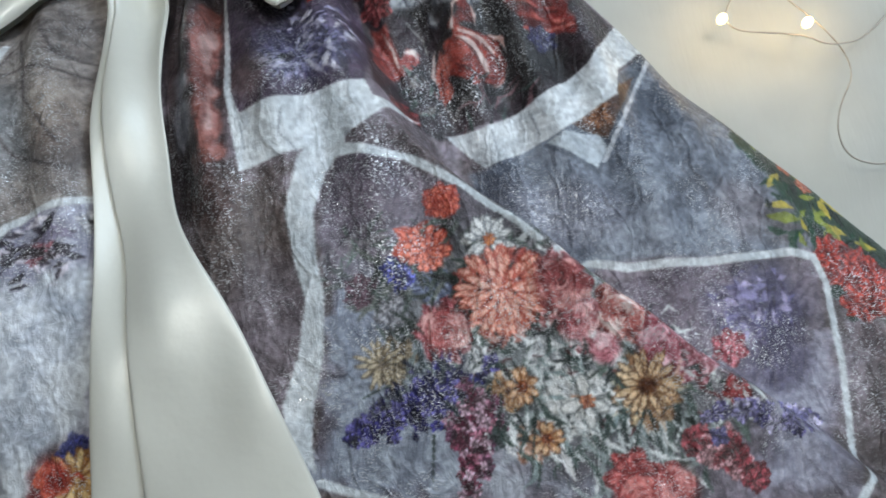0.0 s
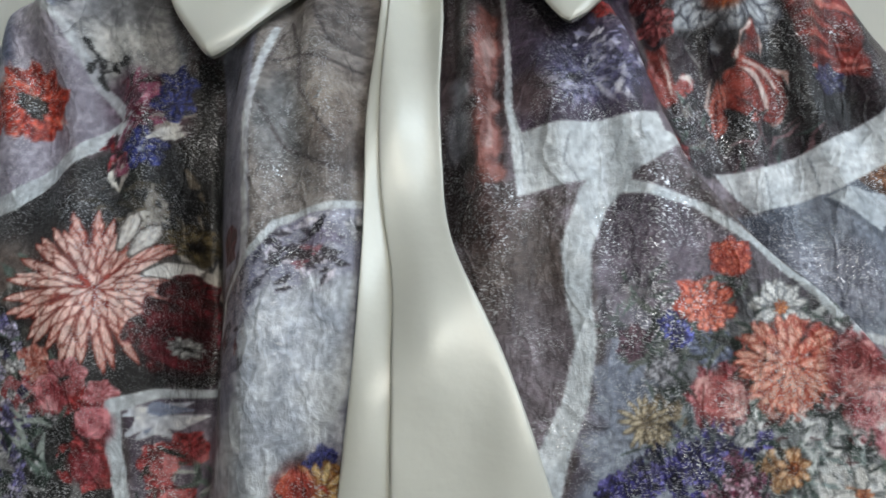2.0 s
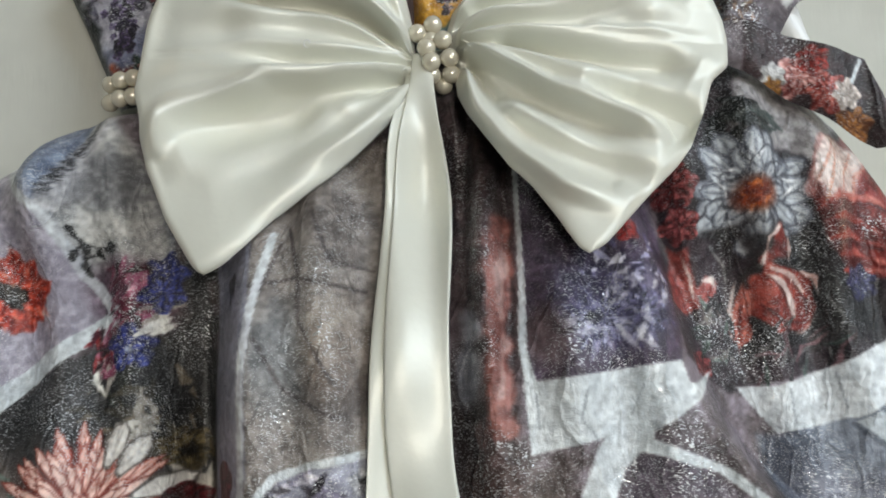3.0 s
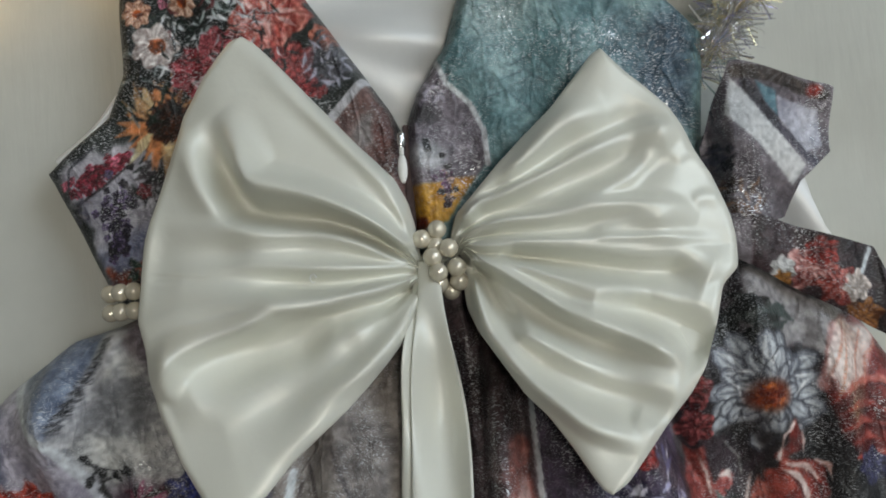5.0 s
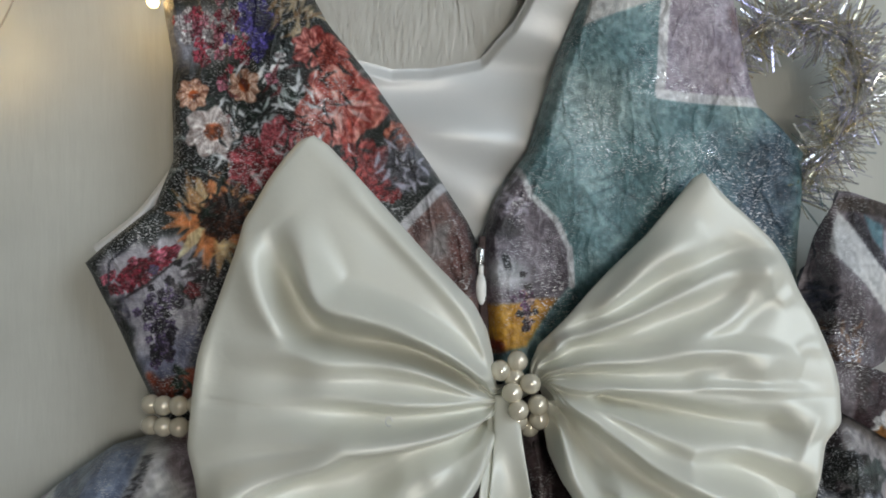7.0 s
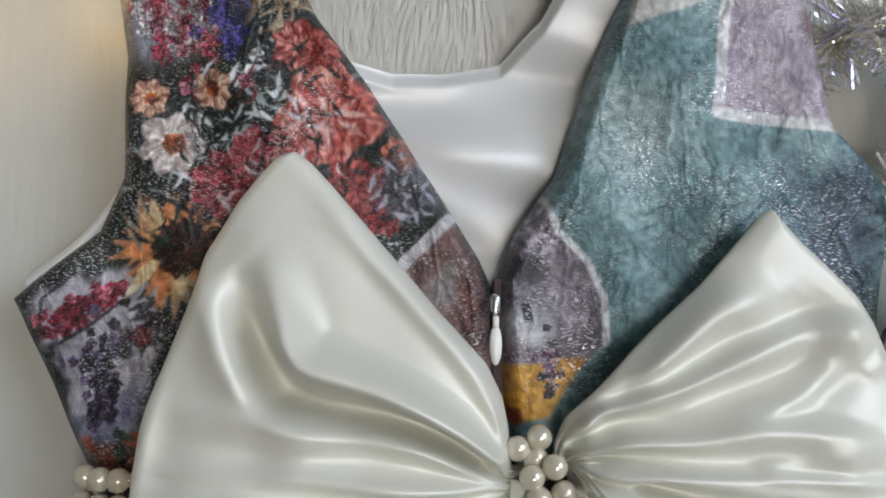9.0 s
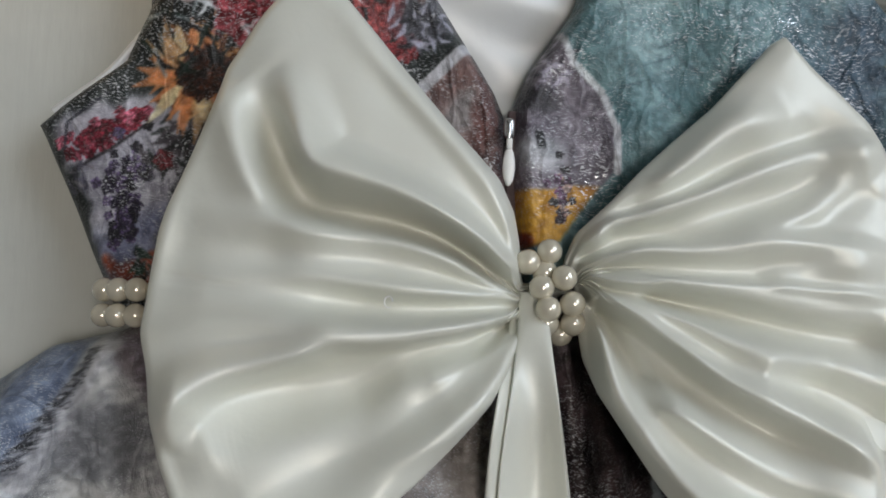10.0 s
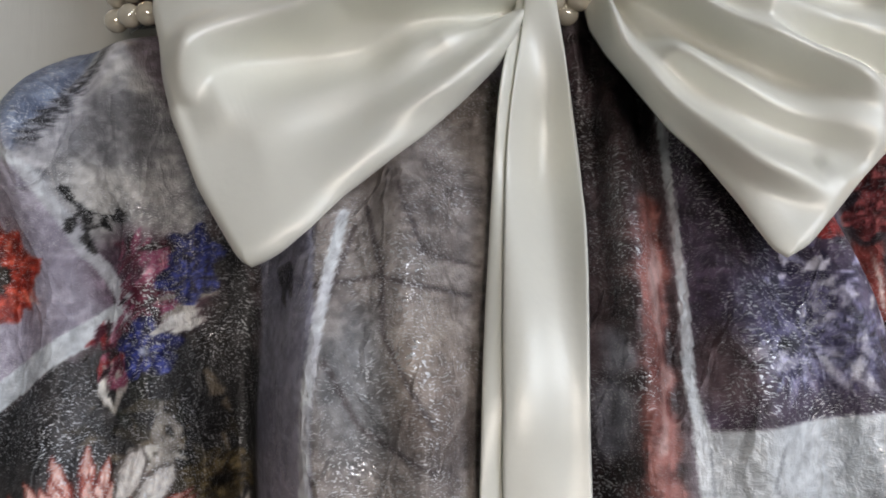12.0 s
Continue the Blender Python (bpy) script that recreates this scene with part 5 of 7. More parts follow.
K.spike((0.1155, -0.2654), (0.1056, -0.3002), 0.0095, 90, 0.0022, [(0.52, 0.26, 0.36), (0.72, 0.48, 0.56), (0.38, 0.18, 0.26), (0.84, 0.66, 0.72)])
K.spike((0.0924, -0.2127), (0.0963, -0.2173), 0.005, 30, 0.0022, [(0.20, 0.20, 0.46), (0.42, 0.44, 0.76), (0.30, 0.32, 0.62)])
K.line([(0.1197, -0.2852), (0.1249, -0.2648)], [0.0005, 0.0011], (0.18, 0.24, 0.22), (0.30, 0.36, 0.34))
K.line([(0.1316, -0.2961), (0.1370, -0.2737)], [0.0005, 0.0011], (0.18, 0.24, 0.22), (0.30, 0.36, 0.34))
K.line([(0.1723, -0.2938), (0.1782, -0.2797)], [0.0005, 0.0011], (0.18, 0.24, 0.22), (0.30, 0.36, 0.34))
K.line([(0.1834, -0.2964), (0.1802, -0.2798)], [0.0005, 0.0011], (0.18, 0.24, 0.22), (0.30, 0.36, 0.34))
K.line([(0.0725, -0.2581), (0.0833, -0.2545)], [0.0005, 0.0011], (0.18, 0.24, 0.22), (0.30, 0.36, 0.34))
K.line([(0.0939, -0.2924), (0.0970, -0.2759)], [0.0005, 0.0011], (0.18, 0.24, 0.22), (0.30, 0.36, 0.34))
# pale lines round the bouquet
K.line([(0.0748, -0.1550), (0.0666, -0.1631), (0.0588, -0.1822), (0.0588, -0.2029), (0.0607, -0.2186), (0.0561, -0.2394), (0.0481, -0.2580), (0.0467, -0.2704), (0.0503, -0.2810)], [0.012, 0.0125, 0.0115, 0.009, 0.0075, 0.0095, 0.0115, 0.009, 0.001], PALE, WHITE, 0.0008)
K.line([(0.0714, -0.1577), (0.0859, -0.1614), (0.1033, -0.1675), (0.1235, -0.1823), (0.1407, -0.2011), (0.1483, -0.2105)], [0.006, 0.0042, 0.0036, 0.0034, 0.003, 0.003], PALE, WHITE)
K.line([(0.1543, -0.2152), (0.1756, -0.2122), (0.1914, -0.2176), (0.2142, -0.2184), (0.2676, -0.2202), (0.2780, -0.2239), (0.2816, -0.2357), (0.2785, -0.2713), (0.2713, -0.3094), (0.2542, -0.3253), (0.222, -0.37)], [0.003, 0.0034, 0.0038, 0.0036, 0.0036, 0.0038, 0.0034, 0.003, 0.003, 0.003, 0.003], PALE, WHITE)
K.line([(0.0517, -0.2863), (0.0633, -0.2918), (0.0859, -0.3008), (0.13, -0.34)], 0.0036, PALE, WHITE)
K.fill([(0.03, -0.33), (0.0516, -0.2895), (0.0816, -0.3007), (0.12, -0.41), (0.03, -0.41)], (0.40, 0.35, 0.33), (0.60, 0.54, 0.52), 0.002)

# bodice
BODICE_INK = K = Canvas(-0.19, 0.14, -0.02, 0.205, 0.0005, NIGHT, 5)
K.fill([(-0.19, -0.02), (0.0, -0.02), (0.0, 0.205), (-0.19, 0.205)], (0.09, 0.11, 0.11), (0.22, 0.25, 0.24))
K.fill([(-0.1730, 0.0560), (-0.1450, 0.0660), (-0.1210, 0.0610), (-0.1260, 0.0330), (-0.1320, 0.0080), (-0.1470, 0.0050)], (0.58, 0.57, 0.62), (0.76, 0.75, 0.78), 0.003, 0.003)
K.fill([(-0.1520, 0.0150), (-0.1290, 0.0270), (-0.1320, -0.0020), (-0.1470, -0.0000)], (0.40, 0.42, 0.54), (0.58, 0.60, 0.70), 0.005, 0.003)
K.spike((-0.1630, 0.0450), (-0.1380, 0.0600), 0.008, 60, 0.0022, [(0.62, 0.22, 0.30), (0.82, 0.42, 0.50), (0.5, 0.14, 0.22)])
K.spike((-0.1420, 0.0420), (-0.1440, 0.0150), 0.014, 80, 0.0022, [(0.24, 0.20, 0.30), (0.38, 0.32, 0.46), (0.16, 0.13, 0.2), (0.48, 0.42, 0.56)])
K.leaves((-0.1260, 0.0470), 0.012, 40, 0.008, [NIGHT, (0.2, 0.22, 0.22), (0.32, 0.30, 0.32)], 0.3)
K.flower((-0.1310, 0.0430), 0.004, 5, (0.4, 0.1, 0.14), (0.7, 0.3, 0.34), None, 1.3)
K.line([(-0.1360, 0.0570), (-0.1490, 0.0460), (-0.1630, 0.0380)], 0.001, (0.2, 0.18, 0.2))
K.line([(-0.1530, 0.0660), (-0.1660, 0.0550), (-0.1660, 0.0460)], 0.001, (0.25, 0.25, 0.3))
K.leaves((-0.1590, 0.0350), 0.006, 14, 0.005, [(0.35, 0.34, 0.4), (0.5, 0.48, 0.5)], 0.3)
K.fill([(-0.1490, 0.0070), (-0.1280, 0.0100), (-0.1320, -0.0020), (-0.1450, -0.0000)], (0.40, 0.14, 0.10), (0.66, 0.34, 0.22), 0.002, 0.003)
K.leaves((-0.1360, 0.0060), 0.005, 10, 0.005, [(0.12, 0.24, 0.2), (0.1, 0.14, 0.14)], 0.4)
K.flower((-0.1210, 0.0730), 0.0185, 13, (0.52, 0.30, 0.16), (0.90, 0.70, 0.48), None, 1.3, 0.3)
for k in range(20):
    a = radians(70 + k * 13)
    c = (-0.1210, 0.0730)
    K.leaves((c[0] + 0.013 * math.cos(a), c[1] + 0.013 * math.sin(a)), 0.001, 1, 0.016, [(0.90, 0.70, 0.52), (0.84, 0.54, 0.34), (0.94, 0.80, 0.64)], 0.26, math.degrees(a), 0.1, 0.75)
K.flower((-0.1180, 0.0730), 0.0105, 12, (0.14, 0.08, 0.06), (0.46, 0.26, 0.16), (0.16, 0.1, 0.08), 2.0, 0.15)
K.leaves((-0.1230, 0.0940), 0.02, 50, 0.009, [NIGHT, GREEN, (0.1, 0.12, 0.12), (0.5, 0.54, 0.54)], 0.2)
K.leaves((-0.1000, 0.1160), 0.03, 110, 0.010, [(0.84, 0.86, 0.88), (0.14, 0.18, 0.18), (0.62, 0.66, 0.66), GREEN, (0.1, 0.12, 0.12)], 0.24)
K.cloud((-0.1250, 0.1490), 0.02, 0.014, (0.66, 0.66, 0.72), (0.80, 0.80, 0.84), 0.8)
K.spike((-0.1090, 0.1440), (-0.1340, 0.1550), 0.020, 90, 0.0026, [(0.70, 0.26, 0.36), (0.86, 0.50, 0.58), (0.56, 0.2, 0.3), (0.9, 0.8, 0.84)])
K.spike((-0.1010, 0.1460), (-0.1050, 0.1590), 0.012, 50, 0.0028, [(0.24, 0.20, 0.50), (0.38, 0.34, 0.66), (0.16, 0.14, 0.36)])
K.leaves((-0.0860, 0.1580), 0.012, 40, 0.007, [(0.5, 0.4, 0.28), (0.3, 0.28, 0.2), (0.66, 0.6, 0.5)], 0.25, 60)
for c, r, d, l, h in (((-0.1300, 0.1240), 0.0072, (0.74, 0.46, 0.34), (0.96, 0.82, 0.72), (0.80, 0.40, 0.16)), ((-0.1080, 0.1270), 0.0076, (0.78, 0.52, 0.40), (0.96, 0.86, 0.78), (0.82, 0.42, 0.18)), ((-0.1220, 0.1090), 0.0115, (0.84, 0.76, 0.74), (0.97, 0.95, 0.94), (0.86, 0.50, 0.32))):
    K.flower(c, r, 7, d, l, h, 2.2, 0.2, core=0.34)
for c, r, d, l, h in (((-0.0800, 0.1420), 0.0095, (0.70, 0.20, 0.18), (0.95, 0.68, 0.64), None), ((-0.0720, 0.1400), 0.008, (0.66, 0.2, 0.16), (0.92, 0.56, 0.5), None), ((-0.0680, 0.1180), 0.019, (0.78, 0.30, 0.26), (0.97, 0.66, 0.60), None), ((-0.0770, 0.1090), 0.012, (0.8, 0.4, 0.36), (0.95, 0.7, 0.66), None)):
    K.flower(c, r, 7, d, l, h, 2.2, 0.2, core=0.34)
for c, r, d, l, h in (((-0.1040, 0.0950), 0.0125, (0.56, 0.10, 0.16), (0.86, 0.44, 0.48), None), ((-0.0940, 0.1050), 0.009, (0.62, 0.20, 0.26), (0.88, 0.5, 0.54), None), ((-0.0590, 0.0930), 0.012, (0.54, 0.12, 0.14), (0.84, 0.42, 0.40), None), ((-0.0480, 0.0830), 0.006, (0.5, 0.12, 0.14), (0.8, 0.4, 0.4), None)):
    K.flower(c, r, 7, d, l, h, 2.2, 0.2, core=0.34)
for c, r, d, l, h in (((-0.0570, 0.0820), 0.006, (0.5, 0.1, 0.14), (0.8, 0.36, 0.36), None), ((-0.0440, 0.1050), 0.007, (0.72, 0.34, 0.26), (0.92, 0.62, 0.52), None)):
    K.flower(c, r, 7, d, l, h, 2.2, 0.2, core=0.34)
K.rays((-0.0680, 0.1180), 0.018, 40, 0.007, [(0.95, 0.66, 0.62), (0.82, 0.38, 0.34), (0.68, 0.24, 0.22), (0.92, 0.8, 0.8)], 0.28, 0.1)
K.leaves((-0.0890, 0.1100), 0.034, 130, 0.006, [(0.10, 0.12, 0.12), (0.16, 0.2, 0.2), (0.76, 0.78, 0.8), (0.4, 0.14, 0.16)], 0.2)
K.cloud((-0.0420, 0.0930), 0.016, 0.012, (0.20, 0.20, 0.23), (0.46, 0.46, 0.50), 0.85)
K.leaves((-0.0420, 0.0950), 0.012, 50, 0.005, [(0.62, 0.62, 0.68), (0.2, 0.2, 0.22), (0.4, 0.4, 0.44)], 0.3)
K.fill([(-0.0450, 0.0660), (-0.0280, 0.0850), (-0.0170, 0.0700), (-0.0110, 0.0370), (-0.0090, 0.0140), (-0.0180, 0.0370), (-0.0380, 0.0570)], (0.40, 0.30, 0.29), (0.60, 0.48, 0.46), 0.002)
K.line([(-0.0470, 0.0640), (-0.0270, 0.0840)], 0.0042, (0.62, 0.62, 0.64), (0.78, 0.78, 0.80))
K.cloud((-0.0280, 0.0610), 0.009, 0.007, (0.60, 0.58, 0.58), (0.74, 0.72, 0.72), 0.9, 50)
K.cloud((-0.0210, 0.0590), 0.004, 0.009, (0.42, 0.24, 0.22), (0.54, 0.36, 0.34), 0.8)
K.fill([(-0.0115, 0.205), (0.14, 0.205), (0.14, -0.02), (-0.0095, -0.02), (-0.0095, 0.05)], (0.36, 0.50, 0.52), (0.56, 0.68, 0.69), 0.0006)
K.cloud((0.0480, 0.0830), 0.03, 0.03, (0.40, 0.55, 0.57), (0.62, 0.74, 0.75), 0.7)
K.cloud((0.0320, 0.1160), 0.02, 0.02, (0.50, 0.60, 0.60), (0.70, 0.76, 0.75), 0.6)
K.cloud((0.1060, 0.0800), 0.014, 0.03, (0.20, 0.30, 0.38), (0.36, 0.46, 0.54), 0.9)
K.cloud((0.0910, 0.0960), 0.012, 0.014, (0.26, 0.38, 0.44), (0.42, 0.54, 0.58), 0.7)
K.cloud((0.0160, 0.0830), 0.012, 0.02, (0.26, 0.40, 0.42), (0.42, 0.56, 0.58), 0.8, 30)
K.fill([(0.0680, 0.1720), (0.1000, 0.1710), (0.1070, 0.1180), (0.0620, 0.1210)], (0.58, 0.53, 0.60), (0.72, 0.68, 0.73), 0.0008)
K.line([(0.0670, 0.1720), (0.0620, 0.1210), (0.1070, 0.1170)], [0.004, 0.0042, 0.004], (0.74, 0.74, 0.76), (0.88, 0.88, 0.88))
K.fill([(0.0380, 0.1730), (0.0650, 0.1720), (0.0630, 0.1610), (0.0310, 0.1490)], (0.70, 0.70, 0.69), (0.84, 0.84, 0.82), 0.0008)
K.cloud((0.0940, 0.1520), 0.004, 0.008, (0.34, 0.24, 0.26), (0.5, 0.4, 0.4), 0.7)
K.fill([(-0.011, 0.06), (-0.0090, 0.0730), (0.0040, 0.0930), (0.0090, 0.0790), (0.0210, 0.0680), (0.0250, 0.0540), (0.0240, 0.0430), (0.0170, 0.0350), (0.0070, 0.0220), (-0.0050, 0.0150), (-0.0120, 0.0300)], (0.40, 0.37, 0.41), (0.60, 0.57, 0.61), 0.001)
K.cloud((-0.0010, 0.0670), 0.007, 0.005, (0.20, 0.19, 0.21), (0.36, 0.34, 0.37), 0.9)
K.leaves((0.0010, 0.0790), 0.009, 40, 0.004, [(0.28, 0.26, 0.3), (0.66, 0.64, 0.70), (0.4, 0.38, 0.42)], 0.4)
K.cloud((-0.0020, 0.0480), 0.010, 0.007, (0.66, 0.67, 0.69), (0.80, 0.80, 0.82), 0.95)
K.line([(-0.0020, 0.0550), (-0.0010, 0.0510)], 0.0026, (0.16, 0.16, 0.17))
K.fill([(-0.0110, 0.0360), (0.0030, 0.0360), (0.0100, 0.0380), (0.0190, 0.0380), (0.0100, 0.0250), (0.0060, 0.0190), (-0.0080, 0.0160)], (0.66, 0.42, 0.10), (0.88, 0.68, 0.26), 0.001)
K.spike((0.0070, 0.0420), (0.0060, 0.0250), 0.007, 34, 0.0016, [(0.30, 0.16, 0.22), (0.44, 0.28, 0.42), (0.2, 0.12, 0.12), (0.7, 0.6, 0.56)])
K.cloud((-0.0060, 0.0190), 0.004, 0.003, (0.4, 0.1, 0.06), (0.6, 0.24, 0.12), 0.9)
K.line([(0.0030, 0.0940), (0.0090, 0.0800), (0.0190, 0.0700), (0.0240, 0.0580), (0.0250, 0.0430)], 0.0022, (0.74, 0.74, 0.76), WHITE)
for k in range(10):
    K.line([(0.02 + 0.009 * k, 0.07 + 0.008 * (k % 4)), (0.035 + 0.009 * k, 0.075 + 0.009 * (k % 3)), (0.045 + 0.007 * k, 0.066 + 0.012 * (k % 4))], 0.0007, (0.24, 0.36, 0.40), None, 0.0006, 0.001, 0.6)

# side flap and waist edge
FLAP_INK = K = Canvas(0.11, 0.2, -0.05, 0.09, 0.0005, TAUPE, 7)
K.fill([(0.11, -0.05), (0.2, -0.05), (0.2, 0.09), (0.11, 0.09)], (0.42, 0.39, 0.42), (0.60, 0.57, 0.60))
K.fill([(0.1310, 0.0720), (0.1400, 0.0630), (0.1630, 0.0330), (0.1560, 0.0240), (0.1270, 0.0560)], (0.76, 0.77, 0.78), (0.88, 0.88, 0.88), 0.0008)
K.line([(0.1370, 0.0700), (0.1500, 0.0530), (0.1680, 0.0340)], 0.0048, (0.22, 0.20, 0.24), (0.38, 0.36, 0.42), 0.0008)
K.fill([(0.1420, 0.0700), (0.1520, 0.0660), (0.1530, 0.0550), (0.1470, 0.0610)], (0.40, 0.56, 0.62), (0.56, 0.70, 0.74), 0.0008)
K.fill([(0.1530, 0.0640), (0.1730, 0.0580), (0.1740, 0.0420), (0.1650, 0.0390), (0.1530, 0.0550)], (0.66, 0.66, 0.72), (0.80, 0.80, 0.84), 0.0008)
K.line([(0.1330, 0.0750), (0.1510, 0.0720), (0.1750, 0.0640)], 0.0055, (0.20, 0.17, 0.17), (0.46, 0.42, 0.40), 0.0008, 0.001)
K.cloud((0.1710, 0.0660), 0.004, 0.003, (0.6, 0.14, 0.1), (0.8, 0.3, 0.24), 0.9)
K.leaves((0.1240, 0.0380), 0.006, 24, 0.004, [(0.16, 0.15, 0.2), (0.3, 0.3, 0.36)], 0.4)
K.leaves((0.1320, 0.0200), 0.010, 30, 0.005, [(0.24, 0.2, 0.2), (0.4, 0.32, 0.28), (0.6, 0.48, 0.4)], 0.4)
K.fill([(0.1310, 0.0120), (0.1480, 0.0090), (0.1820, -0.0060), (0.1890, -0.0330), (0.1880, -0.0440), (0.1300, -0.0170)], (0.20, 0.15, 0.17), (0.36, 0.28, 0.30), 0.001)
for c, r, d, l in (((0.1530, -0.0120), 0.010, (0.56, 0.10, 0.08), (0.96, 0.80, 0.78)), ((0.1430, -0.0120), 0.006, (0.8, 0.8, 0.8), (0.95, 0.95, 0.95)), ((0.1650, -0.0200), 0.009, (0.6, 0.14, 0.12), (0.9, 0.56, 0.52)), ((0.1720, -0.0210), 0.007, (0.76, 0.7, 0.66), (0.92, 0.88, 0.86)),
                   ((0.1420, -0.0180), 0.006, OCHRE, GOLD), ((0.1750, -0.0340), 0.009, (0.5, 0.28, 0.14), (0.8, 0.58, 0.34)), ((0.1590, -0.0060), 0.007, (0.5, 0.08, 0.08), (0.8, 0.3, 0.26))):
    K.flower(c, r, 6, d, l, None, 2.0)
K.line([(0.1750, -0.0150), (0.1790, -0.0060)], 0.002, PALE, WHITE)
del K


# ---- building helpers ----


def link_mesh(name, verts, faces, mat, parent=None, label="", ink=None, smoothly=True):
    me = bpy.data.meshes.new(name)
    verts, faces = np.asarray(verts, np.float32), np.asarray(faces, np.int32)
    me.vertices.add(len(verts))
    me.vertices.foreach_set("co", verts.ravel())
    n = faces.shape[1]
    me.loops.add(faces.size)
    me.loops.foreach_set("vertex_index", faces.ravel())
    me.polygons.add(len(faces))
    me.polygons.foreach_set("loop_start", np.arange(0, faces.size, n, dtype=np.int32))
    me.update(calc_edges=True)
    me.polygons.foreach_set("use_smooth", np.full(len(faces), smoothly))
    if ink is not None:
        a = me.color_attributes.new("ink", "FLOAT_COLOR", "POINT")
        a.data.foreach_set("color", np.c_[ink, np.ones(len(ink))].astype(np.float32).ravel())
    me.materials.append(mat)
    me.validate()
    ob = new(name, me)
    if parent is not None:
        ob.parent = parent
    if label:
        tagged(ob, label)
    return ob


def quads(n, m, wrap=False):
    i, j = np.meshgrid(np.arange(n - 1), np.arange(m if wrap else m - 1), indexing="ij")
    k = (j + 1) % m
    return np.stack([i * m + j, i * m + k, (i + 1) * m + k, (i + 1) * m + j], -1).reshape(-1, 4)


def sheet(name, X, Y, Z, mat, parent, label="", canvas=None):
    """A cloth surface over a grid of places."""
    ink = canvas.sample(X.ravel(), Y.ravel()) if canvas is not None else None
    return link_mesh(name, np.stack([X, Y, Z], -1).reshape(-1, 3), quads(*X.shape), mat, parent, label, ink)


def rows_between(y0, y1, left, right, step, columns):
    y = np.arange(y0, y1, step)
    l, r = left(y), right(y)
    u = np.linspace(0, 1, columns)
    return l[:, None] + (r - l)[:, None] * u, np.repeat(y[:, None], columns, 1)


def part(name, bm, mat, parent, label="", m=None):
    me = bpy.data.meshes.new(name)
    bm.to_mesh(me)
    bm.free()
    for p in me.polygons:
        p.use_smooth = True
    me.materials.append(mat)
    ob = new(name, me)
    if parent is not None:
        ob.parent = parent
    if m is not None:
        ob.matrix_local = m
    if label:
        tagged(ob, label)
    return ob


def box(bm, x0, x1, y0, y1, z0, z1, bevel=0.0):
    made = bmesh.ops.create_cube(bm, size=1, matrix=Matrix.Translation(((x0 + x1) / 2, (y0 + y1) / 2, (z0 + z1) / 2)) @ Matrix.Diagonal((x1 - x0, y1 - y0, z1 - z0, 1)))
    if bevel:
        es = {e for v in made["verts"] for e in v.link_edges}
        bmesh.ops.bevel(bm, geom=list(es), offset=bevel, segments=2, affect="EDGES", profile=0.5)


def tube(points, radius, sides=6):
    """Verts and faces of a round cord along points."""
    p = np.array(points, float)
    d = np.gradient(p, axis=0)
    d /= np.linalg.norm(d, axis=1)[:, None] + 1e-9
    a = np.cross(d, (0.13, 0.2, 1.0))
    a /= np.linalg.norm(a, axis=1)[:, None]
    b = np.cross(d, a)
    t = np.arange(sides) * 2 * np.pi / sides
    v = p[:, None] + radius * (np.cos(t)[None, :, None] * a[:, None] + np.sin(t)[None, :, None] * b[:, None])
    return v.reshape(-1, 3), quads(len(p), sides, True)


def smooth_path(points, n):
    p = np.array(points, float)
    k = np.linspace(0, len(p) - 1, n)
    out = np.stack([np.interp(k, np.arange(len(p)), p[:, i]) for i in range(p.shape[1])], 1)
    w = max(2, n // (2 * len(p)))
    pad = np.pad(out, ((w, w), (0, 0)), "edge")
    return np.stack([np.convolve(pad[:, i], np.ones(2 * w + 1) / (2 * w + 1), "valid") for i in range(p.shape[1])], 1)


# ---- the room ----
floor = tagged(part("floor", (lambda bm: (box(bm, -1.9, 1.9, -1.9, 1.9, -0.08, -0.011), bm)[1])(bmesh.new()), BOARD, None), "brown wooden floor under the white rug", "floor", kind="structure")


def slab(name, label, category, *size):
    bm = bmesh.new()
    box(bm, *size)
    return tagged(part(name, bm, WALL, None), label, category, kind="structure")


slab("wall_west", "plain off-white painted wall of the room", "wall", -1.9, -1.8, -1.9, 1.9, -0.02, 2.6)
slab("wall_north", "plain off-white painted wall of the room", "wall", -1.8, 1.5, 1.8, 1.9, -0.02, 2.6)
slab("wall_south", "plain off-white painted wall of the room", "wall", -1.8, 1.5, -1.9, -1.8, -0.02, 2.6)
slab("ceiling", "plain off-white painted ceiling of the room", "ceiling", -1.9, 1.6, -1.9, 1.9, 2.6, 2.7)
east = bmesh.new()
box(east, 1.5, 1.6, -1.9, 0.05, -0.02, 2.6)
box(east, 1.5, 1.6, 1.45, 1.9, -0.02, 2.6)
box(east, 1.5, 1.6, 0.05, 1.45, -0.02, 0.85)
box(east, 1.5, 1.6, 0.05, 1.45, 2.05, 2.6)
tagged(part("wall_east", east, WALL, None), "off-white painted wall with a window opening", "wall", kind="structure")
window = tagged(new("window_1"), "white framed window that lets daylight in", "window", kind="structure")
for lim in ((0.05, 1.45, 0.85, 0.9), (0.05, 1.45, 2.0, 2.05), (0.05, 0.1, 0.9, 2.0), (1.4, 1.45, 0.9, 2.0), (0.73, 0.77, 0.9, 2.0)):
    bm = bmesh.new()
    box(bm, 1.53, 1.58, *lim, 0.004)
    part("window_frame", bm, FRAME_PAINT, window)
lamp = tagged(new("ceiling_lamp"), "flat rectangular ceiling lamp with warm white cover", "lamp")
bm = bmesh.new()
box(bm, 0.25, 0.95, -0.39, 0.19, 2.55, 2.6, 0.01)
part("housing", bm, FRAME_PAINT, lamp)
bm = bmesh.new()
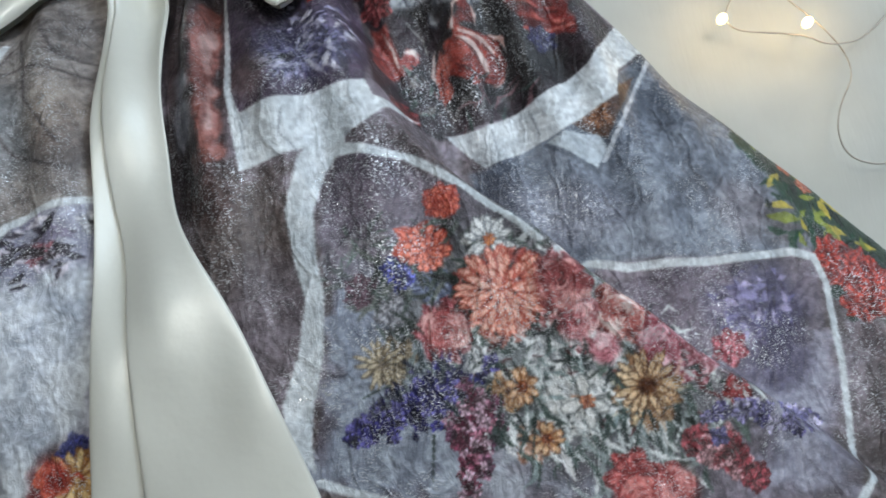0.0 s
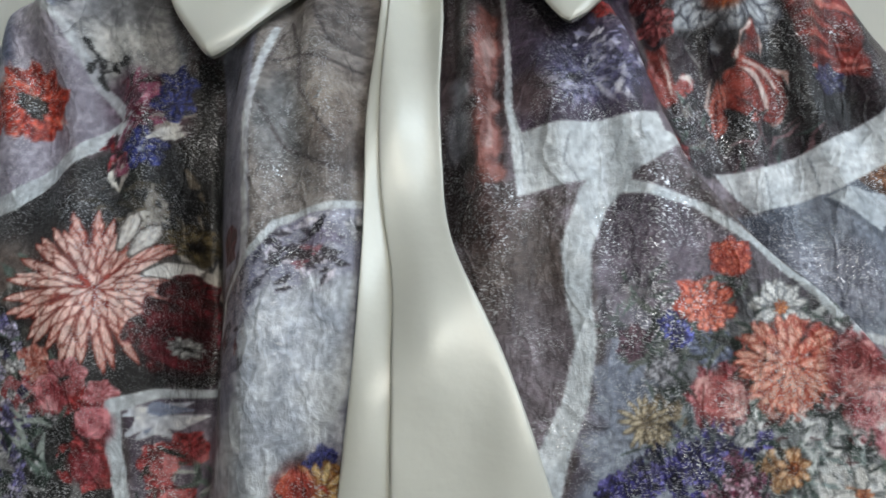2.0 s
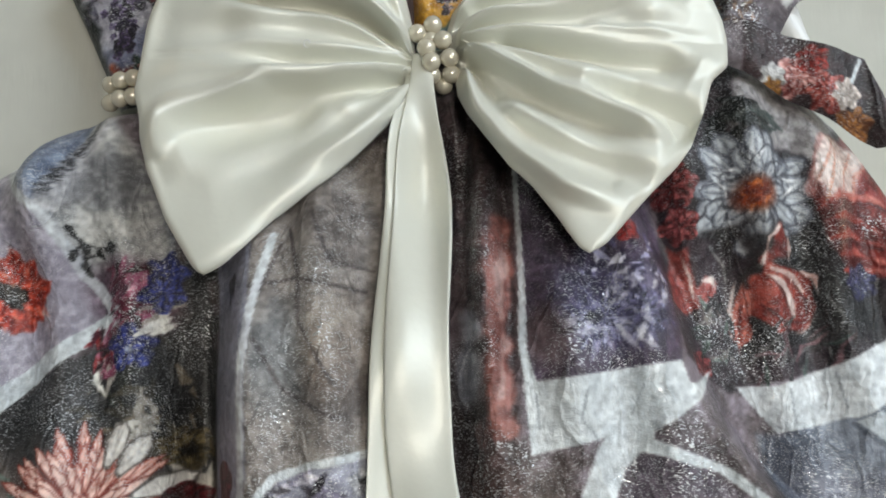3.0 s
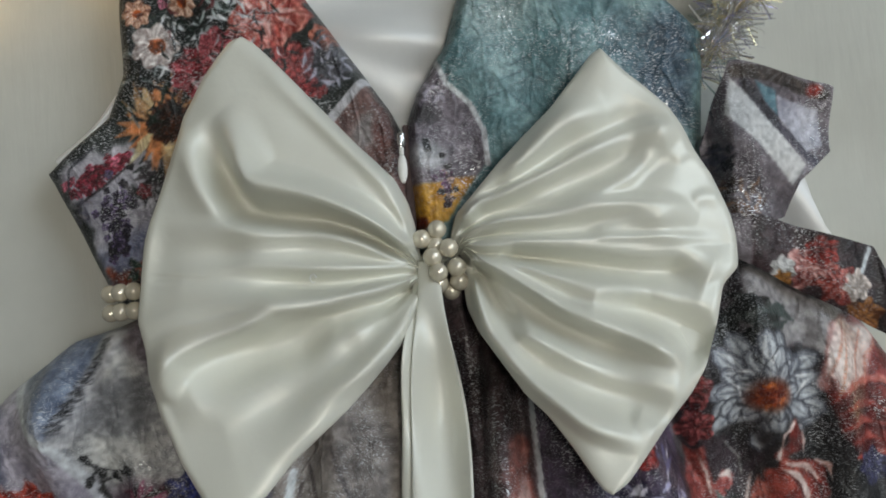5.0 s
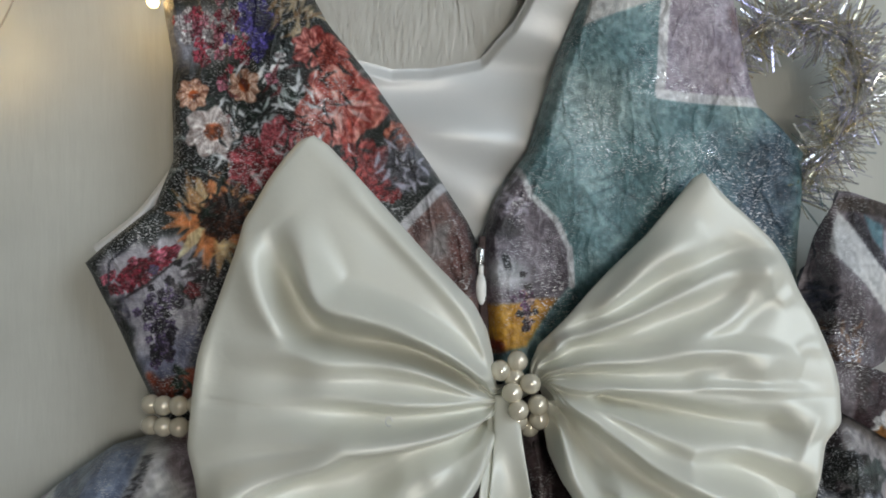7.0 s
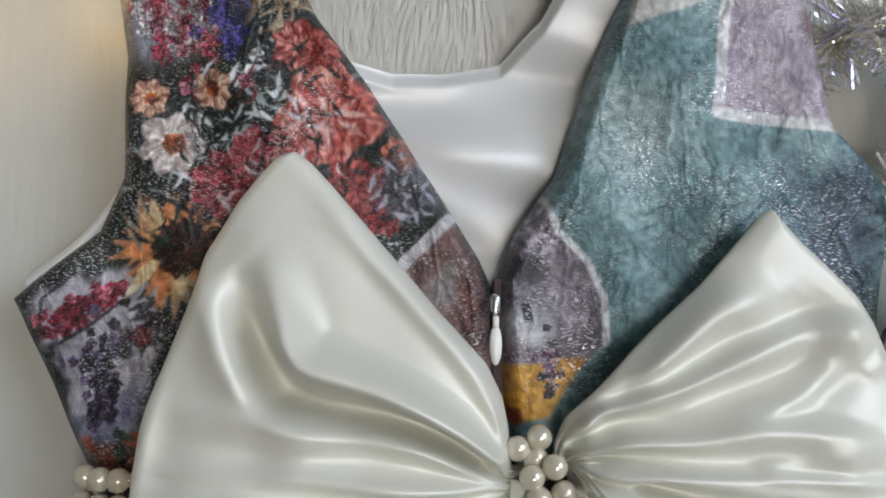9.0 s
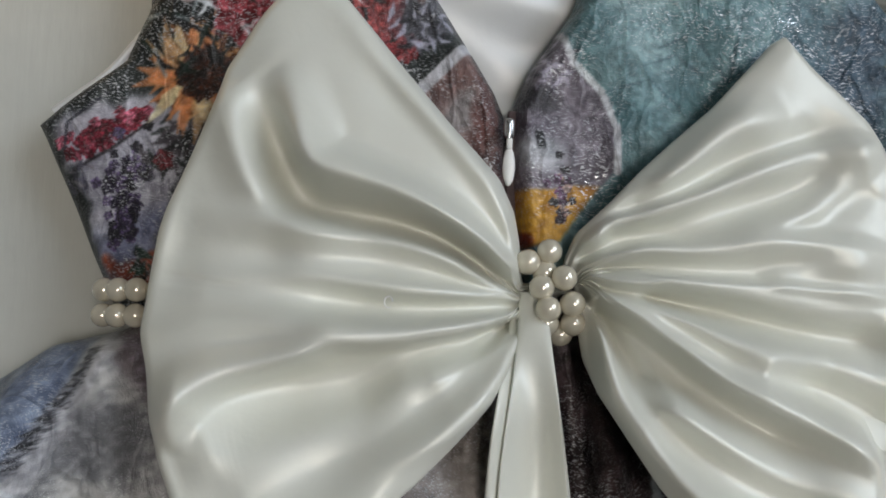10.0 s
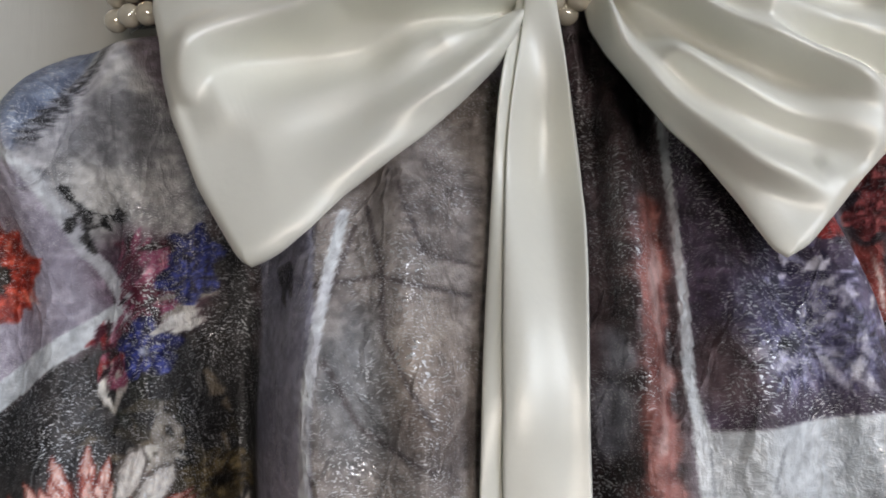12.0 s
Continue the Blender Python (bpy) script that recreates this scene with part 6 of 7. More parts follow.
box(bm, 0.28, 0.92, -0.36, 0.16, 2.525, 2.549, 0.008)
part("cover", bm, LAMP_COVER, lamp, "glowing warm white cover")

# ---- the white fur rug ----
gy, gx = np.mgrid[-0.62:0.5:0.006, -0.62:0.72:0.006]
rug = tagged(new("fur_rug"), "white long-haired faux fur rug under the dress", "rug")
gz = 0.0012 * np.sin(gx * 37 + 5 * np.sin(gy * 21)) + 0.001 * np.sin(gy * 51 + gx * 13) - 0.008
sheet("backing", gx, gy, gz, FUR_SKIN, rug)


def fur(n, seed):
    """Combed tapering hairs, each a bent blade of three joints."""
    rng = np.random.default_rng(seed)
    x, y = rng.uniform(-0.10, 0.07, n), rng.uniform(0.12, 0.26, n)
    keep = ~((x > skirt_left(y) + 0.03) & (x < skirt_right(y) - 0.03) & (y < -0.02)) & ~((np.abs(x) < 0.09) & (y < 0.1))
    x, y = x[keep], y[keep]
    n = len(x)
    tuft = np.sin(x * 90 + 3 * np.sin(y * 40)) + np.sin(y * 70 + x * 31)
    a = -1.57 + 0.12 * tuft + rng.normal(0, 0.14, n)
    length = rng.uniform(0.016, 0.034, n)
    k = np.array([0, 0.4, 0.75, 1.0])
    px = x[:, None] + np.cos(a)[:, None] * length[:, None] * k ** 1.3
    py = y[:, None] + np.sin(a)[:, None] * length[:, None] * k ** 1.3
    top = rng.uniform(0.001, 0.003, n)[:, None]
    pz = -0.0075 + top * np.sin(k * 2.1)
    w = np.array([0.0006, 0.0009, 0.0006, 0.0002]) / 2
    ox, oy = -np.sin(a)[:, None] * w, np.cos(a)[:, None] * w
    v = np.stack([np.stack([px - ox, py - oy, pz], -1), np.stack([px + ox, py + oy, pz], -1)], 2).reshape(-1, 3)
    f = np.array([[2 * i, 2 * i + 1, 2 * i + 3, 2 * i + 2] for i in range(3)])
    return v, (f[None] + 8 * np.arange(n)[:, None, None]).reshape(-1, 4)


hair = tagged(link_mesh("fur_hair", *fur(15000, 4), FUR, rug), kind="stuff")

# ---- the dress ----
dress = tagged(new("dress"), "floral printed child's party dress with ivory satin bow on fur", "dress")
X, Y = rows_between(-0.40, 0.004, skirt_left, skirt_right, 0.00068, 880)
skirt_ink = SKIRT_INK.sample((X + 0.0045 * smooth(-0.02, -0.045, X) * smooth(-0.19, -0.13, Y)).ravel(), Y.ravel())
link_mesh("skirt", np.stack([X, Y, skirt_height(X, Y)], -1).reshape(-1, 3), quads(*X.shape), CLOTH, dress, "full skirt printed with flowers and pale picture frames", skirt_ink)


def bod_left_outer(y):
    return np.interp(y, (-0.012, 0.0, 0.036, 0.05, 0.055, 0.061, 0.079, 0.098, 0.14, 0.165, 0.174, 0.18, 0.19), (-0.147, -0.152, -0.169, -0.176, -0.179, -0.172, -0.149, -0.141, -0.141, -0.145, -0.127, -0.105, -0.092))


def bod_left_inner(y):
    return np.interp(y, (-0.012, 0.013, 0.045, 0.061, 0.071, 0.093, 0.132, 0.154, 0.176, 0.19), (-0.009, -0.010, -0.012, -0.0125, -0.017, -0.031, -0.057, -0.074, -0.086, -0.09))


def bod_right_inner(y):
    return np.interp(y, (-0.012, 0.013, 0.039, 0.063, 0.079, 0.1, 0.142, 0.172, 0.2), (-0.0080, -0.0088, -0.0106, -0.0112, -0.005, 0.009, 0.023, 0.036, 0.047))


def bod_right_outer(y):
    return np.interp(y, (-0.012, 0.0, 0.052, 0.068, 0.098, 0.117, 0.145, 0.173, 0.2), (0.12, 0.12, 0.123, 0.124, 0.127, 0.107, 0.1, 0.097, 0.095))


def bodice_height(x, y, l, r):
    d = np.minimum(x - l, r - x)
    e = np.clip(d / 0.007, 0, 1)
    z = 0.030 - 0.012 * smooth(0.05, 0.17, np.abs(x)) + 0.0015 * np.sin(x * 130 + y * 60) + 0.001 * np.sin(y * 170 - x * 40)
    return 0.006 + (z - 0.006) * np.sqrt(1 - (1 - e) ** 2 * 0.8)


for name, l, r, top, label in (("bodice_panel", bod_left_outer, bod_left_inner, 0.19, "bodice panel with dark dense flower print"), ("bodice_panel", bod_right_inner, bod_right_outer, 0.2, "bodice panel with faded teal print")):
    X, Y = rows_between(-0.012, top, l, r, 0.0005, 290)
    sheet(name, X, Y, bodice_height(X, Y, l(Y), r(Y)), CLOTH, dress, label, BODICE_INK)


# satin lining of the front, seen in the neck
def lining_top(x):
    return np.interp(x, (-0.09, -0.065, -0.048, -0.031, -0.009, 0.005, 0.016, 0.03, 0.06), (0.152, 0.141, 0.137, 0.138, 0.143, 0.157, 0.177, 0.2, 0.21))


lx, lv = np.meshgrid(np.linspace(-0.088, 0.056, 220), np.linspace(0, 1, 160))
ly = 0.03 + (lining_top(lx) - 0.03) * lv
lz = 0.011 + 0.0035 * np.sin(lx * 60 + 40 * ly) * lv + 0.0034 * np.sin(ly * 125 - lx * 24 + 0.6) + 0.0012 * np.sin(ly * 260 + lx * 70) - 0.006 * smooth(0.94, 1.0, lv) + 0.005 * bump(lx, ly, -0.02, 0.11, 0.03, 0.02)
sheet("neck_lining", lx, ly, lz, LINING, dress, "smooth ivory satin lining in the neckline")


def turned_edge(name, a, b, width, z, mat, label):
    """A narrow turned strip of lining along an armhole."""
    p = smooth_path([a, ((a[0] + b[0]) / 2 + 0.003, (a[1] + b[1]) / 2 - 0.002), b], 40)
    v = np.linspace(0, 1, 9)
    d = np.gradient(p, axis=0)
    d /= np.linalg.norm(d, axis=1)[:, None]
    nx, ny = -d[:, 1], d[:, 0]
    X = p[:, :1] + nx[:, None] * (v - 0.5) * width
    Y = p[:, 1:] + ny[:, None] * (v - 0.5) * width
    Z = z + 0.004 * np.sin(v * np.pi)[None, :] + 0 * X
    return sheet(name, X, Y, Z, mat, dress, label)


turned_edge("armhole_lining", (-0.1405, 0.094), (-0.176, 0.059), 0.006, 0.008, LINING, "white satin lining at the armhole")


def curled(name, y0, y1, left, right, height, mat, label, canvas=None, thick=0.004):
    """A loose piece of cloth with an upper and an under side."""
    X, Y = rows_between(y0, y1, left, right, 0.0006, 130)
    Z = height(X, Y)
    ob = sheet(name, X, Y, Z, mat, dress, label, canvas)
    mod = ob.modifiers.new("thickness", "SOLIDIFY")
    mod.thickness, mod.offset = thick, -1
    return ob


curled("side_lining", -0.008, 0.046, lambda y: np.full_like(y, 0.14), lambda y: np.interp(y, (-0.008, -0.004, 0.007, 0.02, 0.034, 0.046), (0.182, 0.181, 0.1745, 0.17, 0.1675, 0.162)),
       lambda x, y: 0.010 + 0.004 * np.sin(x * 150 + y * 90), LINING, "ivory satin lining at the open side")
curled("side_flap", 0.006, 0.079, lambda y: np.interp(y, (0.006, 0.015, 0.043, 0.062, 0.079), (0.128, 0.122, 0.118, 0.124, 0.131)),
       lambda y: np.interp(y, (0.006, 0.011, 0.026, 0.039, 0.067, 0.0685, 0.079), (0.136, 0.152, 0.160, 0.177, 0.1795, 0.177, 0.1335)),
       lambda x, y: 0.022 + 0.016 * smooth(0.175, 0.135, x) - 0.012 * smooth(0.13, 0.12, x) + 0.003 * np.sin(y * 140 + x * 60), CLOTH, "folded printed side flap of the bodice", FLAP_INK)
curled("side_hem", -0.042, 0.013, lambda y: np.interp(y, (-0.042, -0.005, 0.013), (0.186, 0.123, 0.121)), lambda y: np.interp(y, (-0.042, -0.02, -0.005, 0.0, 0.006, 0.013), (0.194, 0.187, 0.181, 0.165, 0.149, 0.131)),
       lambda x, y: 0.036 + 0.012 * smooth(-0.034, -0.012, y + 0.5 * (x - 0.15)) + 0.002 * np.sin(x * 200), CLOTH, "printed waist edge with red flowers", FLAP_INK)

# zip fastener
zipper = part("zip_tape", (lambda bm: (box(bm, -0.0122, -0.0085, 0.0, 0.064, 0.016, 0.0235, 0.0008), bm)[1])(bmesh.new()), plain("zip_tape_cloth", (0.10, 0.07, 0.07), 0.8, 0.0, 300.0, 0.2, 0.0005), dress)
bm = bmesh.new()
box(bm, -0.0142, -0.0105, 0.0525, 0.0590, 0.0315, 0.0355, 0.0012)
box(bm, -0.0132, -0.0115, 0.0510, 0.0575, 0.0350, 0.0372, 0.0007)
part("slider", bm, ZIP_METAL, zipper, "silver zip slider")
bm = bmesh.new()
bmesh.ops.create_uvsphere(bm, u_segments=16, v_segments=10, radius=1, matrix=Matrix.Translation((-0.0122, 0.0425, 0.0365)) @ Matrix.Diagonal((0.0021, 0.0066, 0.0011, 1)))
box(bm, -0.0132, -0.0112, 0.0480, 0.0520, 0.0360, 0.0375, 0.0006)
part("pull", bm, ZIP_WHITE, zipper, "white teardrop zip pull")

# ---- the bow ----
bow = tagged(new("bow"), "")
bow.parent = dress


def bow_base(x, y):
    return 0.047 - (0.28 + 0.13 * smooth(-0.05, 0.05, x)) * np.minimum(y, 0) - 0.1 * np.maximum(y, 0) - 0.012 * np.exp(-(x * x + y * y) / 0.024 ** 2)


def resampled(points, n):
    p = np.array(points, float)
    s = np.concatenate([[0], np.cumsum(np.hypot(*np.diff(p, axis=0).T))])
    k = np.linspace(0, s[-1], n)
    q = np.stack([np.interp(k, s, p[:, 0]), np.interp(k, s, p[:, 1])], 1)
    w = 7
    inner = np.stack([np.convolve(q[:, i], np.hanning(2 * w + 3)[1:-1] / np.hanning(2 * w + 3).sum(), "valid") for i in (0, 1)], 1)
    q[w:-w] = inner
    return q, s[-1]


def softened(z, w):
    """A running mean over 2 w + 1 steps, both ways."""
    for axis in (0, 1):
        p = np.cumsum(np.pad(z, [(w + 1, w) if k == axis else (0, 0) for k in (0, 1)], "edge"), axis)
        n = z.shape[axis]
        z = (np.take(p, np.arange(2 * w + 1, 2 * w + 1 + n), axis) - np.take(p, np.arange(n), axis)) / (2 * w + 1)
    return z


def lobe(name, top_edge, outer_edge, bottom_edge, folds, label):
    """A flat loop of satin gathered into the knot: folds are (height, width at the knot, width outside, sharper side, fade, line)."""
    n, m = 360, 400
    (T, _), (B, _), (O, _) = resampled(top_edge, n), resampled(bottom_edge, n), resampled(outer_edge, m)
    u, v = np.linspace(0, 1, n)[:, None, None], np.linspace(0, 1, m)[None, :, None]
    K = T[0] + (B[0] - T[0]) * v[0]
    P = (1 - v) * T[:, None] + v * B[:, None] + (1 - u) * K[None] + u * O[None]
    P = P - ((1 - u) * (1 - v) * T[0] + (1 - u) * v * B[0] + u * (1 - v) * T[-1] + u * v * B[-1])
    X, Y = P[..., 0], P[..., 1]
    U = u[..., 0] + 0 * X
    A = v[..., 0] + 0 * X
    wide = np.hypot(*(T - B).T)[:, None]
    long = np.hypot(*np.moveaxis(P[-1] - P[0], -1, 0))[None]
    e = np.minimum(np.clip((1 - U) * long / 0.0035, 0, 1), np.clip(np.minimum(A, 1 - A) * wide / 0.0065, 0, 1))
    rim = np.sqrt(1 - (1 - e) ** 2)
    puff = 0.0035 + 0.0075 * np.sin(np.pi * U ** 0.8) ** 0.8 * np.sin(np.pi * A) ** 0.5
    relief = 0 * X
    for height, w0, w1, sharp, fade, line in folds:
        q = smooth_path(line, 40)
        near, along, hand = np.full(X.shape, 9.0), np.zeros(X.shape), np.zeros(X.shape)
        for k, ((ax, ay), (bx, by)) in enumerate(zip(q, q[1:])):
            dx, dy = bx - ax, by - ay
            f = np.clip(((X - ax) * dx + (Y - ay) * dy) / (dx * dx + dy * dy + 1e-12), 0, 1)
            d = np.hypot(X - ax - f * dx, Y - ay - f * dy)
            closer = d < near
            along = np.where(closer, (k + f) / 39, along)
            hand = np.where(closer, (dx * (Y - ay) - dy * (X - ax)) / (math.hypot(dx, dy) * np.maximum(d, 1e-6)), hand)
            near = np.where(closer, d, near)
        w = FOLD_WIDTH * (w0 + (w1 - w0) * along) * (1 - 0.7 * sharp * np.clip(hand, -1, 1))
        start = smooth(-0.06, 0.10, along) if math.hypot(*line[0]) < 0.03 else smooth(0.0, 0.3, along)
        ends = start * smooth(1.03, min(fade, 0.92) - 0.15, along)
        relief = relief + height * np.maximum(np.exp(-np.abs(near / w) ** 2.2) - 0.03, 0) * ends
    relief = softened(relief, 3)
    relief = relief + 0.0006 * np.sin(X * 150 + 60 * Y + 1) * np.sin(Y * 95 - X * 40) * smooth(0.3, 0.7, U)
    gather = 0.0011 * np.sin(A * 60 + 2 * np.sin(A * 17)) * smooth(0.36, 0.06, U)
    base = bow_base(X, Y)
    lack = np.clip(skirt_height(X, Y) + 0.005 - base, 0, 0.03) * smooth(0.15, 0.4, U)
    for axis in (0, 1):
        wide_lack = np.pad(lack, [(20, 20) if k == axis else (0, 0) for k in (0, 1)], "edge")
        lack = np.max([np.take(wide_lack, np.arange(k, k + lack.shape[axis]), axis) for k in range(0, 41, 4)], 0)
    base = base + softened(lack, 25)
    top = base + rim * (puff + relief * FOLD_DEPTH + gather) + 0.002
    low = base - 0.006 * rim + 0.001
    v = np.concatenate([np.stack([X, Y, top], -1).reshape(-1, 3), np.stack([X, Y, low], -1)[:, ::6].reshape(-1, 3)])
    f1 = quads(n, m)
    mm = len(range(0, m, 6))
    f2 = quads(n, mm)[:, ::-1] + n * m
    return link_mesh(name, v, np.concatenate([f1, f2]), IVORY, bow, label)


FOLD_DEPTH, FOLD_WIDTH = 1.55, 1.5
LEFT_TOP = [(0.0010, 0.0060), (-0.0066, 0.0039), (-0.0073, 0.0082), (-0.0082, 0.0171), (-0.0104, 0.0268), (-0.0155, 0.0371), (-0.0242, 0.0465), (-0.0306, 0.0531), (-0.0443, 0.0689), (-0.0560, 0.0823), (-0.0653, 0.0928), (-0.0720, 0.0999), (-0.0773, 0.1036)]
LEFT_OUTER = [(-0.0773, 0.1036), (-0.0828, 0.1018), (-0.0888, 0.0951), (-0.0953, 0.0866), (-0.1019, 0.0753), (-0.1050, 0.0703), (-0.1081, 0.0584), (-0.1113, 0.0495), (-0.1155, 0.0376), (-0.1206, 0.0239), (-0.1225, 0.0163), (-0.1240, 0.0025), (-0.1246, -0.0157), (-0.1212, -0.0259), (-0.1171, -0.0411), (-0.1141, -0.0516), (-0.1099, -0.0600), (-0.1038, -0.0730), (-0.0975, -0.0825), (-0.0925, -0.0897), (-0.0893, -0.0942), (-0.0853, -0.0961)]
LEFT_BOTTOM = [(0.0010, -0.0040), (-0.0052, -0.0049), (-0.0060, -0.0094), (-0.0082, -0.0157), (-0.0121, -0.0251), (-0.0164, -0.0329), (-0.0218, -0.0393), (-0.0284, -0.0465), (-0.0382, -0.0562), (-0.0479, -0.0643), (-0.0604, -0.0750), (-0.0694, -0.0851), (-0.0768, -0.0917), (-0.0813, -0.0945), (-0.0853, -0.0961)]
RIGHT_TOP = [(0.0010, 0.0060), (0.0063, 0.0054), (0.0066, 0.0125), (0.0095, 0.0206), (0.0185, 0.0296), (0.0289, 0.0409), (0.0393, 0.0510), (0.0522, 0.0628), (0.0629, 0.0750), (0.0715, 0.0850), (0.0755, 0.0874)]
RIGHT_OUTER = [(0.0755, 0.0874), (0.0788, 0.0835), (0.0847, 0.0770), (0.0935, 0.0689), (0.1022, 0.0597), (0.1072, 0.0508), (0.1109, 0.0408), (0.1169, 0.0296), (0.1205, 0.0198), (0.1231, 0.0113), (0.1244, 0.0018), (0.1230, -0.0097), (0.1155, -0.0164), (0.1108, -0.0298), (0.1028, -0.0477), (0.0963, -0.0562), (0.0843, -0.0681), (0.0725, -0.0811), (0.0668, -0.0873), (0.0604, -0.0909)]
RIGHT_BOTTOM = [(0.0010, -0.0030), (0.0095, 0.0044), (0.0114, -0.0000), (0.0107, -0.0094), (0.0115, -0.0191), (0.0154, -0.0287), (0.0232, -0.0408), (0.0318, -0.0537), (0.0401, -0.0625), (0.0490, -0.0757), (0.0537, -0.0837), (0.0571, -0.0889), (0.0604, -0.0909)]
LEFT_FOLDS_A = [
    (0.003, 0.002, 0.0035, 0, 1, [(-0.0079, 0.0064), (-0.0098, 0.0136), (-0.0122, 0.0237), (-0.0174, 0.0331), (-0.0303, 0.0490), (-0.0486, 0.0684), (-0.0671, 0.0881)]),
    (0.0095, 0.0018, 0.0056, 0.4, 0.9, [(-0.0081, 0.0036), (-0.0148, 0.0088), (-0.0204, 0.0143), (-0.0295, 0.0209), (-0.0410, 0.0272), (-0.0528, 0.0316), (-0.0646, 0.0347), (-0.0717, 0.0366), (-0.0764, 0.0410), (-0.0808, 0.0498), (-0.0865, 0.0600), (-0.0923, 0.0690)]),
    (-0.0105, 0.0016, 0.0052, 0, 0.9, [(-0.0082, 0.0022), (-0.0161, 0.0065), (-0.0229, 0.0110), (-0.0321, 0.0159), (-0.0438, 0.0196), (-0.0556, 0.0216), (-0.0675, 0.0229), (-0.0758, 0.0266), (-0.0816, 0.0318), (-0.0860, 0.0405), (-0.0893, 0.0505), (-0.0926, 0.0605), (-0.0972, 0.0682)]),
    (0.005, 0.0015, 0.0045, -0.3, 0.8, [(-0.0075, 0.0012), (-0.0151, 0.0039), (-0.0231, 0.0079), (-0.0323, 0.0135), (-0.0416, 0.0168), (-0.0534, 0.0190), (-0.0653, 0.0199), (-0.0820, 0.0196), (-0.1012, 0.0193), (-0.1192, 0.0223)]),
    (0.0035, 0.005, 0.006, -0.2, 1, [(-0.0795, 0.0221), (-0.0876, 0.0306), (-0.0932, 0.0423), (-0.0981, 0.0560), (-0.1021, 0.0673)]),
    (-0.0028, 0.0016, 0.005, 0, 0.8, [(-0.0076, 0.0001), (-0.0187, 0.0025), (-0.0374, 0.0061), (-0.0538, 0.0096), (-0.0727, 0.0128)]),
    (-0.0016, 0.003, 0.009, 0, 0.9, [(-0.0728, 0.0109), (-0.0896, 0.0097), (-0.1087, 0.0115), (-0.1206, 0.0143)]),
    (0.003, 0.0014, 0.006, -0.3, 0.8, [(-0.0072, -0.0007), (-0.0212, -0.0002), (-0.0425, -0.0001), (-0.0661, 0.0006), (-0.0899, 0.0017), (-0.1137, 0.0024)]),
    (-0.0080, 0.0012, 0.0045, 0.2, 0.7, [(-0.0061, -0.0031), (-0.0191, -0.0045), (-0.0332, -0.0058), (-0.0473, -0.0063), (-0.0662, -0.0045), (-0.0851, -0.0032), (-0.1065, -0.0036)]),
    (0.0042, 0.0012, 0.005, 0.2, 0.8, [(-0.0061, -0.0035), (-0.0191, -0.0061), (-0.0333, -0.0088), (-0.0521, -0.0098), (-0.0709, -0.0102), (-0.0897, -0.0105), (-0.1132, -0.0147), (-0.1220, -0.0172)]),
]
LEFT_FOLDS_B = [
    (-0.003, 0.0012, 0.004, 0, 0.8, [(-0.0057, -0.0042), (-0.0192, -0.0084), (-0.0333, -0.0111), (-0.0474, -0.0129), (-0.0615, -0.0131), (-0.0802, -0.0164), (-0.1035, -0.0216)]),
    (0.0105, 0.0012, 0.0055, 0.45, 0.95, [(-0.0055, -0.0045), (-0.0193, -0.0102), (-0.0334, -0.0129), (-0.0475, -0.0151), (-0.0615, -0.0151), (-0.0662, -0.0159), (-0.0732, -0.0202), (-0.0894, -0.0247), (-0.1009, -0.0284), (-0.1072, -0.0346), (-0.1106, -0.0431), (-0.1117, -0.0499)]),
    (-0.0110, 0.0014, 0.0095, 0, 0.85, [(-0.0058, -0.0054), (-0.0194, -0.0125), (-0.0335, -0.0165), (-0.0429, -0.0204), (-0.0523, -0.0260), (-0.0662, -0.0307), (-0.0800, -0.0337), (-0.0937, -0.0377), (-0.1017, -0.0419)]),
    (0.004, 0.0012, 0.0055, 0.2, 0.8, [(-0.0056, -0.0059), (-0.0146, -0.0105), (-0.0241, -0.0140), (-0.0335, -0.0167), (-0.0429, -0.0211), (-0.0477, -0.0279), (-0.0519, -0.0364)]),
    (0.0022, 0.006, 0.008, 0.2, 1, [(-0.0524, -0.0381), (-0.0662, -0.0405), (-0.0822, -0.0416), (-0.0981, -0.0471), (-0.1093, -0.0521)]),
    (-0.004, 0.0014, 0.006, -0.2, 0.7, [(-0.0070, -0.0076), (-0.0159, -0.0131), (-0.0207, -0.0173), (-0.0267, -0.0225), (-0.0338, -0.0272)]),
    (-0.0035, 0.003, 0.009, 0, 0.8, [(-0.0199, -0.0247), (-0.0340, -0.0327), (-0.0525, -0.0424), (-0.0707, -0.0524), (-0.0887, -0.0603)]),
    (0.0034, 0.0018, 0.0045, 0.4, 0.9, [(-0.0040, -0.0078), (-0.0068, -0.0155), (-0.0111, -0.0242), (-0.0151, -0.0299), (-0.0250, -0.0380), (-0.0389, -0.0458), (-0.0571, -0.0538)]),
    (-0.001, 0.0005, 0.0006, 0, 1, [(-0.0899, -0.0018), (-0.0994, -0.0006), (-0.1090, 0.0005), (-0.1209, 0.0015)]),
]
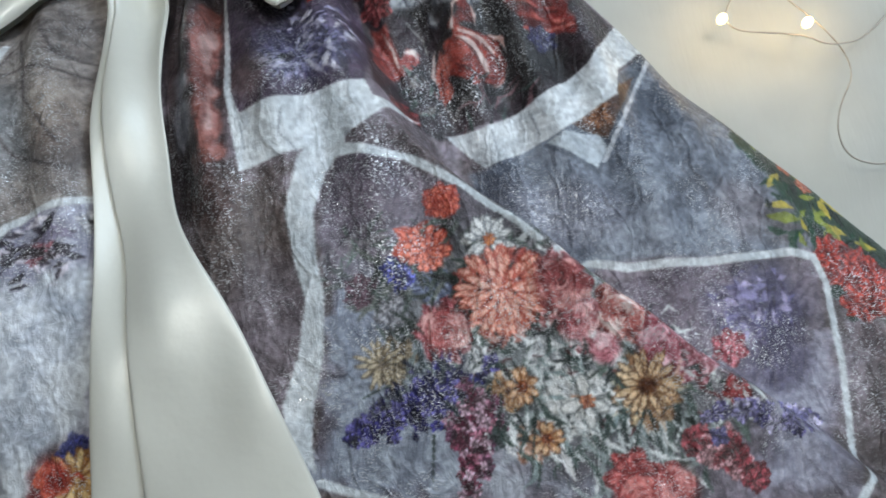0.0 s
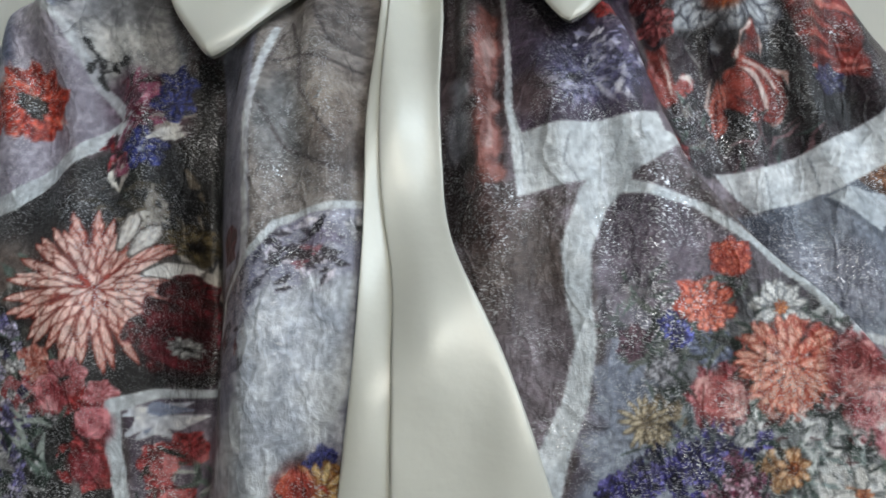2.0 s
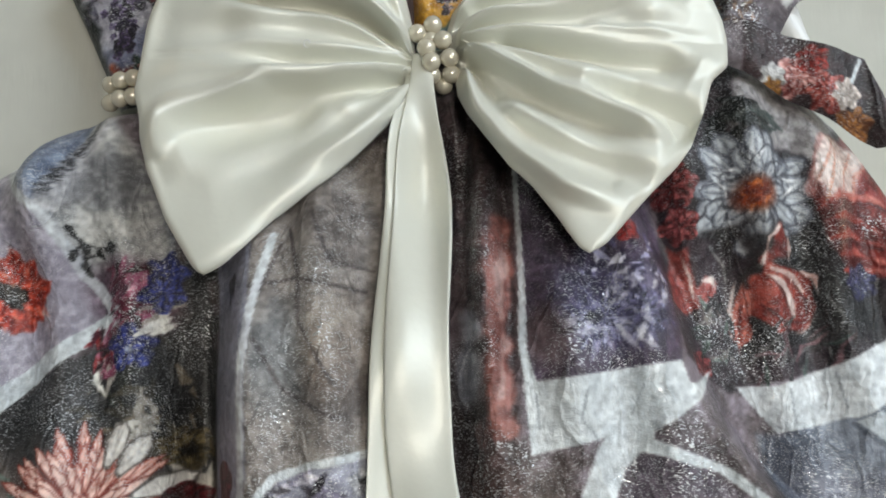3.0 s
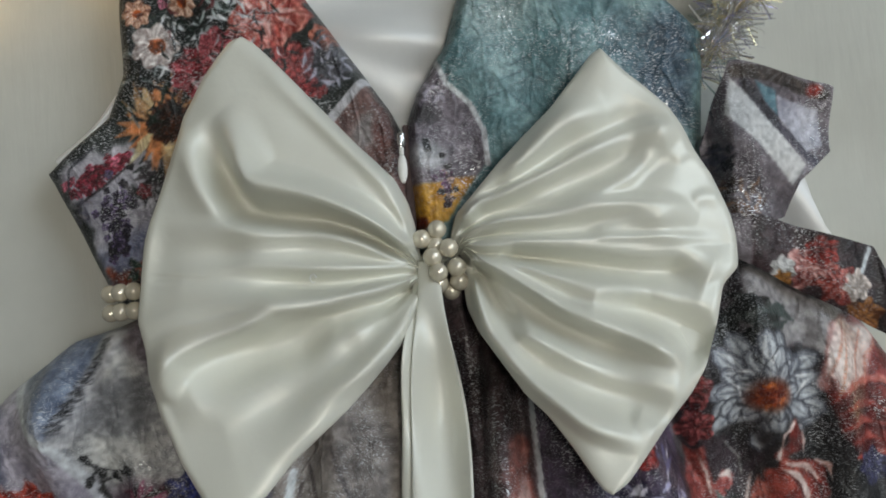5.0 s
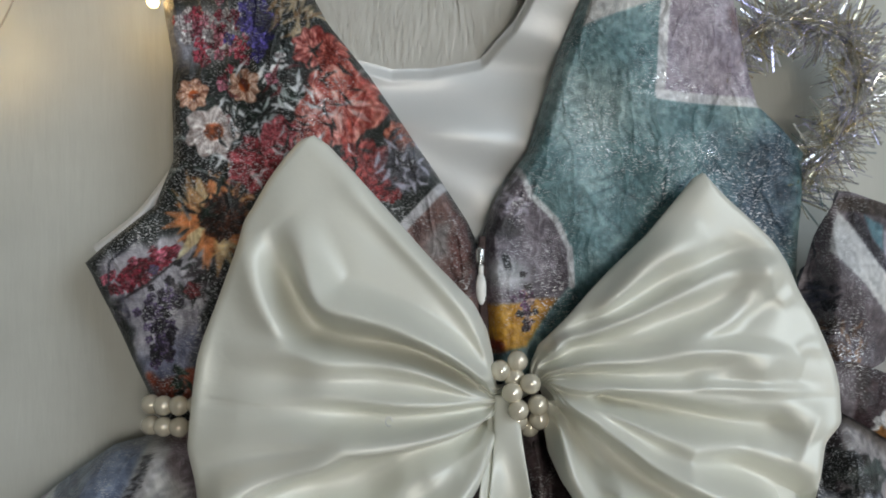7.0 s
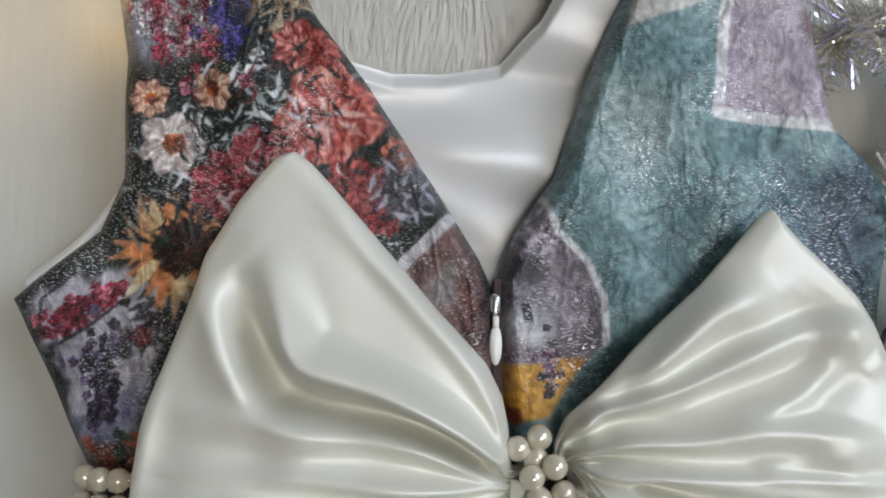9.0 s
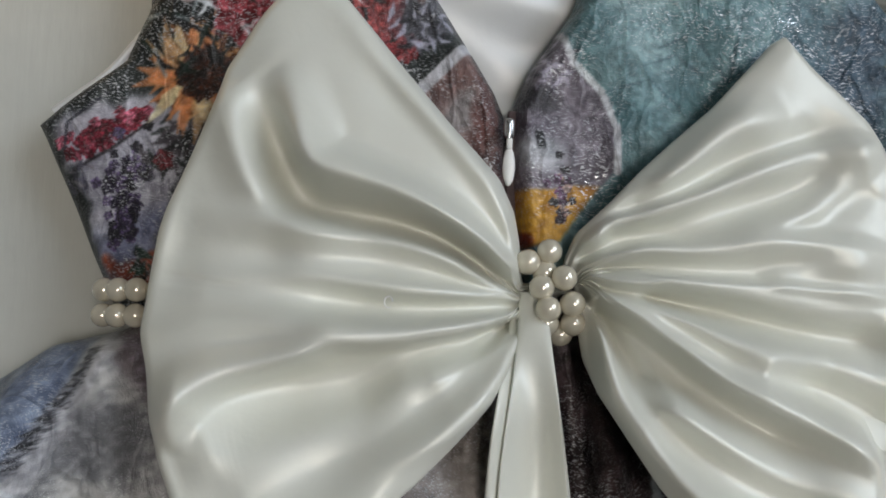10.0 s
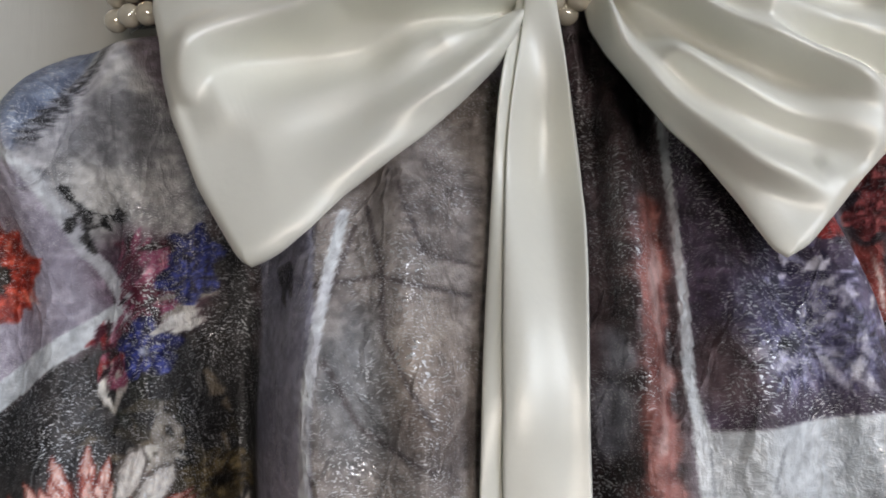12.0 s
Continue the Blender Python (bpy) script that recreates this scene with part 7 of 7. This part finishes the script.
RIGHT_FOLDS_A = [
    (0.0045, 0.0018, 0.0055, 0.1, 0.85, [(0.0256, 0.0295), (0.0330, 0.0347), (0.0432, 0.0436), (0.0535, 0.0539), (0.0634, 0.0589), (0.0766, 0.0611)]),
    (-0.0035, 0.0018, 0.0055, 0, 0.9, [(0.0181, 0.0239), (0.0303, 0.0304), (0.0451, 0.0377), (0.0599, 0.0454), (0.0743, 0.0489), (0.0865, 0.0531), (0.0921, 0.0623)]),
    (0.006, 0.0014, 0.0045, 0.35, 0.9, [(0.0099, 0.0157), (0.0168, 0.0231), (0.0301, 0.0268), (0.0446, 0.0322), (0.0594, 0.0395), (0.0740, 0.0456), (0.0886, 0.0502), (0.1002, 0.0489), (0.1069, 0.0503)]),
    (-0.0045, 0.0018, 0.0085, 0, 0.9, [(0.0131, 0.0202), (0.0298, 0.0231), (0.0489, 0.0269), (0.0682, 0.0329), (0.0853, 0.0399), (0.0987, 0.0449)]),
    (0.0035, 0.002, 0.004, -0.2, 0.85, [(0.0248, 0.0194), (0.0532, 0.0216), (0.0675, 0.0244), (0.0796, 0.0296), (0.0873, 0.0362), (0.0924, 0.0406), (0.1032, 0.0434)]),
    (-0.004, 0.0014, 0.0035, 0, 0.7, [(0.0089, 0.0111), (0.0174, 0.0154), (0.0247, 0.0185), (0.0366, 0.0195), (0.0529, 0.0190), (0.0718, 0.0207)]),
    (0.0058, 0.0012, 0.0045, 0.4, 0.9, [(0.0088, 0.0102), (0.0197, 0.0136), (0.0293, 0.0162), (0.0410, 0.0159), (0.0527, 0.0167), (0.0670, 0.0187), (0.0832, 0.0183), (0.0970, 0.0163), (0.1103, 0.0102)]),
    (-0.003, 0.0012, 0.0055, 0, 0.8, [(0.0122, 0.0083), (0.0288, 0.0109), (0.0523, 0.0116), (0.0735, 0.0136), (0.0943, 0.0121)]),
    (0.0022, 0.0014, 0.004, 0.2, 1, [(0.0613, 0.0076), (0.0707, 0.0088), (0.0825, 0.0103), (0.1010, 0.0095)]),
    (0.002, 0.001, 0.0012, 0.3, 1, [(0.0098, 0.0075), (0.0240, 0.0084), (0.0402, 0.0065), (0.0635, 0.0061), (0.0866, 0.0049), (0.1210, 0.0027)]),
]
RIGHT_FOLDS_B = [
    (0.0052, 0.0012, 0.005, -0.3, 0.9, [(0.0102, 0.0061), (0.0284, 0.0050), (0.0515, 0.0022), (0.0652, -0.0003), (0.0811, -0.0031), (0.0972, -0.0032), (0.1068, -0.0073), (0.1118, -0.0167)]),
    (-0.0080, 0.0014, 0.007, 0, 0.9, [(0.0282, 0.0025), (0.0397, 0.0000), (0.0624, -0.0041), (0.0804, -0.0074), (0.0986, -0.0084), (0.1092, -0.0150)]),
    (0.005, 0.0011, 0.005, 0.2, 0.85, [(0.0118, 0.0027), (0.0232, -0.0014), (0.0369, -0.0051), (0.0500, -0.0114), (0.0588, -0.0142), (0.0744, -0.0171), (0.0857, -0.0172)]),
    (-0.003, 0.001, 0.004, 0, 0.9, [(0.0130, 0.0021), (0.0231, -0.0030), (0.0365, -0.0091), (0.0494, -0.0165), (0.0625, -0.0212)]),
    (-0.0085, 0.003, 0.007, 0, 0.95, [(0.0583, -0.0187), (0.0779, -0.0237), (0.0926, -0.0301), (0.1022, -0.0388), (0.1066, -0.0454)]),
    (0.0085, 0.0011, 0.0045, -0.25, 0.95, [(0.0118, 0.0015), (0.0230, -0.0041), (0.0361, -0.0127), (0.0487, -0.0224), (0.0615, -0.0287), (0.0762, -0.0350), (0.0885, -0.0411), (0.0971, -0.0448)]),
    (-0.0055, 0.0014, 0.008, 0, 0.85, [(0.0128, 0.0003), (0.0227, -0.0078), (0.0354, -0.0194), (0.0479, -0.0300), (0.0603, -0.0378), (0.0727, -0.0437), (0.0918, -0.0478)]),
    (0.0048, 0.002, 0.0055, -0.25, 0.95, [(0.0237, -0.0230), (0.0301, -0.0282), (0.0386, -0.0331), (0.0470, -0.0379), (0.0594, -0.0449), (0.0697, -0.0497), (0.0845, -0.0526), (0.0978, -0.0567)]),
    (-0.0065, 0.0014, 0.0035, 0.2, 0.8, [(0.0150, -0.0022), (0.0191, -0.0093), (0.0242, -0.0175), (0.0292, -0.0249), (0.0343, -0.0313)]),
    (-0.0035, 0.003, 0.007, 0, 0.9, [(0.0250, -0.0340), (0.0375, -0.0432), (0.0540, -0.0528), (0.0706, -0.0579), (0.0895, -0.0610)]),
    (0.0055, 0.0014, 0.0045, -0.35, 0.95, [(0.0156, -0.0034), (0.0160, -0.0136), (0.0171, -0.0266), (0.0226, -0.0364), (0.0327, -0.0471), (0.0447, -0.0579), (0.0545, -0.0655), (0.0668, -0.0697), (0.0789, -0.0734)]),
    (0.002, 0.002, 0.003, 0, 1, [(0.0718, -0.0616), (0.0748, -0.0661), (0.0804, -0.0711)]),
    (0.0010, 0.0015, 0.0025, 0, 1, [(0.1000, 0.0346), (0.1044, 0.0385), (0.1092, 0.0401)]),
    (0.0010, 0.0015, 0.0025, 0, 1, [(0.1052, 0.0172), (0.1113, 0.0200), (0.1193, 0.0185)]),
]
lobe("bow_loop", LEFT_TOP, LEFT_OUTER, LEFT_BOTTOM, LEFT_FOLDS_A + LEFT_FOLDS_B, "pleated ivory satin bow loop")
lobe("bow_loop", RIGHT_TOP, RIGHT_OUTER, RIGHT_BOTTOM, RIGHT_FOLDS_A + RIGHT_FOLDS_B, "pleated ivory satin bow loop")


def tail_height(x, y):
    return skirt_height(x, y) + 0.006 + 0.015 * smooth(-0.07, -0.035, y) * (1 - smooth(-0.035, 0.0, y))


ty = np.arange(-0.385, 0.002, 0.0012)
tl = np.interp(ty, (-0.385, -0.30, -0.232, -0.164, -0.12, -0.104, -0.0365, -0.01), (-0.046, -0.034, -0.0235, -0.0205, -0.0203, -0.0195, -0.0165, -0.010))
tf = np.interp(ty, (-0.385, -0.298, -0.241, -0.198, -0.159, -0.104, -0.048, -0.01), (-0.018, -0.012, -0.009, -0.0088, -0.0145, -0.0150, -0.0135, -0.008))
tr = np.interp(ty, (-0.385, -0.30, -0.277, -0.242, -0.216, -0.191, -0.173, -0.126, -0.068, -0.031, -0.01), (0.068, 0.055, 0.0485, 0.038, 0.029, 0.0165, 0.0105, 0.0085, 0.0092, 0.004, 0.001))
w = np.linspace(0, 1, 60)
for name, l, r, lift, label in (("tail", tf, tr, 0.004, "long ivory satin tail of the bow"), ("tail_underfold", tl, tf + 0.004, 0.0, "folded back edge of the satin tail")):
    pad = [np.convolve(np.pad(k, 12, "edge"), np.ones(25) / 25, "valid") for k in (l, r)]
    TX = pad[0][:, None] + (pad[1] - pad[0])[:, None] * w
    TY = np.repeat(ty[:, None], 60, 1)
    TZ = tail_height(TX, TY) + lift + 0.0026 * np.sin(np.pi * w) ** 0.4 + 0.0006 * np.sin(TY * 60 + TX * 120)
    ob = sheet(name, TX, TY, TZ, IVORY, bow, label)
    mod = ob.modifiers.new("thickness", "SOLIDIFY")
    mod.thickness, mod.offset = 0.002, -1


def pearl(parent, x, y, z, r=0.0041):
    bm = bmesh.new()
    bmesh.ops.create_uvsphere(bm, u_segments=20, v_segments=12, radius=r)
    return part("pearl", bm, PEARL, parent, "", Matrix.Translation((x, y, z)))


for x, y, z in ((-0.0056, 0.0109, 0.045), (0.0011, 0.0145, 0.045), (0.0056, 0.0061, 0.049), (-0.0014, 0.0028, 0.049), (0.0084, -0.0019, 0.049), (0.0007, -0.0037, 0.050), (0.0006, -0.0082, 0.046), (0.0090, -0.0079, 0.046), (0.0000, 0.0078, 0.0440), (0.0055, -0.0115, 0.042)):
    pearl(bow, x, y, z)
link_mesh("loose_thread", *tube([(-0.0475 + 0.0012 * math.cos(a / 3), -0.0035 + 0.0016 * math.sin(a / 3), 0.0735) for a in range(17)], 0.00022), LINING, bow)
belt = new("pearl_belt")
belt.parent = dress
tagged(belt, "two rows of ivory pearls round the waist")
for i in range(8):
    s = i * 0.0078
    drop = max(0, s - 0.038)
    for row in (0, 1):
        pearl(belt, -0.097 - 0.0072 * i + 0.06 * drop, -0.0015 - 0.0085 * row - 0.0002 * i, 0.034 - 28 * drop * drop)

# ---- tinsel garland ----
garland = tagged(new("tinsel_garland"), "silver iridescent tinsel garland curved beside the dress", "tinsel")
spine = smooth_path([(0.085, 0.13, 0.012), (0.102, 0.148, 0.016), (0.116, 0.155, 0.018), (0.130, 0.155, 0.018), (0.143, 0.149, 0.018), (0.150, 0.136, 0.018), (0.150, 0.121, 0.018), (0.142, 0.107, 0.018), (0.131, 0.092, 0.016), (0.120, 0.078, 0.012)], 160)
link_mesh("core", *tube(spine, 0.0012), WIRE, garland)


def tinsel(n, seed):
    rng = np.random.default_rng(seed)
    i = rng.integers(0, len(spine), n)
    d = rng.normal(size=(n, 3))
    d[:, 2] = d[:, 2] * 0.7 + 0.15
    d /= np.linalg.norm(d, axis=1)[:, None]
    side = np.cross(d, rng.normal(size=(n, 3)))
    side /= np.linalg.norm(side, axis=1)[:, None]
    length = rng.uniform(0.008, 0.021, n)[:, None]
    b = spine[i]
    bend = np.cross(d, side) * rng.normal(0, 0.25, n)[:, None] * length
    w = side * 0.00045
    rows = [b - w, b + w, b + d * length * 0.5 + bend * 0.4 - w, b + d * length * 0.5 + bend * 0.4 + w, b + d * length + bend - w, b + d * length + bend + w]
    v = np.stack(rows, 1)
    v[..., 2] = np.maximum(v[..., 2], -0.004)
    f = np.array([[0, 1, 3, 2], [2, 3, 5, 4]])
    return v.reshape(-1, 3), (f[None] + 6 * np.arange(n)[:, None, None]).reshape(-1, 4)


tagged(link_mesh("foil_fringe", *tinsel(2100, 8), FOIL, garland, "", None, False), kind="stuff")

# ---- fairy lights ----


def fairy_lights(name, wire_points, bulbs, label):
    string = tagged(new(name), label, "fairy lights", group="fairy lights")
    link_mesh("wire", *tube(smooth_path(wire_points, 120), 0.0005), WIRE, string)
    for x, y, z in bulbs:
        bm = bmesh.new()
        bmesh.ops.create_uvsphere(bm, u_segments=12, v_segments=8, radius=1, matrix=Matrix.Diagonal((0.0026, 0.0026, 0.004, 1)))
        part("bulb", bm, BULB, string, "lit warm yellow bulb", Matrix.Translation((x, y, z)))
        data = bpy.data.lights.new("bulb_light", "POINT")
        data.energy, data.color, data.shadow_soft_size = 0.022, (1.0, 0.66, 0.28), 0.004
        ob = new("bulb_light", data)
        ob.location = (x, y, z + 0.007)


fairy_lights("string_lights", [(-0.216, 0.26, 0.0), (-0.214, 0.2, 0.002), (-0.222, 0.17, 0.003), (-0.22, 0.149, 0.006), (-0.2, 0.2, 0.003), (-0.165, 0.186, 0.004), (-0.147, 0.166, 0.006), (-0.15, 0.2, 0.002), (-0.13, 0.26, 0.0)],
             [(-0.150, 0.1665, 0.010), (-0.226, 0.1525, 0.008)], "fairy lights on thin clear wire beside the bodice")
fairy_lights("string_lights", [(0.42, -0.05, 0.0), (0.353, -0.11, 0.004), (0.33, -0.111, 0.004), (0.318, -0.103, 0.006), (0.273, -0.094, 0.006), (0.30, -0.06, 0.004), (0.345, -0.12, 0.004), (0.322, -0.15, 0.004), (0.322, -0.172, 0.004), (0.345, -0.18, 0.003), (0.43, -0.16, 0.0)],
             [(0.320, -0.0985, 0.009), (0.277, -0.0895, 0.009)], "fairy lights on thin clear wire beside the skirt")
